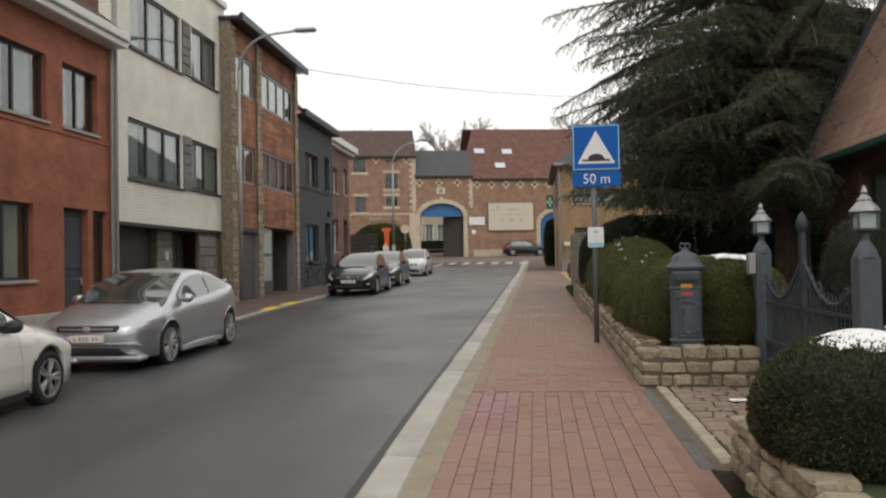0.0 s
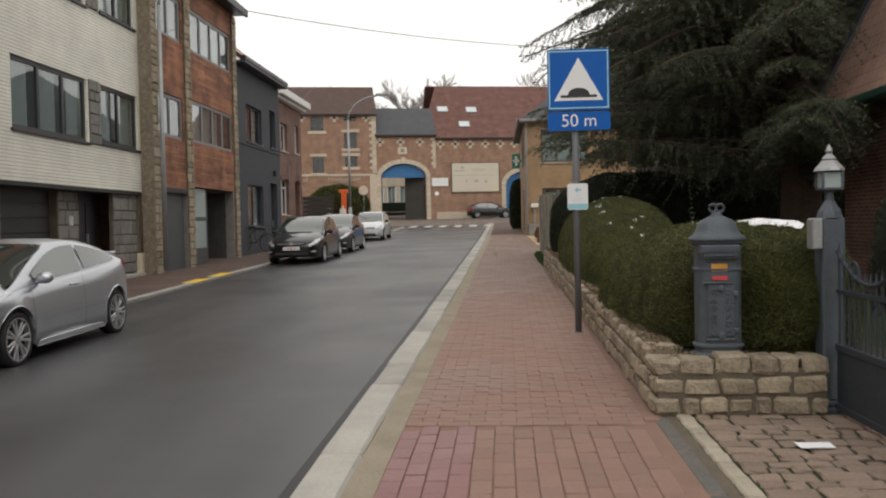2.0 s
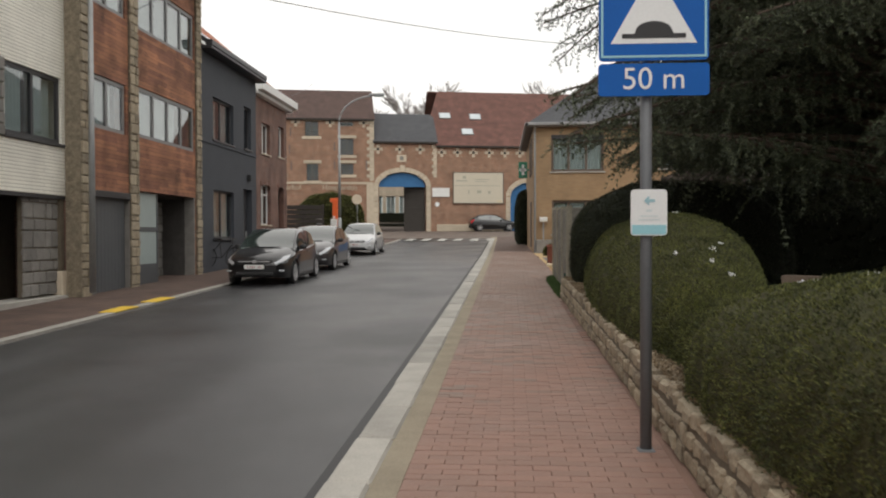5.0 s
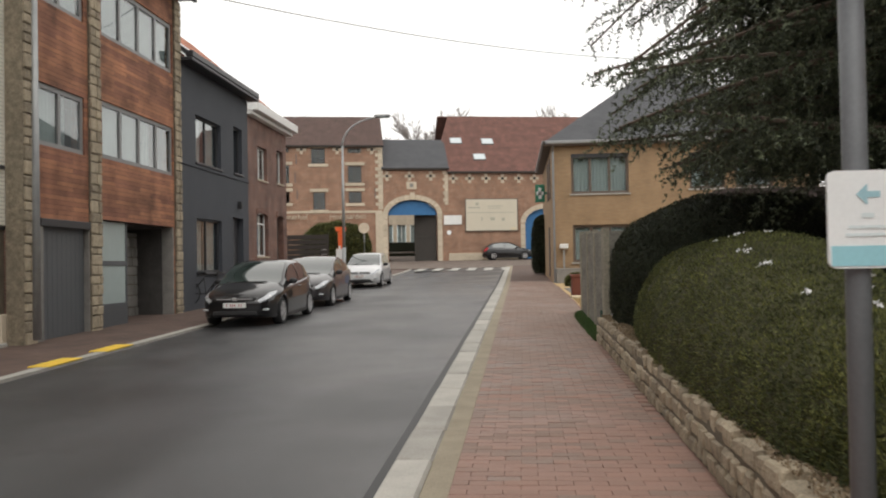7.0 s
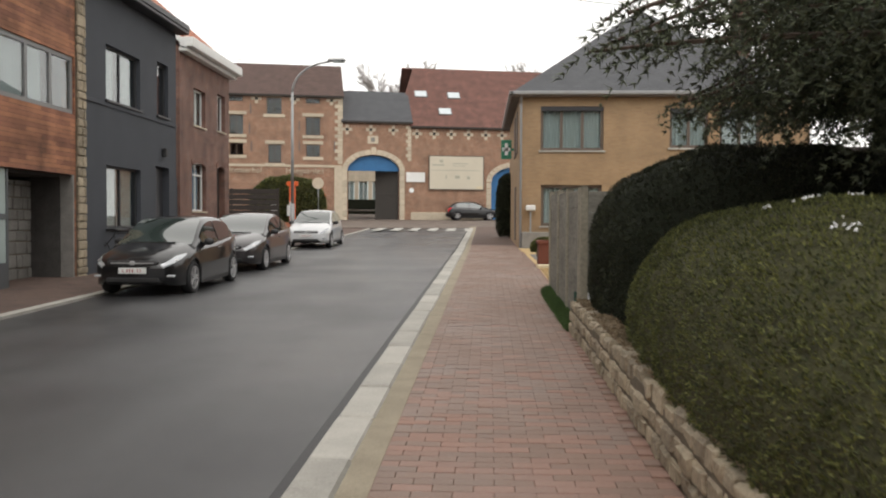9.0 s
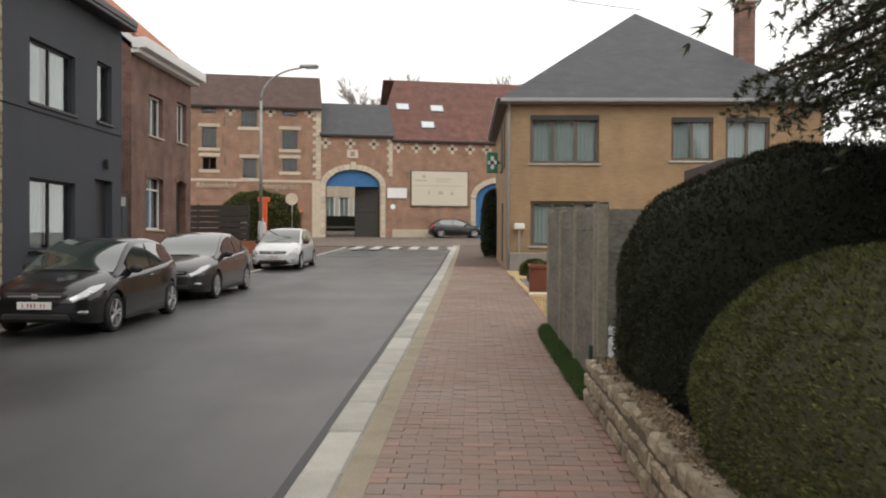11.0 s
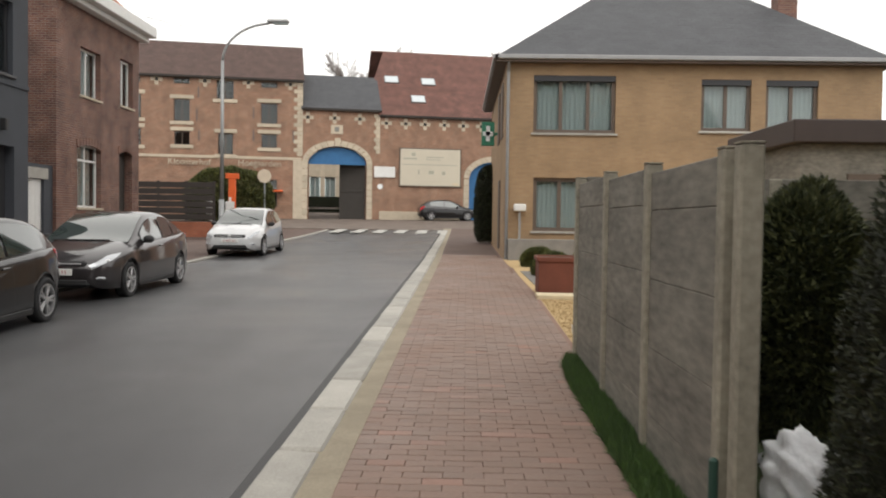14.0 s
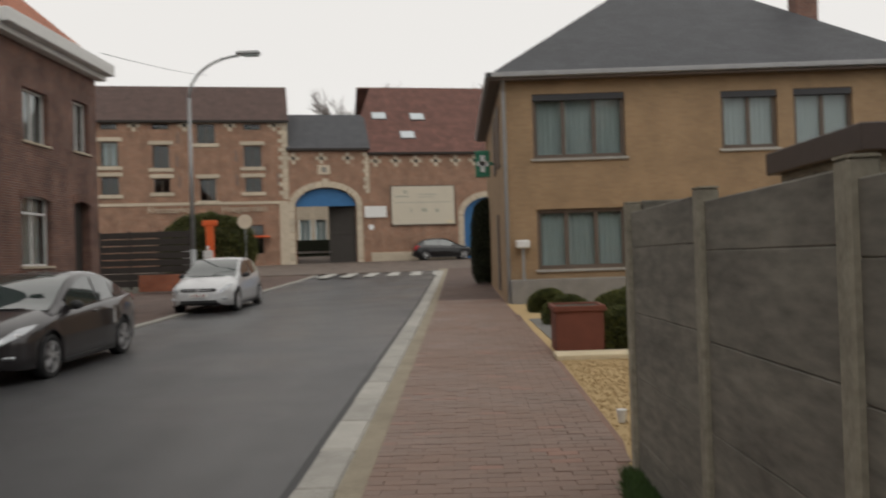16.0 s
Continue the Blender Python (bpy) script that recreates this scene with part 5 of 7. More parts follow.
    part("badge", boxes((-0.05, 0.05, -0.03, 0.0, spec["grille_z"] - 0.035, spec["grille_z"] + 0.04), bevel=0.015), M_RIM, body)
    plate = part("licence_plate", boxes((-0.26, 0.26, -0.035, 0.0, 0.45, 0.56), bevel=0.005), M_PLATE, body)
    part("characters", boxes((-0.18, -0.165, -0.038, -0.036, 0.475, 0.535), (-0.1, -0.08, -0.038, -0.036, 0.475, 0.535), (-0.05, -0.03, -0.038, -0.036, 0.475, 0.535), (0.0, 0.02, -0.038, -0.036, 0.475, 0.535), (0.1, 0.115, -0.038, -0.036, 0.475, 0.535), (0.15, 0.165, -0.038, -0.036, 0.475, 0.535)), M_PLATERED, plate)
    part("wiper", boxes((-W * 0.6, W * 0.5, s1 + 0.0, s1 + 0.03, deck(s1) + 0.015, deck(s1) + 0.035)), M_TRIM, body)
    tyre, rim, back = wheel_meshes(r, 0.2, spec["spokes"], spec.get("rim", 0.72))
    for a in axles:
        for side in (-1, 1):
            hub = put("wheel", tyre, car, "", pose(side * (W - 0.21), a, r, 90, 0, 90 * side) @ pose(0, 0, 0))
            put("rim", rim, hub, "", pose(0, 0, 0.185))
            put("brake_disc", back, hub, "", pose(0, 0, 0.185))
    return car


HATCH = dict(L=4.3, W=1.78, H=1.47, wb=2.65, fo=0.88, r=0.315, plan=[(0, 0.62), (0.12, 0.8), (0.4, 0.93), (0.9, 0.99), (2.2, 1.0), (3.4, 0.98), (4.0, 0.9), (4.3, 0.78)],
    belt=[(0, 0.6), (0.15, 0.68), (0.6, 0.78), (1.1, 0.87), (2.4, 0.93), (3.6, 1.0), (4.1, 1.0), (4.3, 0.86)],
    deck=[(0, 0.62), (0.12, 0.72), (0.5, 0.86), (1.25, 1.0), (1.6, 1.02), (3.6, 1.02), (4.15, 1.02), (4.3, 0.88)],
    roof=[(0.98, 0.9), (1.25, 1.02), (1.7, 1.26), (2.15, 1.43), (2.6, 1.47), (3.2, 1.45), (3.75, 1.34), (4.08, 1.12), (4.2, 0.96)],
    under=[(0, 0.34), (0.1, 0.24), (0.5, 0.2), (3.8, 0.22), (4.2, 0.3), (4.3, 0.4)], cabin=(1.02, 4.2), screen=2.08, rear=3.72,
    glass=[(1.55, 2.55), (2.62, 3.62)], grille_z=0.64, spokes=5)
COUPE = dict(HATCH, L=4.25, W=1.77, H=1.43, wb=2.635, fo=0.9, roof=[(0.8, 0.88), (1.05, 1.0), (1.55, 1.22), (2.05, 1.39), (2.5, 1.43), (3.0, 1.39), (3.5, 1.27), (3.95, 1.1), (4.12, 0.98)],
    cabin=(0.84, 4.1), screen=1.98, rear=3.45, glass=[(1.4, 2.62), (2.69, 3.62)], spokes=7, sill=None, plan=[(0, 0.66), (0.12, 0.84), (0.4, 0.95), (0.9, 1.0), (2.2, 0.99), (3.4, 1.0), (4.0, 0.92), (4.25, 0.8)])
SALOON = dict(HATCH, L=4.62, W=1.81, H=1.48, wb=2.68, fo=0.93, roof=[(1.02, 0.92), (1.3, 1.03), (1.8, 1.28), (2.25, 1.44), (2.7, 1.48), (3.2, 1.44), (3.7, 1.28), (4.1, 1.08), (4.25, 1.0)],
    belt=[(0, 0.6), (0.15, 0.68), (0.6, 0.78), (1.1, 0.88), (2.4, 0.95), (3.6, 1.0), (4.4, 1.02), (4.62, 0.86)], deck=[(0, 0.62), (0.12, 0.72), (0.5, 0.86), (1.25, 1.0), (1.6, 1.02), (3.6, 1.02), (4.5, 1.06), (4.62, 0.88)],
    plan=[(0, 0.62), (0.12, 0.8), (0.4, 0.93), (0.9, 0.99), (2.2, 1.0), (3.6, 0.99), (4.3, 0.9), (4.62, 0.78)], under=[(0, 0.34), (0.1, 0.24), (0.5, 0.2), (4.1, 0.22), (4.5, 0.3), (4.62, 0.4)],
    cabin=(1.05, 4.22), screen=2.18, rear=3.55, glass=[(1.62, 2.65), (2.72, 3.3), (3.35, 3.75)])
P_SILVER = shader("silver_car_paint", (0.48, 0.5, 0.535), 0.34, 0.03, 2, 0.0, metal=0.82, coat=0.7)
P_BLACK = shader("black_car_paint", (0.005, 0.005, 0.006), 0.3, 0.05, 2, 0.0, spec=0.2, coat=0.9)
P_BROWN = shader("dark_brown_car_paint", (0.026, 0.022, 0.024), 0.32, 0.05, 2, 0.0, spec=0.4, metal=0.25, coat=1.0)
P_WHITE = shader("pale_silver_car_paint", (0.6, 0.61, 0.62), 0.3, 0.03, 2, 0.0, coat=0.9)
P_CREAM = shader("white_car_paint", (0.75, 0.74, 0.68), 0.3, 0.03, 2, 0.0, coat=0.9)
COUPE["sill"] = P_SILVER
COUPE["belt"] = [(0, 0.62), (0.15, 0.7), (0.6, 0.8), (1.1, 0.89), (2.4, 0.96), (3.4, 1.03), (4.0, 1.06), (4.25, 0.9)]
COUPE["deck"] = [(0, 0.64), (0.12, 0.74), (0.5, 0.87), (1.05, 0.98), (1.6, 1.0), (3.6, 1.05), (4.1, 1.08), (4.25, 0.92)]
COUPE["roof"] = [(0.8, 0.88), (1.05, 0.98), (1.55, 1.21), (2.05, 1.39), (2.45, 1.43), (2.9, 1.4), (3.4, 1.29), (3.85, 1.13), (4.12, 1.03)]
COUPE["r"] = 0.32
COUPE["lamp_to"] = 0.92
COUPE["seam"], COUPE["lip"], COUPE["rim"], COUPE["flare"], COUPE["line_z"] = 1.72, True, 0.8, 0.03, 0.46
HATCH["mirror"], SALOON["mirror"] = M_TRIM, M_TRIM
CX = -6.42
scoupe = build_car("silver_coupe", CX, 11.55, COUPE, P_SILVER, "silver three-door hatchback parked at the kerb")
spoil = part("spoiler", boxes((-0.6, 0.6, 4.0, 4.16, 1.14, 1.18), (-0.6, -0.55, 3.95, 4.12, 1.0, 1.15), (0.55, 0.6, 3.95, 4.12, 1.0, 1.15), bevel=0.015), P_SILVER, scoupe)
build_car("white_car", CX - 0.05, 5.75, HATCH, P_CREAM, "white small car parked at the kerb", flip=True)
build_car("black_hatchback", CX + 0.02, 29.35, HATCH, P_BLACK, "black five-door hatchback parked at the kerb")
build_car("brown_saloon", CX - 0.06, 35.2, SALOON, P_BROWN, "dark brown saloon parked at the kerb")
build_car("pale_hatchback", CX - 0.38, 47.2, HATCH, P_WHITE, "pale silver hatchback parked at the kerb")
bc = build_car("black_estate", 0, 0, HATCH, P_BLACK, "black car parked along the barn wall")
bc.matrix_basis = FARM @ pose(5.55, -1.6, 2.12, 0, 0, 90) @ pose(0, -4.3, 0)


# ---- kerbs and road marks ----
def follow(y, x=0.0, dz=0.0):
    """A pose on the street's slope."""
    a = math.degrees(math.atan2(ground_z(y + 0.5) - ground_z(y - 0.5), 1))
    return pose(x, y, ground_z(y) + dz, a, 0, 0)


rng = random.Random(4)
kerb = strip("kerb", span(-45, 70, 1), lambda y: kerb_x(y) + 0.01, lambda y: kerb_x(y) + 0.3, -0.02, M_STRIP, 0.2, "pale concrete kerb along the brick pavement", category="kerb")
stones = []
for k in range(3):
    bm = boxes((0.0, 0.285, -0.515, 0.515, -0.16, 0.0), bevel=0.02)
    for v in bm.verts:
        v.co.z += 0.006 * math.sin(31 * v.co.x + 7 * k) * (v.co.z > -0.05)
    me = bpy.data.meshes.new("kerb_stone")
    bm.to_mesh(me)
    bm.free()
    me.materials.append(M_KERB)
    stones.append(me)
y = -4.0
while y < 68:
    dx = kerb_x(y + 0.5) - kerb_x(y - 0.5)
    m = follow(y, kerb_x(y) + rng.uniform(-0.006, 0.006), rng.uniform(-0.004, 0.006)) @ pose(0, 0, 0, 0, rng.uniform(-0.6, 0.6), -math.degrees(dx))
    put("kerb_stone", rng.choice(stones), kerb, "", m)
    y += 1.065
strip("gutter_strip", span(-45, 70, 1), lambda y: kerb_x(y) + 0.29, lambda y: kerb_x(y) + 0.47, -0.008, M_STRIP, 0.15, "worn mortar strip between kerb and pavers", category="pavement")
lk = strip("kerb_left", span(-45, 70, 1), lambda y: ROAD_L - 0.2, lambda y: ROAD_L, -0.155, M_KERB, 0.2, "low flush concrete kerb", category="kerb")
for y in (23.5, 25.4):
    mk = thing("yellow_kerb_mark", follow(y, ROAD_L - 0.17, -0.143), "yellow painted mark on the kerb", "road mark", "yellow kerb marks")
    part("paint", boxes((-0.17, 0.17, -0.52, 0.52, -0.03, 0.0), bevel=0.004), M_YELLOW, mk)
for k in range(6):
    mk = thing("zebra_stripe", follow(67.5, -6.3 + 1.12 * k, -0.088), "worn white zebra stripe on asphalt", "road mark", "zebra crossing")
    part("paint", boxes((-0.27, 0.27, -1.9, 1.9, -0.03, 0.0)), M_WHITEPAINT, mk)
strip("gutter_joint", span(-45, 69.9, 1), lambda y: kerb_x(y) - 0.125, lambda y: kerb_x(y), -0.095, M_TRIM, 0.05, "narrow black strip along the kerb", category="road")

# ---- red pavers ----
paving = strip("pavement_right", span(-45, 70, 1), lambda y: kerb_x(y) + 0.47, lambda y: garden_x(y), -0.0105, M_BED, 0.1, "red brick paved footpath", category="pavement")
M_PURPLE = shader("purple_paver", (0.25, 0.128, 0.122), 0.7, 0.16, 1.0, 0.3, 50, island=True, wet=0.2, world=True)


def brick_mesh(w, d, material, wear):
    bm = boxes((-w / 2, w / 2, -d / 2, d / 2, -0.05, 0.0), bevel=0.004)
    for v in bm.verts:
        v.co.z += 0.0025 * math.sin(40 * v.co.x + wear) * (v.co.z > -0.02)
    me = bpy.data.meshes.new("paver")
    bm.to_mesh(me)
    bm.free()
    me.materials.append(material)
    return me


across = [brick_mesh(0.227, 0.107, M_PAVER, k) for k in range(3)]
halves = [brick_mesh(0.11, 0.106, M_PAVER, k) for k in range(3)]
lengthwise = [brick_mesh(0.124, 0.216, M_PAVER, k) for k in range(3)]
purple = [brick_mesh(0.124, 0.216, M_PURPLE, k) for k in range(3)]
slots = []
y = 4.0
while y < 8.9:
    x, n = kerb_x(y) + 0.54, 0
    while x < garden_x(y) - 0.06:
        slots.append((x, y + (0.11 if n % 2 else 0.0), purple if n < 4 and y > 5 else lengthwise))
        x, n = x + 0.13, n + 1
    y += 0.223
row = 0
y = 8.98
while y < 47:
    x = kerb_x(y) + 0.475
    if row % 2:
        slots.append((x + 0.055, y, halves))
        x += 0.114
    while x < garden_x(y) - 0.05:
        room = garden_x(y) - x
        slots.append((x + 0.113, y, across) if room > 0.2 else (x + 0.055, y, halves))
        x += 0.23
    y, row = y + 0.1105, row + 1
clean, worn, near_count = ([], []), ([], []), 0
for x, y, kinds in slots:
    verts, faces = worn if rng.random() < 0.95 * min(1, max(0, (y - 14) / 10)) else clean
    jz, tilt = rng.uniform(-0.002, 0.003), rng.uniform(-0.6, 0.6)
    m = follow(y, x, jz) @ pose(0, 0, 0, tilt, rng.uniform(-0.8, 0.8), rng.uniform(-1, 1))
    if 7.0 < y < 10.9 and near_count < 300:
        near_count += 1
        put("paver", rng.choice(kinds), paving, "", m)
        continue
    hx, hy = (0.1135, 0.0535) if kinds is across else (0.055, 0.0535) if kinds is halves else (0.063, 0.1095)
    i = len(verts)
    for z, q in ((0.0, 0.955), (-0.004, 1.0), (-0.04, 1.0)):
        verts += [m @ Vector((sx * (hx - (1 - q) * 0.07), sy * (hy - (1 - q) * 0.07), z)) for sx, sy in ((-1, -1), (1, -1), (1, 1), (-1, 1))]
    faces += [(i, i + 1, i + 2, i + 3)] + [(i + 4 * a + k, i + 4 * a + 4 + k, i + 4 * a + 4 + (k + 1) % 4, i + 4 * a + (k + 1) % 4)[::-1] for a in (0, 1) for k in range(4)]
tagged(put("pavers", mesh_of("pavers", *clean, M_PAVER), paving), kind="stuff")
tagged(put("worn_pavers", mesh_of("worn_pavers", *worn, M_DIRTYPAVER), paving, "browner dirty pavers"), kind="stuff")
strip("pavement_far", span(47, 70, 1), lambda y: kerb_x(y) + 0.46, lambda y: garden_x(y), -0.006, M_LEFTPAVE, 0.1, "brick pavement running on to the junction", category="pavement")


# ---- foliage ----
nrs = np.random.RandomState(7)


def blades(centres, dirs, length, width, spread, per):
    """Thin leaf triangles in tufts: per blades at each centre, turned about dirs by spread."""
    c = np.repeat(centres, per, 0)
    d = np.repeat(dirs, per, 0) + nrs.normal(0, spread, (len(c), 3))
    d /= np.linalg.norm(d, axis=1, keepdims=True) + 1e-9
    s = np.cross(d, nrs.normal(0, 1, (len(c), 3)))
    s /= np.linalg.norm(s, axis=1, keepdims=True) + 1e-9
    ln = (length * nrs.uniform(0.6, 1.3, (len(c), 1)))
    a, b, e = c - s * width / 2, c + s * width / 2, c + d * ln
    v = np.stack([a, b, e], 1).reshape(-1, 3)
    f = np.arange(len(v)).reshape(-1, 3)
    return v, f


def leaf_object(name, vf, material, parent, label=""):
    v, f = vf
    me = bpy.data.meshes.new(name)
    me.vertices.add(len(v))
    me.vertices.foreach_set("co", np.ascontiguousarray(v, dtype=np.float32).ravel())
    me.loops.add(f.size)
    me.loops.foreach_set("vertex_index", np.ascontiguousarray(f, dtype=np.int32).ravel())
    me.polygons.add(len(f))
    me.polygons.foreach_set("loop_start", np.arange(0, f.size, f.shape[1], dtype=np.int32))
    me.update(calc_edges=True)
    me.materials.append(material)
    return tagged(put(name, me, parent, label), kind="stuff")


def lumps(u):
    """A soft uneven swelling of a clipped surface."""
    return 0.045 * np.sin(5.1 * u[:, 0] + 2.2 * u[:, 1]) * np.sin(4.3 * u[:, 1] - 1.7 * u[:, 2]) + 0.025 * np.sin(11 * u[:, 1] + 7 * u[:, 2]) * np.sin(9 * u[:, 0])


def super_scale(d, power):
    """How far along each direction the surface |x|^a + |y|^b + |z|^c = 1 lies."""
    lo, hi = np.zeros(len(d)), np.full(len(d), 2.0)
    for _ in range(26):
        mid = (lo + hi) / 2
        out = (np.abs(d * mid[:, None]) ** power).sum(1) > 1
        lo, hi = np.where(out, lo, mid), np.where(out, mid, hi)
    return lo


def settle(q, c, r, tilt, taper):
    """Leans a hedge with the slope and lets its near end narrow towards the street and sink."""
    v = np.minimum(0, (q[:, 1] - c[1]) / r[1])
    x = c[0] - r[0] + (q[:, 0] - c[0] + r[0]) * (1 + taper[0] * v)
    z = c[2] - r[2] + (q[:, 2] - c[2] + r[2]) * (1 + taper[1] * v) + tilt * (q[:, 1] - c[1])
    return np.stack([x, q[:, 1], z], 1)


def clipped_hedge(name, centre, radii, power, count, material, label, length=0.035, width=0.012, floor=None, cut=None, tilt=0.0, taper=(0.0, 0.0)):
    """A clipped shrub: a core coloured dark for the shade between leaves, under a skin of many small leaves."""
    c, r = np.array(centre, float), np.array(radii, float)
    power = np.array(power if isinstance(power, tuple) else (power,) * 3, float)
    hedge = thing(name, pose(centre[0], centre[1], centre[2] - radii[2] if floor is None else floor), label, "hedge")
    base = np.array(hedge.matrix_basis.translation)

    def surface(n):
        d = nrs.normal(0, 1, (n, 3)) * (1, max(1, r[1] / r[0]) ** 0.3, 1)
        d /= np.linalg.norm(d, axis=1, keepdims=True)
        k = super_scale(d, power)
        return d * k[:, None]

    bm = bmesh.new()
    bmesh.ops.create_icosphere(bm, subdivisions=5, radius=1)
    u = np.array([v.co for v in bm.verts])
    k = super_scale(u, power)
    p = u * k[:, None]
    p = p * r * (0.965 + lumps(p * r + c)[:, None] / r.mean())
    p = settle(p + c, c, r, tilt, taper)
    for v, q in zip(bm.verts, p):
        v.co = Vector(q - base)
        if floor is not None:
            v.co.z = max(v.co.z, 0.0)
    part("core", bm, M_GREENCORE if material is M_YEW else M_SHADECORE, hedge, smooth=True)
    u = surface(count)
    nrm = np.sign(u) * np.abs(u) ** (power - 1) / r
    nrm /= np.linalg.norm(nrm, axis=1, keepdims=True)
    q = u * r * (0.975 + lumps(u * r + c)[:, None] / r.mean()) + c + nrm * nrs.uniform(-0.02, 0.016, (count, 1))
    q = settle(q, c, r, tilt, taper)
    keep = np.ones(count, bool)
    if floor is not None:
        keep &= q[:, 2] > floor + 0.01
    if cut is not None:
        keep &= cut(q)
    dirs = nrm[keep] + (0, 0, 0.35)
    leaf_object("leaves", blades(q[keep] - base, dirs, length, width, 0.55, 3), material, hedge)
    return hedge


street_side = lambda q: (q[:, 0] < 3.2)
A_AT, A_SIZE, A_POWER, A_TILT = (2.2, 12.05, 0.74), (1.0, 2.62, 0.74), (2.5, 3.2, 2.5), -0.06
B_AT, B_SIZE, B_POWER, B_TILT, B_TAPER = (2.2, 18.25, 0.97), (1.03, 4.6, 1.0), (2.1, 2.9, 2.1), 0.02, (0.5, 0.36)
ha = clipped_hedge("low_hedge", A_AT, A_SIZE, A_POWER, 105000, M_YEW, "clipped green yew hedge behind the stone wall", length=0.02, width=0.0085, floor=0.5, cut=street_side, tilt=A_TILT)
hb = clipped_hedge("rounded_hedge", B_AT, B_SIZE, B_POWER, 140000, M_YEW, "large rounded clipped yew hedge", length=0.024, width=0.01, floor=0.6, cut=street_side, tilt=B_TILT, taper=B_TAPER)
hc = clipped_hedge("dark_domed_hedge", (3.2, 23.25, 1.28), (1.98, 1.15, 1.41), (2.7, 3.0, 2.5), 50000, M_DARKYEW, "tall dark domed yew hedge", length=0.03, floor=0.75)
ball = clipped_hedge("ball_shrub", (1.86, 4.7, 0.62), (0.66, 0.66, 0.4), 2.3, 26000, M_BOX, "round clipped box ball in a stone planter", length=0.024, width=0.01, floor=0.3)
clipped_hedge("column_conifer", (1.3, 54.5, 2.6), (0.5, 0.5, 1.5), 3.5, 5000, M_DARKYEW, "narrow dark clipped conifer", length=0.09, width=0.04, floor=1.25)
clipped_hedge("garden_hedge", (8.6, 24.2, 1.5), (5.0, 0.8, 1.35), 4.0, 9000, M_DARKYEW, "dark garden hedge at the back", length=0.09, width=0.04, floor=0.35)
clipped_hedge("laurel_bush", (2.15, 26.1, 1.45), (0.34, 0.42, 0.76), 2.2, 9000, M_BOX, "glossy dark green laurel beside the fence", length=0.065, width=0.034, floor=0.5)
clipped_hedge("roadside_bush", (-11.2, 63.5, 2.9), (2.2, 0.9, 1.6), 2.2, 7000, M_YEW, "dark evergreen bush behind the slatted fence", length=0.16, width=0.07, floor=1.3)
for x, y, s in ((2.8, 37.3, 0.42), (2.2, 39.8, 0.28), (3.4, 38.4, 0.46), (2.1, 42.6, 0.26), (2.55, 36.2, 0.34)):
    clipped_hedge("garden_shrub", (x, y, ground_z(y) + s * 0.6), (s * 1.5, s * 1.1, s), 2.2, 9000, M_YEW, "low evergreen garden shrub", length=0.07, width=0.03, floor=ground_z(y) - 0.05)
clipped_hedge("topiary_shrub", (4.6, 12.2, 1.1), (0.6, 0.6, 0.9), 2.3, 5000, M_DARKYEW, "round topiary in the garden", floor=0.2)


def snow_flecks(hedge, centre, radii, power, spots, fleck=0.035, tilt=0.0, taper=(0.0, 0.0)):
    """Small remnants of snow caught among the leaves: (direction, radius, count)."""
    c, r = np.array(centre, float), np.array(radii, float)
    base = np.array(hedge.matrix_basis.translation)
    power = np.array(power, float)
    got = []
    for (dx, dy, dz), size, count in spots:
        d = np.array((dx, dy, dz)) / r + nrs.normal(0, 1, (count, 3)) * (size, size * 1.6, size * 0.3) / r
        q = d * super_scale(d, power)[:, None] * r
        q = q * (0.99 + lumps(q + c)[:, None] / r.mean()) + c
        got.append(settle(q, c, r, tilt, taper) - base + (0, 0, 0.012))
    got = np.concatenate(got)
    leaf_object("snow", blades(got, np.tile((0.3, 0.3, 0.2), (len(got), 1)), fleck, fleck * 0.85, 1.0, 3), M_SNOW, hedge, "remnants of snow")


B_SPOTS = [((rng.uniform(-0.55, 0.5), rng.uniform(-3.7, 1.0), 0.8), rng.uniform(0.015, 0.035), 8) for k in range(11)]
snow_flecks(hb, B_AT, B_SIZE, B_POWER, B_SPOTS, 0.022, B_TILT, B_TAPER)
A_SPOTS = [((rng.uniform(-0.2, 0.6), rng.uniform(-1.8, 1.9), 0.7), rng.uniform(0.02, 0.05), 16) for k in range(14)]
snow_flecks(ha, A_AT, A_SIZE, A_POWER, A_SPOTS, 0.022, A_TILT)


def snow_cap(hedge, centre, radii, power, reach, shift, tilt=0.0):
    """A thin smooth sheet of snow over the top of a clipped shrub, with a ragged rim."""
    c, r = np.array(centre, float), np.array(radii, float)
    base = np.array(hedge.matrix_basis.translation)
    verts, faces, rings, n = [], [], 9, 72
    for i in range(rings + 1):
        for k in range(n):
            a = 2 * math.pi * k / n
            ragged = 1 + 0.16 * math.sin(3 * a + 1) + 0.1 * math.sin(7 * a) + 0.07 * math.sin(17 * a + 2)
            u = i / rings * reach * ragged
            d = np.array([[math.cos(a) * u + shift[0], math.sin(a) * u + shift[1], 1.0]])
            q = (d * super_scale(d, np.array(power if isinstance(power, tuple) else (power,) * 3, float))[:, None])[0] * r
            thick = 0.028 * (1 - (i / rings) ** 4) - 0.004
            swell = 0.99 + float(lumps(np.array([q]) + c)[0]) / r.mean()
            verts.append(tuple(q * swell + c - base + np.array((0, 0, thick + tilt * q[1] * swell))))
    for i in range(rings):
        for k in range(n):
            faces.append((i * n + k, (i + 1) * n + k, (i + 1) * n + (k + 1) % n, i * n + (k + 1) % n))
    put("snow", mesh_of("snow", verts, faces, M_SNOW, True), hedge, "thin melting cap of snow")


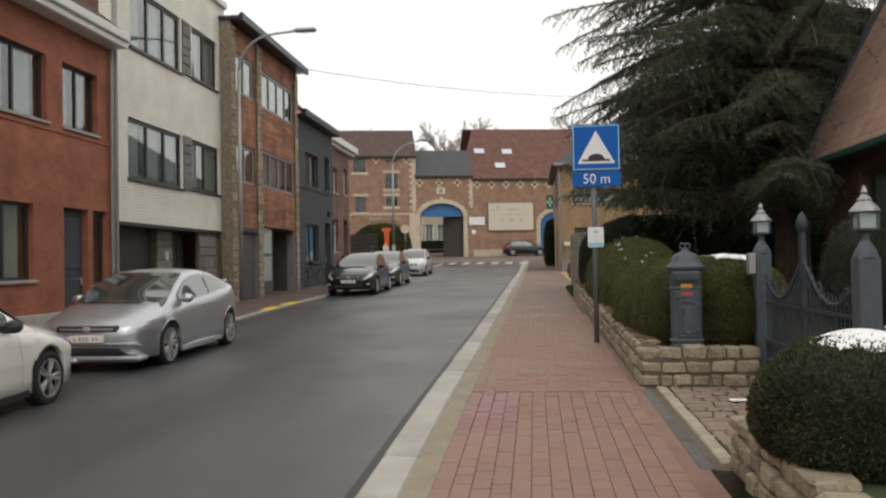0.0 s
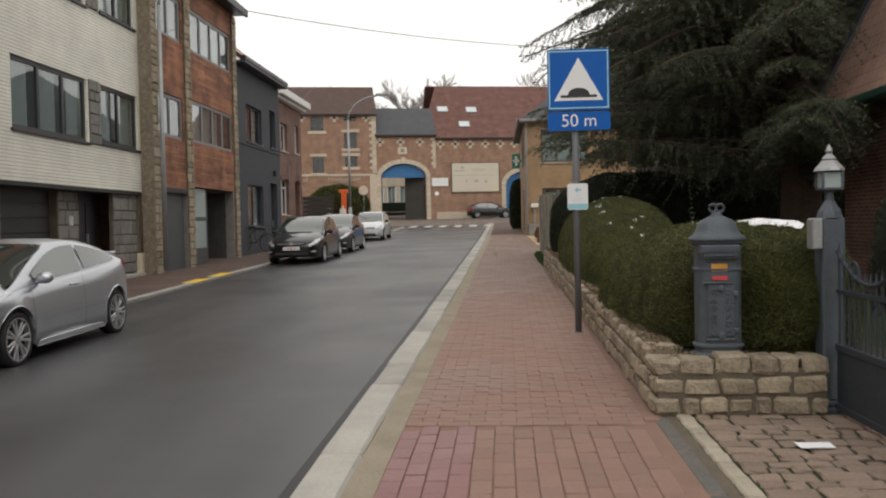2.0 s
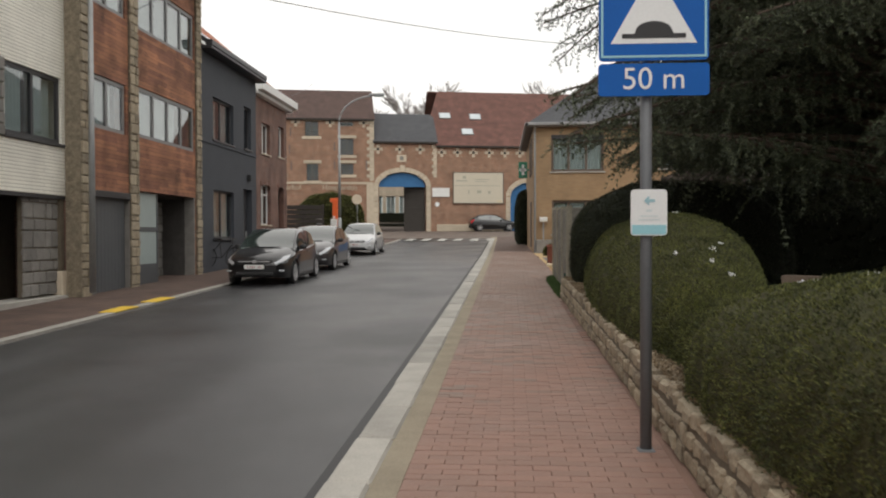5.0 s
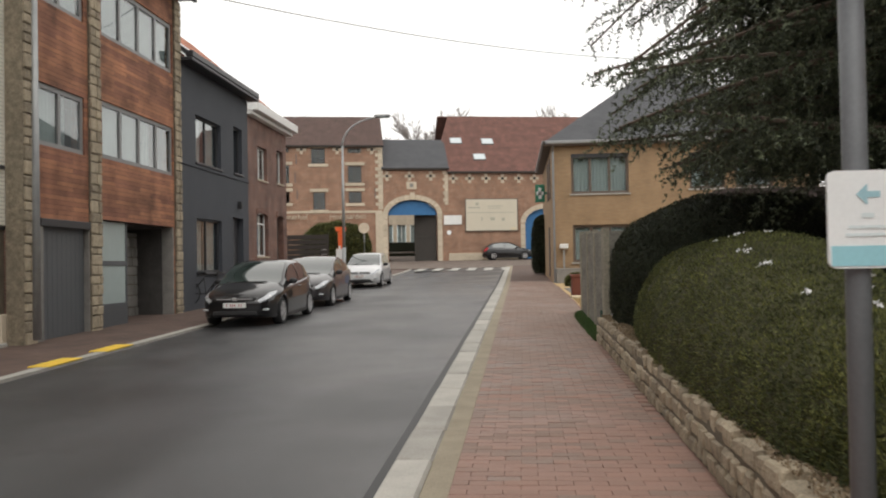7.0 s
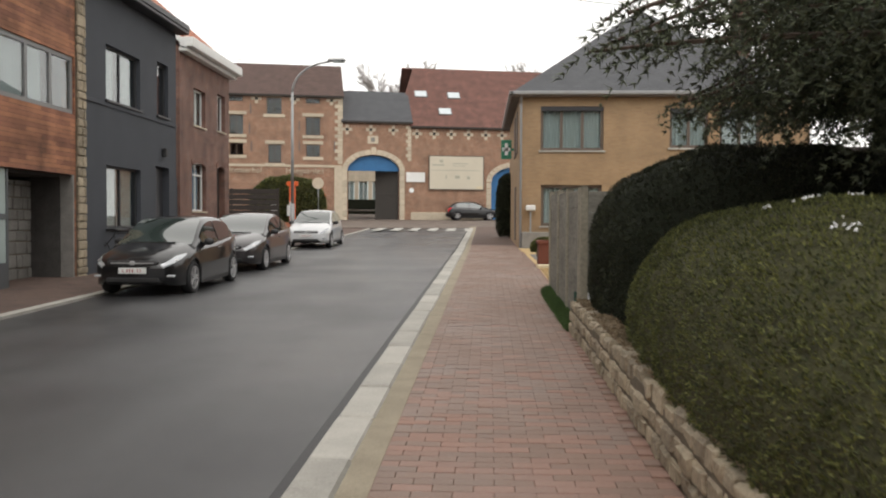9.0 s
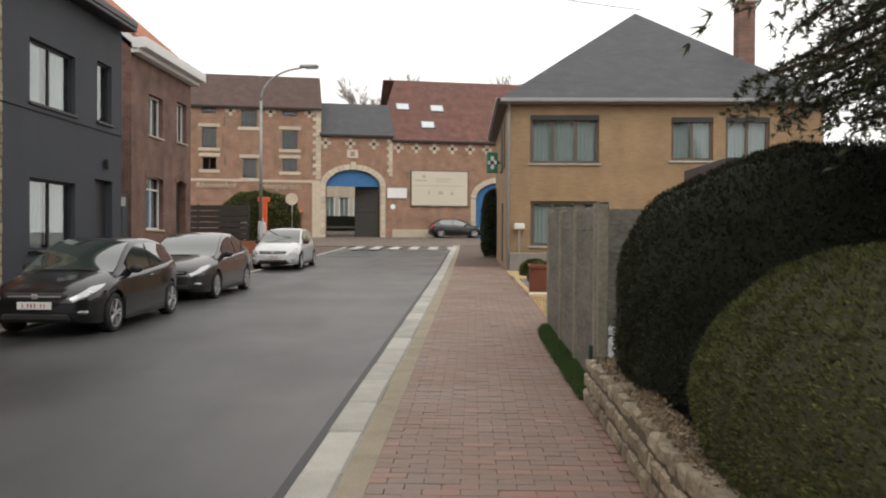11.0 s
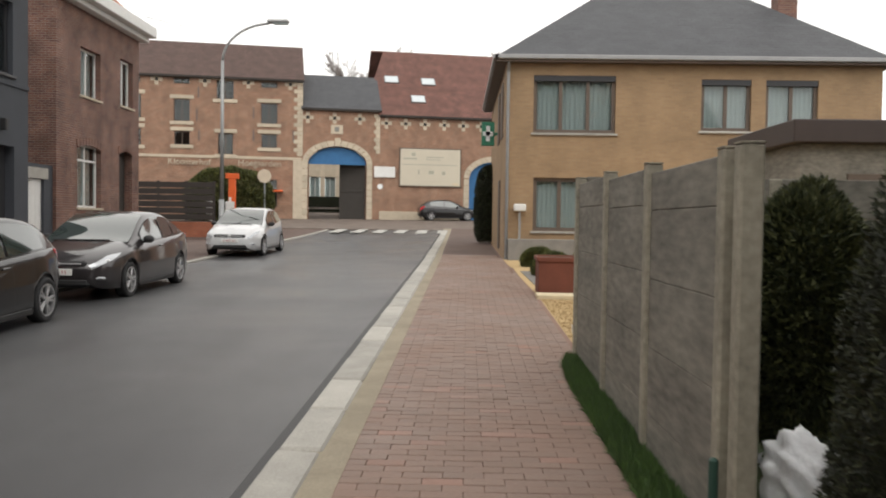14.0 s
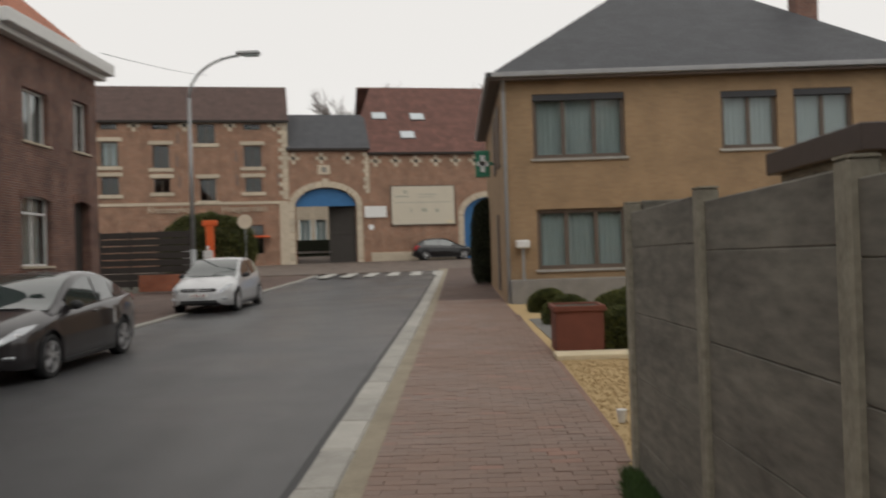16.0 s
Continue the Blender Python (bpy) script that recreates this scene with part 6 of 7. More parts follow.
snow_cap(ball, (1.86, 4.7, 0.62), (0.66, 0.66, 0.4), 2.3, 0.62, (0.05, 0.12))
snow_cap(ha, A_AT, A_SIZE, A_POWER, 0.5, (0.4, -0.25), A_TILT)
snow_cap(ha, A_AT, A_SIZE, A_POWER, 0.22, (0.62, 0.55), A_TILT)

cw = thing("curved_garden_wall", pose(3.05, 17.5, 0.25), "low curved beige garden wall on the lawn", "wall")
bm = bmesh.new()
arc = [radians(a) for a in range(-70, 61, 10)]
rows = [[bm.verts.new((q * math.cos(a), q * math.sin(a), z)) for q, z in ((0.72, 0), (0.9, 0), (0.9, 0.95), (0.72, 0.95))] for a in arc]
for u, v in zip(rows, rows[1:]):
    for k in range(4):
        bm.faces.new((u[k], u[(k + 1) % 4], v[(k + 1) % 4], v[k]))
bm.faces.new(rows[0][::-1])
bm.faces.new(rows[-1])
part("wall", bm, M_COBBLE, cw)

# ---- cedar ----
cedar = thing("cedar_tree", pose(5.75, 19.6, 0.2), "large dark cedar with drooping flat branches", "tree")
bm = bmesh.new()
for a, b, r0, r1 in (((0, 0, -0.3), (0.05, 0.05, 2.5), 0.42, 0.36), ((0.05, 0.05, 2.5), (-0.1, 0.1, 6), 0.36, 0.26), ((-0.1, 0.1, 6), (0, 0.1, 10), 0.26, 0.15), ((0, 0.1, 10), (0.1, 0, 13.5), 0.15, 0.04)):
    tube(bm, a, b, r0, r1, 14)
part("trunk", bm, M_BARK, cedar, smooth=True)
tuft_c, tuft_d = [], []
for k in range(480):
    z = 2.1 + 10.4 * (min(k, 400) / 400) ** 1.0
    az = k * 2.39996 + rng.uniform(-0.3, 0.3)
    reach = (4.85 - 2.9 * max(0, (z - 6.5) / 7)) * rng.uniform(0.62, 1.08)
    if math.cos(az) > 0.2 and z < 6:
        reach *= 0.8
    if math.cos(az) < -0.3 and 4.6 < z < 9.5:
        reach *= 1.13
    if math.sin(az) < -0.1 and math.cos(az) > -0.05:
        reach *= 0.25
    if k % 12 == 5 and 1.7 < z < 9.5:
        az, z, reach = 2.62 + rng.uniform(-0.22, 0.16), rng.uniform(4.7, 6.3), rng.uniform(3.9, 4.6)
    if k % 12 == 9 and z < 9.5:
        az, z, reach = 1.95 + rng.uniform(-0.25, 0.3), rng.uniform(4.6, 6.4), rng.uniform(4.2, 5.4)
    if k >= 400:
        az, z, reach = (rng.uniform(1.75, 2.6), rng.uniform(2.9, 5.2), rng.uniform(3.6, 5.0)) if k % 4 else (rng.uniform(1.15, 2.75), rng.uniform(5, 9.0), rng.uniform(3.4, 5.2))
    pts = []
    lift, droop = rng.uniform(0.05, 0.34), rng.uniform(0.45, 1.0)
    droop = min(droop, (z + lift * reach - (2.75 if math.cos(az) < -0.2 else 1.9)) / (0.45 * reach))
    for j in range(11):
        t = j / 10
        sway = 0.25 * math.sin(3 * t + k) * t
        pts.append(Vector((math.cos(az + sway * 0.3) * reach * t, math.sin(az + sway * 0.3) * reach * t, z + lift * reach * t - droop * reach * 0.45 * t * t)))
    limb = bmesh.new()
    for j in range(10):
        r0 = 0.055 * (1 - j / 10.5) + 0.006
        tube(limb, pts[j], pts[j + 1], r0, r0 * 0.88, 5, False)
    part("branch", limb, M_BARK, cedar)
    dense = 58 if math.cos(az) < 0.35 else 34
    for j in range(dense):
        t = 0.16 + 0.84 * j / (dense - 1)
        f = t * 10
        i = min(9, int(f))
        p = pts[i].lerp(pts[i + 1], f - i)
        ahead = (pts[i + 1] - pts[i]).normalized()
        side = ahead.cross(Vector((0, 0, 1))).normalized() * (1 if j % 2 else -1)
        ln = (0.25 + 0.95 * math.sin(math.pi * min(1, t * 0.9 + 0.08))) * rng.uniform(0.5, 1.0) * (reach / 4.9)
        way = (side * rng.uniform(0.6, 1.0) + ahead * rng.uniform(0.3, 0.8) + Vector((0, 0, rng.uniform(-0.4, 0.1)))).normalized()
        n = max(3, int(ln / 0.05))
        for q in range(n):
            s = ln * (q + 0.5) / n
            tuft_c.append(p + way * s + Vector((rng.uniform(-0.02, 0.02), rng.uniform(-0.02, 0.02), -0.55 * s * s)))
            tuft_d.append(way + Vector((0, 0, 0.3 - 0.7 * s)))
leaf_object("needles", blades(np.array(tuft_c), np.array(tuft_d), 0.062, 0.0145, 0.75, 8), M_CEDAR, cedar)
clipped_hedge("garden_conifer", (9.6, 27.5, 4.4), (3.0, 2.4, 4.4), 2.4, 14000, M_DARKYEW, "broad dark conifer at the back of the garden", length=0.3, width=0.14, floor=0.3)


# ---- bare trees beyond the farm ----
def bare_tree(x, y, z, h, seed):
    tr = random.Random(seed)
    tree = thing("bare_tree", pose(x, y, z), "leafless winter tree with fine branches", "tree", "trees behind the farm")
    bm, tw = bmesh.new(), []
    def grow(p, d, ln, r, level):
        q = p + d * ln
        if level < 3:
            tube(bm, p, q, r, r * 0.7, 5, False)
        else:
            tw.append((p, q, r))
        if level < 6:
            for _ in range(3 if level < 4 else 4):
                nd = (d + Vector((tr.uniform(-1, 1), tr.uniform(-1, 1), tr.uniform(-0.35, 0.7))) * 0.62).normalized()
                grow(p.lerp(q, tr.uniform(0.5, 1.0)), nd, ln * tr.uniform(0.55, 0.8), r * 0.55, level + 1)
    grow(Vector((0, 0, -0.5)), Vector((0, 0, 1)), h * 0.312, h * 0.016, 0)
    part("trunk", bm, M_TWIG, tree)
    verts, faces = [], []
    for p, q, r in tw:
        s = (q - p).cross(Vector((0.3, 1, 0.1))).normalized() * max(r, 0.04)
        u = (q - p).cross(s).normalized() * max(r, 0.04)
        i = len(verts)
        verts += [p + s, p - s * 0.5 + u, p - s * 0.5 - u, q]
        faces += [(i, i + 1, i + 3), (i + 1, i + 2, i + 3), (i + 2, i, i + 3)]
    tagged(put("crown", mesh_of("crown", verts, faces, M_TWIG), tree), kind="stuff")


for k, (x, y, h) in enumerate(((-22, 112, 21), (-14, 118, 22), (-7, 114, 21.5), (-4, 122, 23), (2, 120, 21), (9, 118, 24), (15, 121, 23), (-30, 118, 22), (-26, 124, 23), (-18, 116, 23), (-10, 120, 24), (5, 117, 23))):
    bare_tree(x, y, 2.8, h, 50 + k)

# ---- low field-stone wall, planter wall, driveway ----
garden = strip("garden_ground", span(3, 31, 1), lambda y: 1.42, lambda y: 14, -0.02, M_LAWN, 0.3, "garden soil and lawn behind the wall", category="ground")


def wall_run(parent, p, q, base, height, thick, seed, courses=3, size=0.27):
    """Stones in courses from p to q in plan; thick is laid to the right of the run."""
    r = random.Random(seed)
    a, b = Vector((*p, 0)), Vector((*q, 0))
    d = (b - a).normalized()
    n = Vector((d.y, -d.x, 0))
    length = (b - a).length
    for c in range(courses):
        s = -r.uniform(0, 0.1) if c % 2 else 0.0
        while s < length - 0.06:
            w = size * r.uniform(0.65, 1.35)
            if length - s - w < 0.12:
                w = length - s
            s0 = max(0, s)
            mid = a + d * (s0 + (s + w - s0) / 2)
            z0 = base(mid.y) + height * c / courses
            bm = boxes((-(s + w - s0) / 2 + 0.009, (s + w - s0) / 2 - 0.009, 0.0 if c < courses - 1 else -0.012, thick, 0.006 + r.uniform(0, 0.012), height / courses - 0.004 - r.uniform(0, 0.014) + (r.uniform(-0.03, 0.02) if c == courses - 1 else 0)), bevel=0.02)
            for v in bm.verts:
                v.co += Vector((r.uniform(-1, 1) * 0.012, r.uniform(-1, 1) * 0.01, r.uniform(-1, 1) * 0.01))
            m = Matrix.Translation((mid.x, mid.y, z0)) @ Matrix((d, n, (0, 0, 1))).transposed().to_4x4() @ pose(0, r.uniform(-0.012, 0.012), 0)
            part("stone", bm, M_STONE, parent, "", m)
            s += w


lw = thing("field_stone_wall", pose(0, 0, 0), "low wall of beige and brown field stones", "wall")
strip("mortar_core", span(9.28, 24.35, 1), lambda y: 1.172, lambda y: 1.36, 0.335, M_MORTAR, 0.7, parent=lw)
tagged(lw, kind="structure")
wall_run(lw, (1.15, 24.4), (1.15, 9.25), lambda y: ground_z(y) - 0.02, 0.44, -0.27, 11, 3, 0.22)
wall_run(lw, (1.15, 9.2), (2.42, 9.2), lambda y: ground_z(9.2) - 0.02, 0.44, -0.25, 12, 3, 0.2)
part("mortar_core", boxes((1.18, 2.4, 9.222, 9.4, 0.0, 0.44)), M_MORTAR, lw)
part("soil", boxes((1.38, 3.1, 9.42, 24.3, -0.1, 0.48), bevel=0.02), M_EARTH, lw)
lw2 = thing("planter_wall", pose(0, 0, 0), "low stone planter wall beside the drive", "wall", kind="structure")
wall_run(lw2, (1.32, 5.75), (1.32, 3.2), lambda y: ground_z(y) - 0.02, 0.42, -0.26, 13, 3, 0.26)
wall_run(lw2, (2.9, 5.8), (1.32, 5.8), lambda y: ground_z(5.8) - 0.02, 0.42, -0.25, 14, 3, 0.26)
part("soil", boxes((1.55, 3.2, 3.0, 5.55, -0.1, 0.34)), M_LAWN, lw2)
drive = strip("driveway", span(5.8, 9.3, 0.5), lambda y: 1.1, lambda y: 7.0, -0.02, M_MORTAR, 0.2, "driveway of irregular flat stones", category="driveway")
r = random.Random(21)
y = 5.95
while y < 9.2:
    d = r.uniform(0.1, 0.2)
    x = 1.43
    while x < 2.9:
        w = r.uniform(0.12, 0.3)
        bm = boxes((-w / 2 + 0.008, w / 2 - 0.008, -d / 2 + 0.008, d / 2 - 0.008, -0.04, 0.0), bevel=0.012)
        for v in bm.verts:
            v.co += Vector((r.uniform(-1, 1), r.uniform(-1, 1), 0)) * 0.01
        part("cobble", bm, M_COBBLE, drive, "", follow(y + d / 2, x + w / 2, r.uniform(-0.014, 0.002)) @ pose(0, 0, 0, r.uniform(-2, 2), r.uniform(-2, 2), r.uniform(-4, 4)))
        x += w
    y += d
for k in range(4):
    part("bluestone_gutter", boxes((0.0, 0.11, -0.41, 0.41, -0.1, 0.0), bevel=0.012), M_BLUESTONE, drive, "", follow(6.2 + 0.84 * k, 1.12, -0.005))
y = 5.95
while y < 9.15:
    d = r.uniform(0.12, 0.2)
    part("sett", boxes((-0.055, 0.055, -d / 2 + 0.006, d / 2 - 0.006, -0.05, 0.0), bevel=0.012), M_SETT, drive, "", follow(y + d / 2, 1.36, r.uniform(-0.004, 0.008)) @ pose(0, 0, 0, 0, 0, r.uniform(-4, 4)))
    y += d
paper = thing("paper_sheet", follow(8.35, 2.0, 0.004), "crumpled white paper lying on the drive", "litter")
part("sheet", boxes((-0.11, 0.11, -0.06, 0.06, 0, 0.006), bevel=0.002), M_SNOW, paper)

# ---- letter pillar, gate and lanterns ----
lp = thing("letter_pillar", pose(1.7, 9.55, 0.46), "ornate slate-grey cast iron letter pillar", "letter box")


def oval_stack(rows, n=36, p=3.2):
    """A column of rounded-square sections: (half width, half depth, height) upwards."""
    bm = bmesh.new()
    rings = []
    for hx, hy, z in rows:
        ring = []
        for k in range(n):
            c, d = math.cos(2 * math.pi * k / n), math.sin(2 * math.pi * k / n)
            ring.append(bm.verts.new((hx * math.copysign(abs(c) ** (2 / p), c), hy * math.copysign(abs(d) ** (2 / p), d), z)))
        rings.append(ring)
    for u, v in zip(rings, rings[1:]):
        for k in range(n):
            bm.faces.new((u[k], u[(k + 1) % n], v[(k + 1) % n], v[k]))
    bm.faces.new(rings[0][::-1])
    bm.faces.new(rings[-1])
    return bm


part("base", oval_stack([(0.185, 0.145, 0.0), (0.185, 0.145, 0.05), (0.17, 0.13, 0.07), (0.17, 0.13, 0.1), (0.185, 0.145, 0.112), (0.185, 0.145, 0.128), (0.172, 0.132, 0.14)]), M_IRON, lp)
part("body", oval_stack([(0.168, 0.128, 0.135), (0.168, 0.128, 0.69), (0.178, 0.138, 0.697), (0.178, 0.138, 0.71), (0.168, 0.128, 0.717), (0.168, 0.128, 0.88), (0.19, 0.15, 0.905), (0.19, 0.15, 0.92)]), M_IRON, lp)
part("hood", oval_stack([(0.2, 0.16, 0.915), (0.212, 0.172, 0.925), (0.212, 0.172, 0.94), (0.18, 0.145, 0.965), (0.155, 0.125, 1.0), (0.145, 0.115, 1.04), (0.12, 0.095, 1.075), (0.07, 0.06, 1.1), (0.04, 0.035, 1.115), (0.03, 0.028, 1.14)], p=2.6), M_IRON, lp, smooth=True)
part("slot_box", boxes((-0.165, 0.13, -0.185, -0.11, 0.845, 0.89), (-0.15, 0.115, -0.178, -0.11, 0.8, 0.84), (-0.17, 0.135, -0.19, -0.11, 0.835, 0.848), bevel=0.008), M_IRON, lp)
for k in range(5):
    part("fringe", boxes((-0.145 + 0.055 * k, -0.1 + 0.055 * k, -0.172, -0.15, 0.785, 0.802), bevel=0.006), M_IRON, lp)
pd = part("door", boxes((-0.11, 0.1, -0.138, -0.12, 0.19, 0.6), bevel=0.01), M_IRON, lp)
part("door_bar", boxes((-0.135, 0.085, -0.15, -0.12, 0.595, 0.61), (-0.12, 0.1, -0.146, -0.12, 0.165, 0.18), bevel=0.004), M_IRON, lp)
for z in (0.52, 0.24):
    part("hinge", boxes((0.085, 0.125, -0.15, -0.12, z - 0.02, z + 0.02), bevel=0.008), M_IRON, lp)
bm = bmesh.new()
for s in (-1, 1):
    swept(bm, [(s * 0.028 + 0.03 * math.cos(t), 0, 1.17 + 0.03 * math.sin(t)) for t in np.linspace(0, 2 * math.pi, 11)], 0.011, 6)
part("finial", bm, M_IRON, lp)
for side in (-1, 1):
    for z, size, turn in ((0.53, 0.03, 1), (0.47, 0.026, -1), (0.41, 0.03, 1), (0.35, 0.026, -1), (0.29, 0.03, 1), (0.23, 0.024, -1)):
        bm = bmesh.new()
        swept(bm, [(-0.005 + side * (0.055 + size * (1 - t / 9) * math.cos(t * turn)), -0.14, z + size * (1 - t / 9) * math.sin(t * turn)) for t in np.linspace(0, 7.5, 16)], 0.007, 5)
        part("relief_scroll", bm, M_IRON, pd)
for z in (0.56, 0.2):
    lathe(bm := bmesh.new(), [(0.03, 0), (0.026, 0.012), (0.012, 0.018)], 10)
    part("rosette", bm, M_IRON, pd, "", pose(-0.005, -0.138, z, 90, 0, 0))
part("yellow_label", boxes((-0.075, 0.045, -0.134, -0.126, 0.69, 0.748), bevel=0.002), M_FLAGYEL, lp, "yellow paper label")
part("red_label", boxes((-0.068, 0.045, -0.134, -0.126, 0.622, 0.655), bevel=0.002), M_FLAGRED, lp, "red paper label")


def lantern_post(x, y):
    z = ground_z(y) - 0.03
    post = thing("lantern_post", pose(x, y, z), "grey iron gate post topped by a small lantern", "gate post", "gate posts")
    part("base_plate", boxes((-0.17, 0.17, -0.17, 0.17, 0, 0.05), (-0.13, 0.13, -0.13, 0.13, 0.05, 0.09), bevel=0.01), M_IRON, post)
    part("shaft", boxes((-0.085, 0.085, -0.085, 0.085, 0.09, 1.45), bevel=0.012), M_IRON, post)
    bm = bmesh.new()
    lathe(bm, [(0.1, 1.45), (0.085, 1.5), (0.035, 1.58), (0.03, 1.64), (0.07, 1.66)], 8)
    part("neck", bm, M_IRON, post)
    lan = part("lantern", boxes((-0.075, 0.075, -0.075, 0.075, 1.66, 1.675), (-0.075, 0.075, -0.075, 0.075, 1.79, 1.8), *[(sx * 0.07 - 0.008, sx * 0.07 + 0.008, sy * 0.07 - 0.008, sy * 0.07 + 0.008, 1.675, 1.79) for sx in (-1, 1) for sy in (-1, 1)]), M_IRON, post)
    part("glass", boxes((-0.064, 0.064, -0.064, 0.064, 1.676, 1.789)), M_FROST, lan)
    bm = bmesh.new()
    lathe(bm, [(0.115, 1.8), (0.105, 1.82), (0.05, 1.88), (0.055, 1.89), (0.02, 1.93), (0.028, 1.95), (0.004, 2.0)], 10)
    part("roof", bm, M_GALV, lan)
    return post


p1 = lantern_post(2.5, 9.42)
p2 = lantern_post(2.5, 6.45)
ic = part("intercom", boxes((-0.17, -0.09, -0.12, 0.0, 1.22, 1.45), bevel=0.01), M_GALV, p1, "grey intercom box")
gz = ground_z(8) - 0.02


def gate_leaf(y0, y1):
    """One leaf between y0 at the post and y1 at the middle."""
    leaf = thing("iron_gate_leaf", pose(2.5, y0, gz), "slate-grey wrought iron gate leaf with scrolls", "gate", "driveway gate")
    w = y1 - y0
    s = 1 if w > 0 else -1
    lo, hi = min(0.06 * s, w), max(0.06 * s, w)
    part("panel", boxes((-0.012, 0.012, lo, hi, 0.1, 0.52), (-0.025, 0.025, lo, hi, 0.5, 0.55), (-0.025, 0.025, lo, hi, 0.06, 0.11), bevel=0.004), M_GATE, leaf)
    top = lambda t: 1.26 - 0.28 * math.sin(math.pi * t) + 0.14 * t * t
    n = 15
    for k in range(1, n):
        t = k / n
        bm = bmesh.new()
        tube(bm, (0, w * t, 0.55), (0, w * t, top(t)), 0.009, n=6)
        tube(bm, (0, w * t, top(t)), (0, w * t, top(t) + 0.09), 0.016, 0.001, 6)
        part("bar", bm, M_GATE, leaf)
    bm = bmesh.new()
    swept(bm, [(0, w * t, top(t)) for t in np.linspace(0.04, 1, 16)], 0.016, 6)
    part("top_rail", bm, M_GATE, leaf)
    bm = boxes((-0.014, 0.014, lo, hi, 0.92, 0.95))
    part("middle_rail", bm, M_GATE, leaf)
    for k, (t, z, q) in enumerate(((0.25, 1.08, 0.09), (0.5, 0.85, 0.08), (0.72, 1.1, 0.1), (0.9, 1.2, 0.1), (0.88, 0.8, 0.09))):
        bm = bmesh.new()
        swept(bm, [(0.012, w * t + q * (1 - a / 12) * math.cos(a), z + q * (1 - a / 12) * math.sin(a)) for a in np.linspace(0, 9.5, 22)], 0.009, 5)
        part("scroll", bm, M_GATE, leaf)
    part("stile", boxes((-0.025, 0.025, min(w * 0.985, w), max(w * 0.985, w), 0.05, 1.65), bevel=0.004), M_GATE, leaf)
    return leaf


gate_leaf(9.33, 8.0)
g2 = gate_leaf(6.54, 7.97)
bm = bmesh.new()
lathe(bm, [(0.03, 1.65), (0.05, 1.68), (0.058, 1.73), (0.04, 1.79), (0.008, 1.84)], 10)
part("finial", bm, M_GATE, g2, smooth=True).location = (0, 1.44, 0)
wire = thing("stay_rod", pose(2.5, 6.3, 0.62), "thin pale metal rod beside the gate", "rod")
tube(bm := bmesh.new(), (0, -0.02, -0.6), (-0.12, -0.5, 0.38), 0.012)
part("rod", bm, M_GALV, wire)

# ---- speed bump sign ----
PX, PY = 0.975, 13.32
M_LITTER = shader("dry_leaf_litter", (0.2, 0.15, 0.095), 0.9, 0.5, 12, 0.0, 60, world=True)
litter_n = 1500
lc = np.stack([nrs.uniform(1.3, 2.4, litter_n), nrs.uniform(9.3, 9.75, litter_n), np.full(litter_n, 0.49)], 1)
ld = np.stack([nrs.uniform(1.2, 1.42, 9000), nrs.uniform(9.5, 24.2, 9000), np.zeros(9000)], 1)
ld[:, 2] = [ground_z(v) + 0.425 for v in ld[:, 1]]
leaf_object("leaf_litter", blades(np.concatenate([lc, ld]), np.tile((0.3, 0.3, 0.04), (litter_n + 9000, 1)), 0.024, 0.02, 0.5, 1), M_LITTER, lw, "brown chips and dry leaves")
sg = thing("speed_bump_sign", pose(PX, PY, ground_z(PY) - 0.02), "blue speed bump warning sign on a grey pole", "traffic sign")
SZ = ground_z(PY) - 0.02
tube(bm := bmesh.new(), (0, 0, 0), (0, 0, 3.62 - SZ), 0.04, n=16)
part("pole", bm, M_STEEL, sg, smooth=True)
part("collar", boxes((-0.06, 0.06, -0.06, 0.06, 0, 0.03), bevel=0.01), M_STEEL, sg)


def rounded_plate(w, h, t, r):
    bm = bmesh.new()
    pts = []
    for cx, cz, a0 in ((w / 2 - r, h / 2 - r, 0), (-w / 2 + r, h / 2 - r, 90), (-w / 2 + r, -h / 2 + r, 180), (w / 2 - r, -h / 2 + r, 270)):
        for k in range(5):
            a = radians(a0 + 22.5 * k)
            pts.append((cx + r * math.cos(a), cz + r * math.sin(a)))
    f = [bm.verts.new((x, 0, z)) for x, z in pts]
    b = [bm.verts.new((x, t, z)) for x, z in pts]
    bm.faces.new(f)
    bm.faces.new(b[::-1])
    for k in range(len(pts)):
        bm.faces.new((f[k], b[k], b[(k + 1) % len(pts)], f[(k + 1) % len(pts)]))
    return bm


sx = 1.015 - PX
plate = part("sign_plate", rounded_plate(0.735, 0.73, 0.025, 0.03), M_BLUE, sg, "blue square sign plate", pose(sx, -0.075, 3.25 - SZ))
part("rim", boxes((-0.355, 0.355, -0.004, -0.001, 0.33, 0.345), (-0.355, 0.355, -0.004, -0.001, -0.345, -0.33), (-0.355, -0.34, -0.004, -0.001, -0.33, 0.33), (0.34, 0.355, -0.004, -0.001, -0.33, 0.33)), M_TEAL, plate, "pale reflective edge line")
put("triangle", mesh_of("triangle", [(-0.29, -0.004, -0.25), (0.29, -0.004, -0.25), (0.0, -0.004, 0.26), (-0.29, -0.001, -0.25), (0.29, -0.001, -0.25), (0.0, -0.001, 0.26)], [(0, 1, 2), (5, 4, 3), (0, 3, 4, 1), (1, 4, 5, 2), (2, 5, 3, 0)], M_SIGNWHITE), plate)
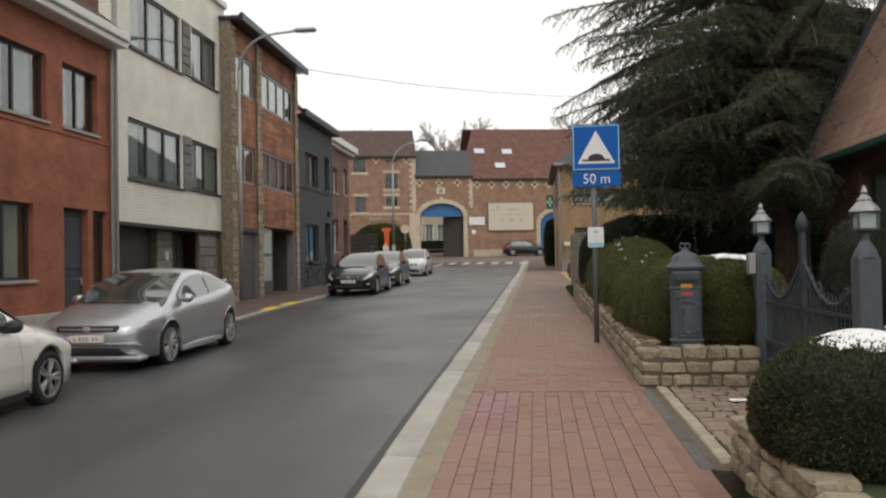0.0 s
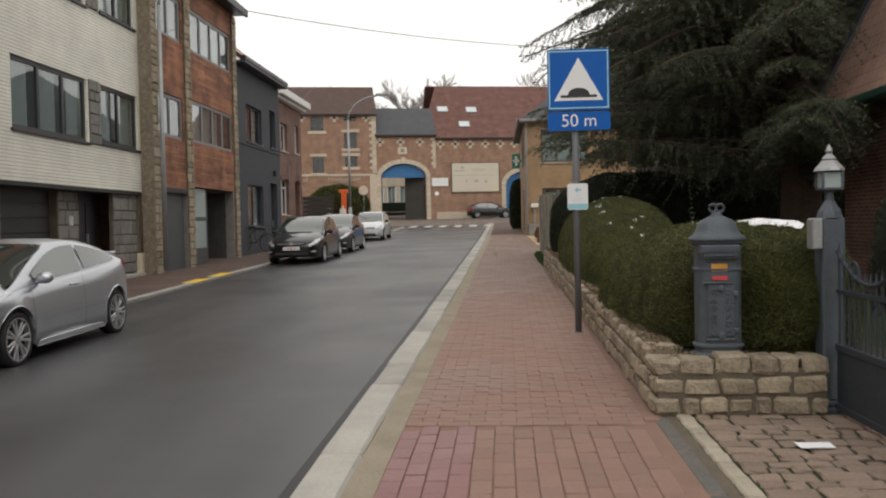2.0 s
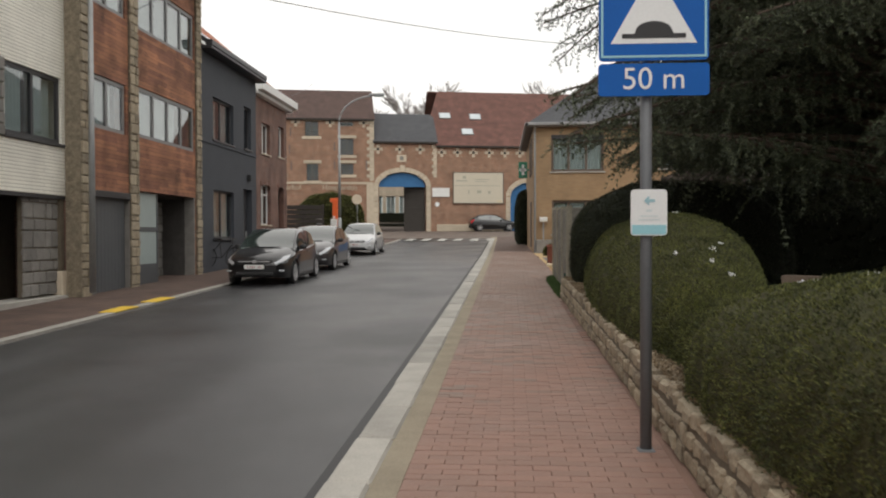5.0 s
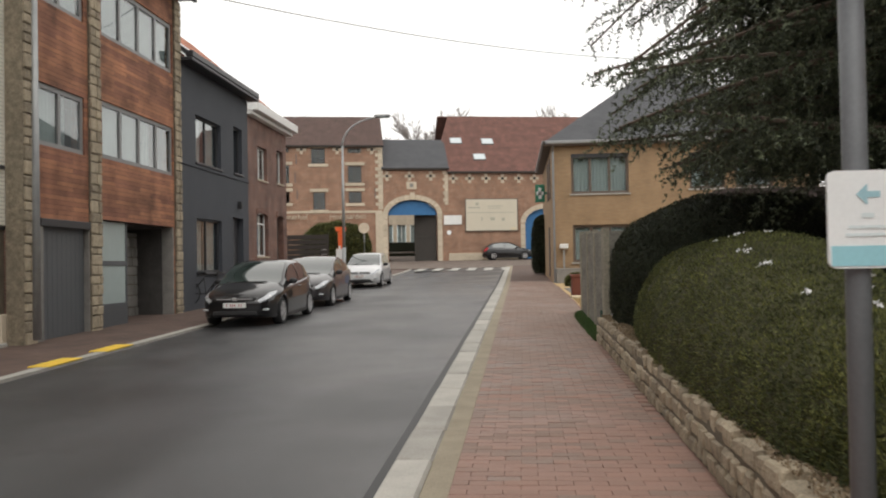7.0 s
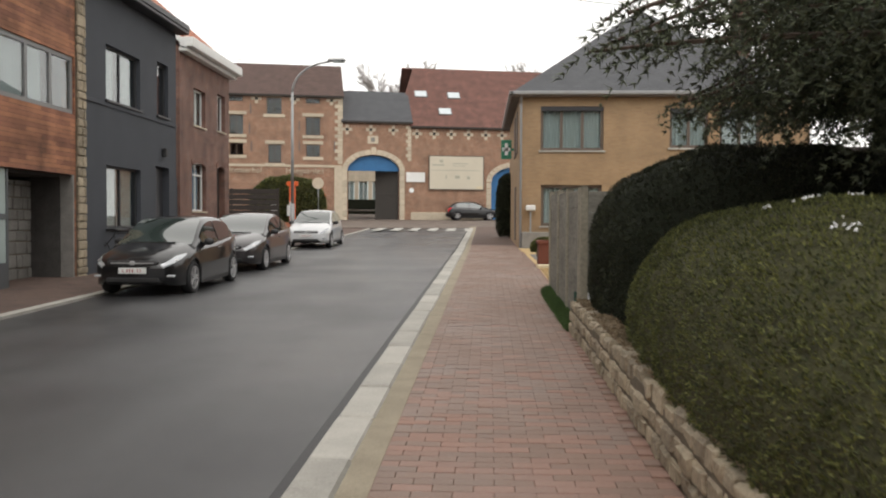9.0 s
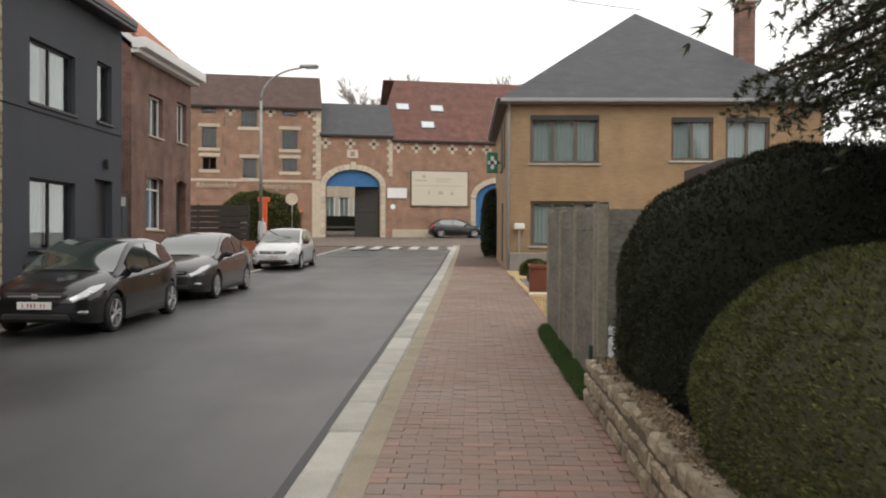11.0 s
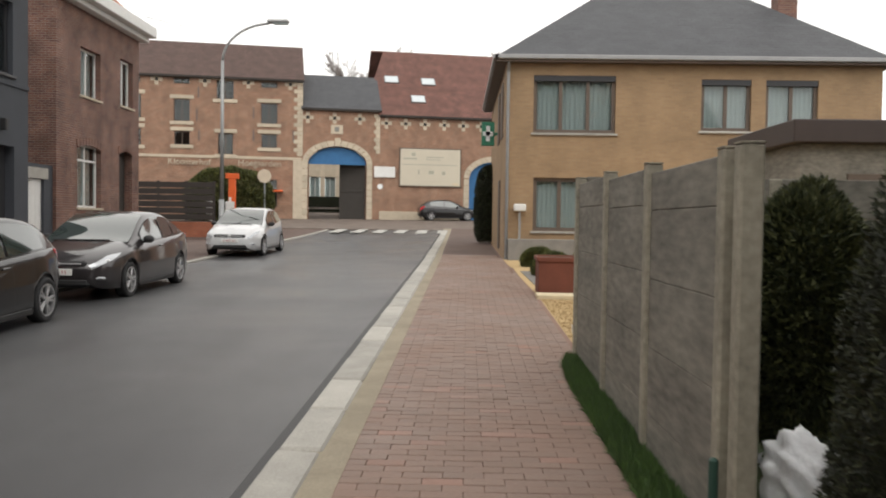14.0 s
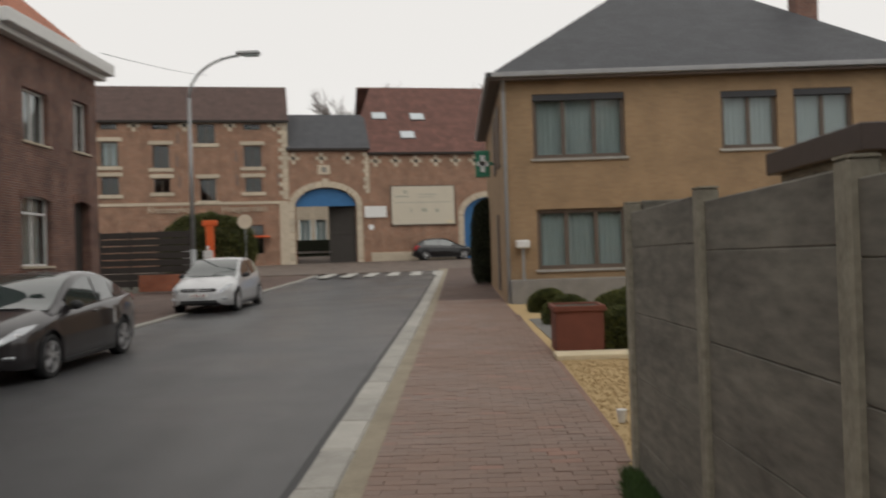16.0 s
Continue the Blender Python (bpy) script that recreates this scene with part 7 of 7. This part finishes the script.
hump = [(-0.215, -0.215), (0.215, -0.215), (0.215, -0.185), (0.13, -0.185)] + [(0.12 * math.cos(t) * 1.05, -0.185 + 0.085 * math.sin(t) ** 0.8) for t in np.linspace(0.15, math.pi - 0.15, 11)] + [(-0.13, -0.185), (-0.215, -0.185)]
put("hump", mesh_of("hump", [(x, -0.008, z) for x, z in hump] + [(x, -0.005, z) for x, z in hump], [tuple(range(len(hump))), tuple(range(2 * len(hump) - 1, len(hump) - 1, -1))], M_SIGNBLACK), plate)
sub = part("distance_plate", rounded_plate(0.745, 0.22, 0.02, 0.025), M_BLUE, sg, "blue distance plate reading 50 m", pose(sx, -0.075, 2.755 - SZ))
lettering("lettering", "50 m", 0.21, M_SIGNWHITE, sub, pose(0, -0.004, 0.0, 90, 0, 0), 0.002)
M_PALEPRINT = shader("worn_teal_print", (0.32, 0.52, 0.58), 0.5, 0.08, 9, 0.0)
M_FADEDTEAL = shader("faded_pale_print", (0.64, 0.71, 0.72), 0.5, 0.05, 9, 0.0)
tag = part("route_plate", rounded_plate(0.245, 0.315, 0.015, 0.025), M_SIGNWHITE, sg, "small white walking route plate", pose(0.985 - PX, -0.065, 1.852 - SZ))
part("band", boxes((-0.115, 0.115, -0.003, -0.001, -0.15, -0.085)), M_TEAL, tag)
put("arrow", mesh_of("arrow", [(-0.035, -0.003, 0.08), (0.0, -0.003, 0.115), (0.0, -0.003, 0.09), (0.04, -0.003, 0.09), (0.04, -0.003, 0.07), (0.0, -0.003, 0.07), (0.0, -0.003, 0.045)], [tuple(range(7))[::-1]], M_PALEPRINT), tag)
part("print", boxes((-0.06, 0.06, -0.003, -0.001, -0.03, -0.02), (-0.07, 0.07, -0.003, -0.001, -0.055, -0.045), (-0.02, 0.02, -0.003, -0.001, 0.005, 0.02)), M_FADEDTEAL, tag)
for z in (3.3, 1.85):
    part("bracket", boxes((-0.06, 0.06, -0.05, 0.045, z - SZ, z + 0.03 - SZ), bevel=0.004), M_GALV, sg)

# ---- concrete fence ----
fence = thing("concrete_fence", pose(0, 0, 0), "weathered grey concrete panel fence", "fence", kind="structure")
FX, POSTS = 1.35, (24.88, 26.42, 27.94, 29.6)


def fence_post(x, y, top):
    z = ground_z(y) - 0.1
    part("post", boxes((x - 0.05, x + 0.05, y - 0.05, y + 0.05, z, top), (x - 0.053, x + 0.053, y - 0.053, y + 0.053, top - 0.002, top + 0.01), bevel=0.01), M_POSTCON, fence)


fence_post(FX, POSTS[0] - 0.24, ground_z(POSTS[0]) + 1.8)
for y in POSTS:
    fence_post(FX, y, ground_z(y) + 1.8)
for y0, y1 in zip(POSTS, POSTS[1:]):
    z = ground_z((y0 + y1) / 2) - 0.12
    for k, h in enumerate((0.4, 0.41, 0.42, 0.42, 0.23)):
        bm = boxes((FX - 0.02, FX + 0.02, y0 + 0.045, y1 - 0.045, z + 0.001, z + h - 0.001), bevel=0.005)
        part("panel", bm, M_CONCRETE, fence)
        z += h
for k in range(5):
    part("post", boxes((FX + 1.9 * k + 1.84, FX + 1.9 * k + 1.96, 29.55, 29.65, 0.4, 2.42), bevel=0.012), M_POSTCON, fence)
    for j in range(5):
        part("panel", boxes((FX + 1.9 * k + 0.06, FX + 1.9 * k + 1.84, 29.58, 29.62, 0.5 + 0.385 * j, 0.88 + 0.385 * j), bevel=0.006), M_CONCRETE, fence)
part("socket", boxes((FX - 0.11, FX - 0.07, 24.72, 24.76, 0.72, 0.95), bevel=0.012), M_GREENGUTTER, fence, "dark green plastic end piece")
grass_z = lambda y: ground_z(y)
gs = strip("grass_strip", span(24.45, 29.6, 0.5), lambda y: garden_x(y) - 0.03, lambda y: FX, 0.02, M_LAWN, 0.2, "narrow strip of grass along the fence", category="grass")
n = 9000
gy = nrs.uniform(24.45, 29.65, n)
gx = np.array([garden_x(v) for v in gy]) - 0.05 + nrs.uniform(0, 1, n) ** 0.8 * 0.22
gc = np.stack([gx, gy, np.array([ground_z(v) for v in gy]) + 0.015], 1)
leaf_object("blades", blades(gc, np.tile((0, 0, 1.0), (n, 1)), 0.075, 0.008, 0.5, 3), M_GRASS, gs)
snow = thing("snow_patch", pose(2.6, 27.6, ground_z(27.5)), "thin melting snow on the garden lawn", "snow", kind="stuff")
n = 9000
sc = np.concatenate([nrs.normal(0, 1, (220, 2)) * rng.uniform(0.06, 0.16) + (rng.uniform(-0.95, 1.6), rng.uniform(-2.3, 2.4)) for k in range(42)])
sc = np.stack([sc[:, 0], sc[:, 1], np.array([ground_z(v + 27.6) - ground_z(27.5) for v in sc[:, 1]]) - 0.004], 1)
leaf_object("flecks", blades(sc, np.tile((0.3, 0.2, 0.12), (len(sc), 1)), 0.07, 0.06, 0.8, 3), M_SNOW, snow)

heap = thing("snow_heap", pose(1.74, 25.05, ground_z(25.05) + 0.1), "heap of melting snow over a small plant", "snow")
bm = bmesh.new()
bmesh.ops.create_icosphere(bm, subdivisions=4, radius=1)
for v in bm.verts:
    q = v.co.copy()
    bulge = 1 + 0.14 * math.sin(5 * q.x + 3 * q.z) * math.sin(6 * q.y + 2) + 0.08 * math.sin(13 * q.z + 9 * q.x) + 0.05 * math.sin(23 * q.y + 17 * q.x)
    v.co = Vector((q.x * 0.15 * bulge, q.y * 0.2 * bulge, max(0.0, 0.16 + q.z * 0.24 * bulge)))
part("snow", bm, M_SNOW, heap, smooth=True)

# ---- front garden of the buff house ----
gravel = strip("gravel_bed", span(29.7, 45.3, 1), lambda y: garden_x(y) + 0.02, lambda y: 9, -0.01, M_GRAVEL, 0.2, "golden gravel front garden", category="gravel")
n = 7000
py = nrs.uniform(29.8, 36, n)
pc = np.stack([np.array([garden_x(v) for v in py]) + 0.03 + nrs.uniform(0, 1.4, n), py, np.array([ground_z(v) for v in py]) - 0.008], 1)
leaf_object("pebbles", blades(pc, np.tile((0, 0, 0.3), (n, 1)), 0.018, 0.02, 0.9, 2), M_GRAVEL, gravel)
ds = thing("stone_slab", follow(35.35, 1.9, 0.0), "cream stone edging slab", "slab")
part("slab", boxes((-0.45, 0.75, -0.22, 0.22, -0.05, 0.06), bevel=0.012), M_CREAM, ds)
pl = thing("planter", follow(36.15, 1.86, 0.0), "rust-red square planter with evergreen", "planter")
part("box", boxes((-0.33, 0.33, -0.32, 0.32, 0.0, 0.6), (-0.36, 0.36, -0.35, -0.3, 0.56, 0.64), (-0.36, 0.36, 0.3, 0.35, 0.56, 0.64), (-0.36, -0.31, -0.3, 0.3, 0.56, 0.64), (0.31, 0.36, -0.3, 0.3, 0.56, 0.64), bevel=0.01), M_CORTEN, pl)
part("soil", boxes((-0.3, 0.3, -0.29, 0.29, 0.58, 0.615)), M_EARTH, pl)
cup = thing("white_cup", follow(31.3, 1.55, 0.0), "small white plastic cup on the gravel", "litter")
lathe(bm := bmesh.new(), [(0.03, 0), (0.045, 0.11)], 12)
part("cup", bm, M_WHITEWOOD, cup)
path = strip("blue_path", span(37.2, 41, 1), lambda y: garden_x(y) + 0.15, lambda y: garden_x(y) + 0.75, 0.004, M_GREYSTONE, 0.1, "grey flagged garden path", category="path")

# ---- street lamp, far clutter ----
lamp = thing("street_lamp", pose(-8.45, 52.3, ground_z(52.3) - 0.05), "grey street lamp with curved arm", "street lamp")
bm = bmesh.new()
tube(bm, (0, 0, 0), (0, 0, 1.6), 0.1, 0.1, 12)
tube(bm, (0, 0, 1.6), (0, 0, 6.6), 0.075, 0.055, 12)
part("pole", bm, M_GALV, lamp, smooth=True)
bm = bmesh.new()
swept(bm, [(0, 0, 6.6)] + [(1.8 - 1.8 * math.cos(t), 0, 6.6 + 1.35 * math.sin(t)) for t in np.linspace(0.15, 1.5, 10)], 0.045, 8)
part("arm", bm, M_GALV, lamp, smooth=True)
hd = part("head", boxes((1.6, 2.4, -0.13, 0.13, 7.95, 8.09), bevel=0.05), M_GALV, lamp)
part("lens", boxes((1.85, 2.35, -0.1, 0.1, 7.91, 7.96), bevel=0.02), M_FROST, hd)
near_lamp = thing("lamp_post", pose(-9.05, 25.9, ground_z(26) - 0.05), "slim grey lamp post before the timber house", "street lamp")
tube(bm := bmesh.new(), (0, 0, 0), (0, 0, 7.2), 0.075, 0.05, 12)
part("pole", bm, M_GALV, near_lamp, smooth=True)
bm = bmesh.new()
swept(bm, [(0, 0, 7.2)] + [(1.3 - 1.3 * math.cos(t), 0, 7.2 + 1.1 * math.sin(t)) for t in np.linspace(0.15, 1.5, 8)] + [(1.9, 0, 8.36)], 0.04, 8)
part("arm", bm, M_GALV, near_lamp, smooth=True)
part("head", boxes((1.8, 2.5, -0.12, 0.12, 8.3, 8.43), bevel=0.05), M_GALV, near_lamp)
sf = thing("slatted_fence", pose(-14.8, 60, 1.25), "dark stained slatted timber fence", "fence")
for k in range(8):
    part("board", boxes((0, 3.9, 0, 0.04, 0.1 + 0.29 * k, 0.36 + 0.29 * k), bevel=0.006), M_DARKWOOD, sf)
for k in range(4):
    part("post", boxes((1.27 * k, 1.27 * k + 0.1, 0.04, 0.14, 0, 2.45), bevel=0.006), M_DARKWOOD, sf)
rw = thing("brick_bed_wall", pose(-12.2, 57.5, 1.2), "low red brick bed wall", "wall")
part("wall", boxes((0, 3.4, 0, 0.3, 0, 0.65), bevel=0.01), M_REDBRICK, rw)
op = thing("orange_post", pose(-10.35, 61, 1.3), "tall orange painted post", "post")
part("post", boxes((-0.16, 0.16, -0.1, 0.1, 0, 2.7), (-0.3, 0.3, -0.12, 0.12, 2.55, 2.8), bevel=0.02), M_ORANGE, op)
rs = thing("round_sign", pose(-9.3, 63, 1.4), "round pale traffic sign seen from behind", "traffic sign")
tube(bm := bmesh.new(), (0, 0, 0), (0, 0, 2.9), 0.04, n=10)
part("pole", bm, M_GALV, rs)
lathe(bm := bmesh.new(), [(0.33, 0), (0.33, 0.03)], 24)
part("disc", bm, M_LIMESTONE, rs, "", pose(0, -0.05, 2.7, 90, 0, 0))
for k in range(2):
    mp = thing("menu_stand", pose(-11.3 + 0.9 * k, 60.8, 1.3), "slim white menu stand", "stand", "menu stands")
    part("stand", boxes((-0.05, 0.05, -0.05, 0.05, 0, 1.7), (-0.2, 0.2, -0.06, 0.06, 0.9, 1.5), bevel=0.01), M_WHITEWOOD, mp)
cable = thing("overhead_cable", pose(0, 0, 0), "thin black cable across the street", "cable")
bm = bmesh.new()
a, b = Vector((-9.0, 33.5, 9.4)), Vector((6.85, 50.5, 10.95))
swept(bm, [a.lerp(b, t) - Vector((0, 0, 1.6 * t * (1 - t))) for t in np.linspace(0, 1, 25)], 0.014, 5)
part("cable", bm, M_TRIM, cable)
a, b = Vector((-10.5, 50.2, 8.75)), FARM @ Vector((-8.0, -0.2, 15.1))
cable = thing("overhead_cable", pose(0, 0, 0), "thin dark cable between house and farm", "cable")
swept(bm := bmesh.new(), [a.lerp(b, t) - Vector((0, 0, 0.4 * t * (1 - t))) for t in np.linspace(0, 1, 21)], 0.01, 5)
part("cable", bm, M_TRIM, cable)
bike = thing("bicycle", pose(-8.6, 34.6, ground_z(34.6) - 0.03, 0, 8, 70), "dark bicycle leaning at the house front", "bicycle")
for y in (0, 1.05):
    bm = bmesh.new()
    swept(bm, [(0, y + 0.33 * math.cos(t), 0.34 + 0.33 * math.sin(t)) for t in np.linspace(0, 2 * math.pi, 25)], 0.016, 6)
    part("wheel", bm, M_TYRE, bike)
bm = bmesh.new()
for p, q in (((0, 0, 0.34), (0, 0.15, 0.95)), ((0, 0.12, 0.85), (0, 0.62, 0.85)), ((0, 0.62, 0.85), (0, 0.5, 0.34)), ((0, 0.5, 0.34), (0, 0.14, 0.75)), ((0, 0.5, 0.34), (0, 1.05, 0.34)), ((0, 0.62, 0.8), (0, 1.05, 0.34)), ((-0.28, 0.15, 0.98), (0.28, 0.15, 0.98))):
    tube(bm, p, q, 0.016, n=6)
part("frame", bm, M_TRIM, bike)
part("saddle", boxes((-0.06, 0.06, 0.55, 0.8, 0.92, 0.97), bevel=0.02), M_TRIM, bike)

# ---- unseen plain buildings, added to close the street behind and block sky reflections ----
terrace = thing("unseen_terrace", street_pose(X_FRONT, -22, -1.5), "unseen plain brick terrace added further down the street", "house")
part("wall", boxes((0, 30.9, 0, 8, -0.5, 7.5)), M_REDBRICK, terrace)
roof_plane(terrace, (0, -0.3, 7.5), (1, 0, 0), (0, 1, 0.7), [(0, 0), (30.9, 0), (30.9, 5.2), (0, 5.2)], M_ROOFTILE)
end = thing("unseen_end_house", pose(-16, -60, -2.2), "unseen plain brick houses added to close the street behind", "house")
part("wall", boxes((0, 40, -8, 0, 0, 8)), M_BROWNBRICK, end)
roof_plane(end, (40, 0.3, 8), (-1, 0, 0), (0, -1, 0.8), [(0, 0), (40, 0), (40, 5.5), (0, 5.5)], M_ROOFTILE)
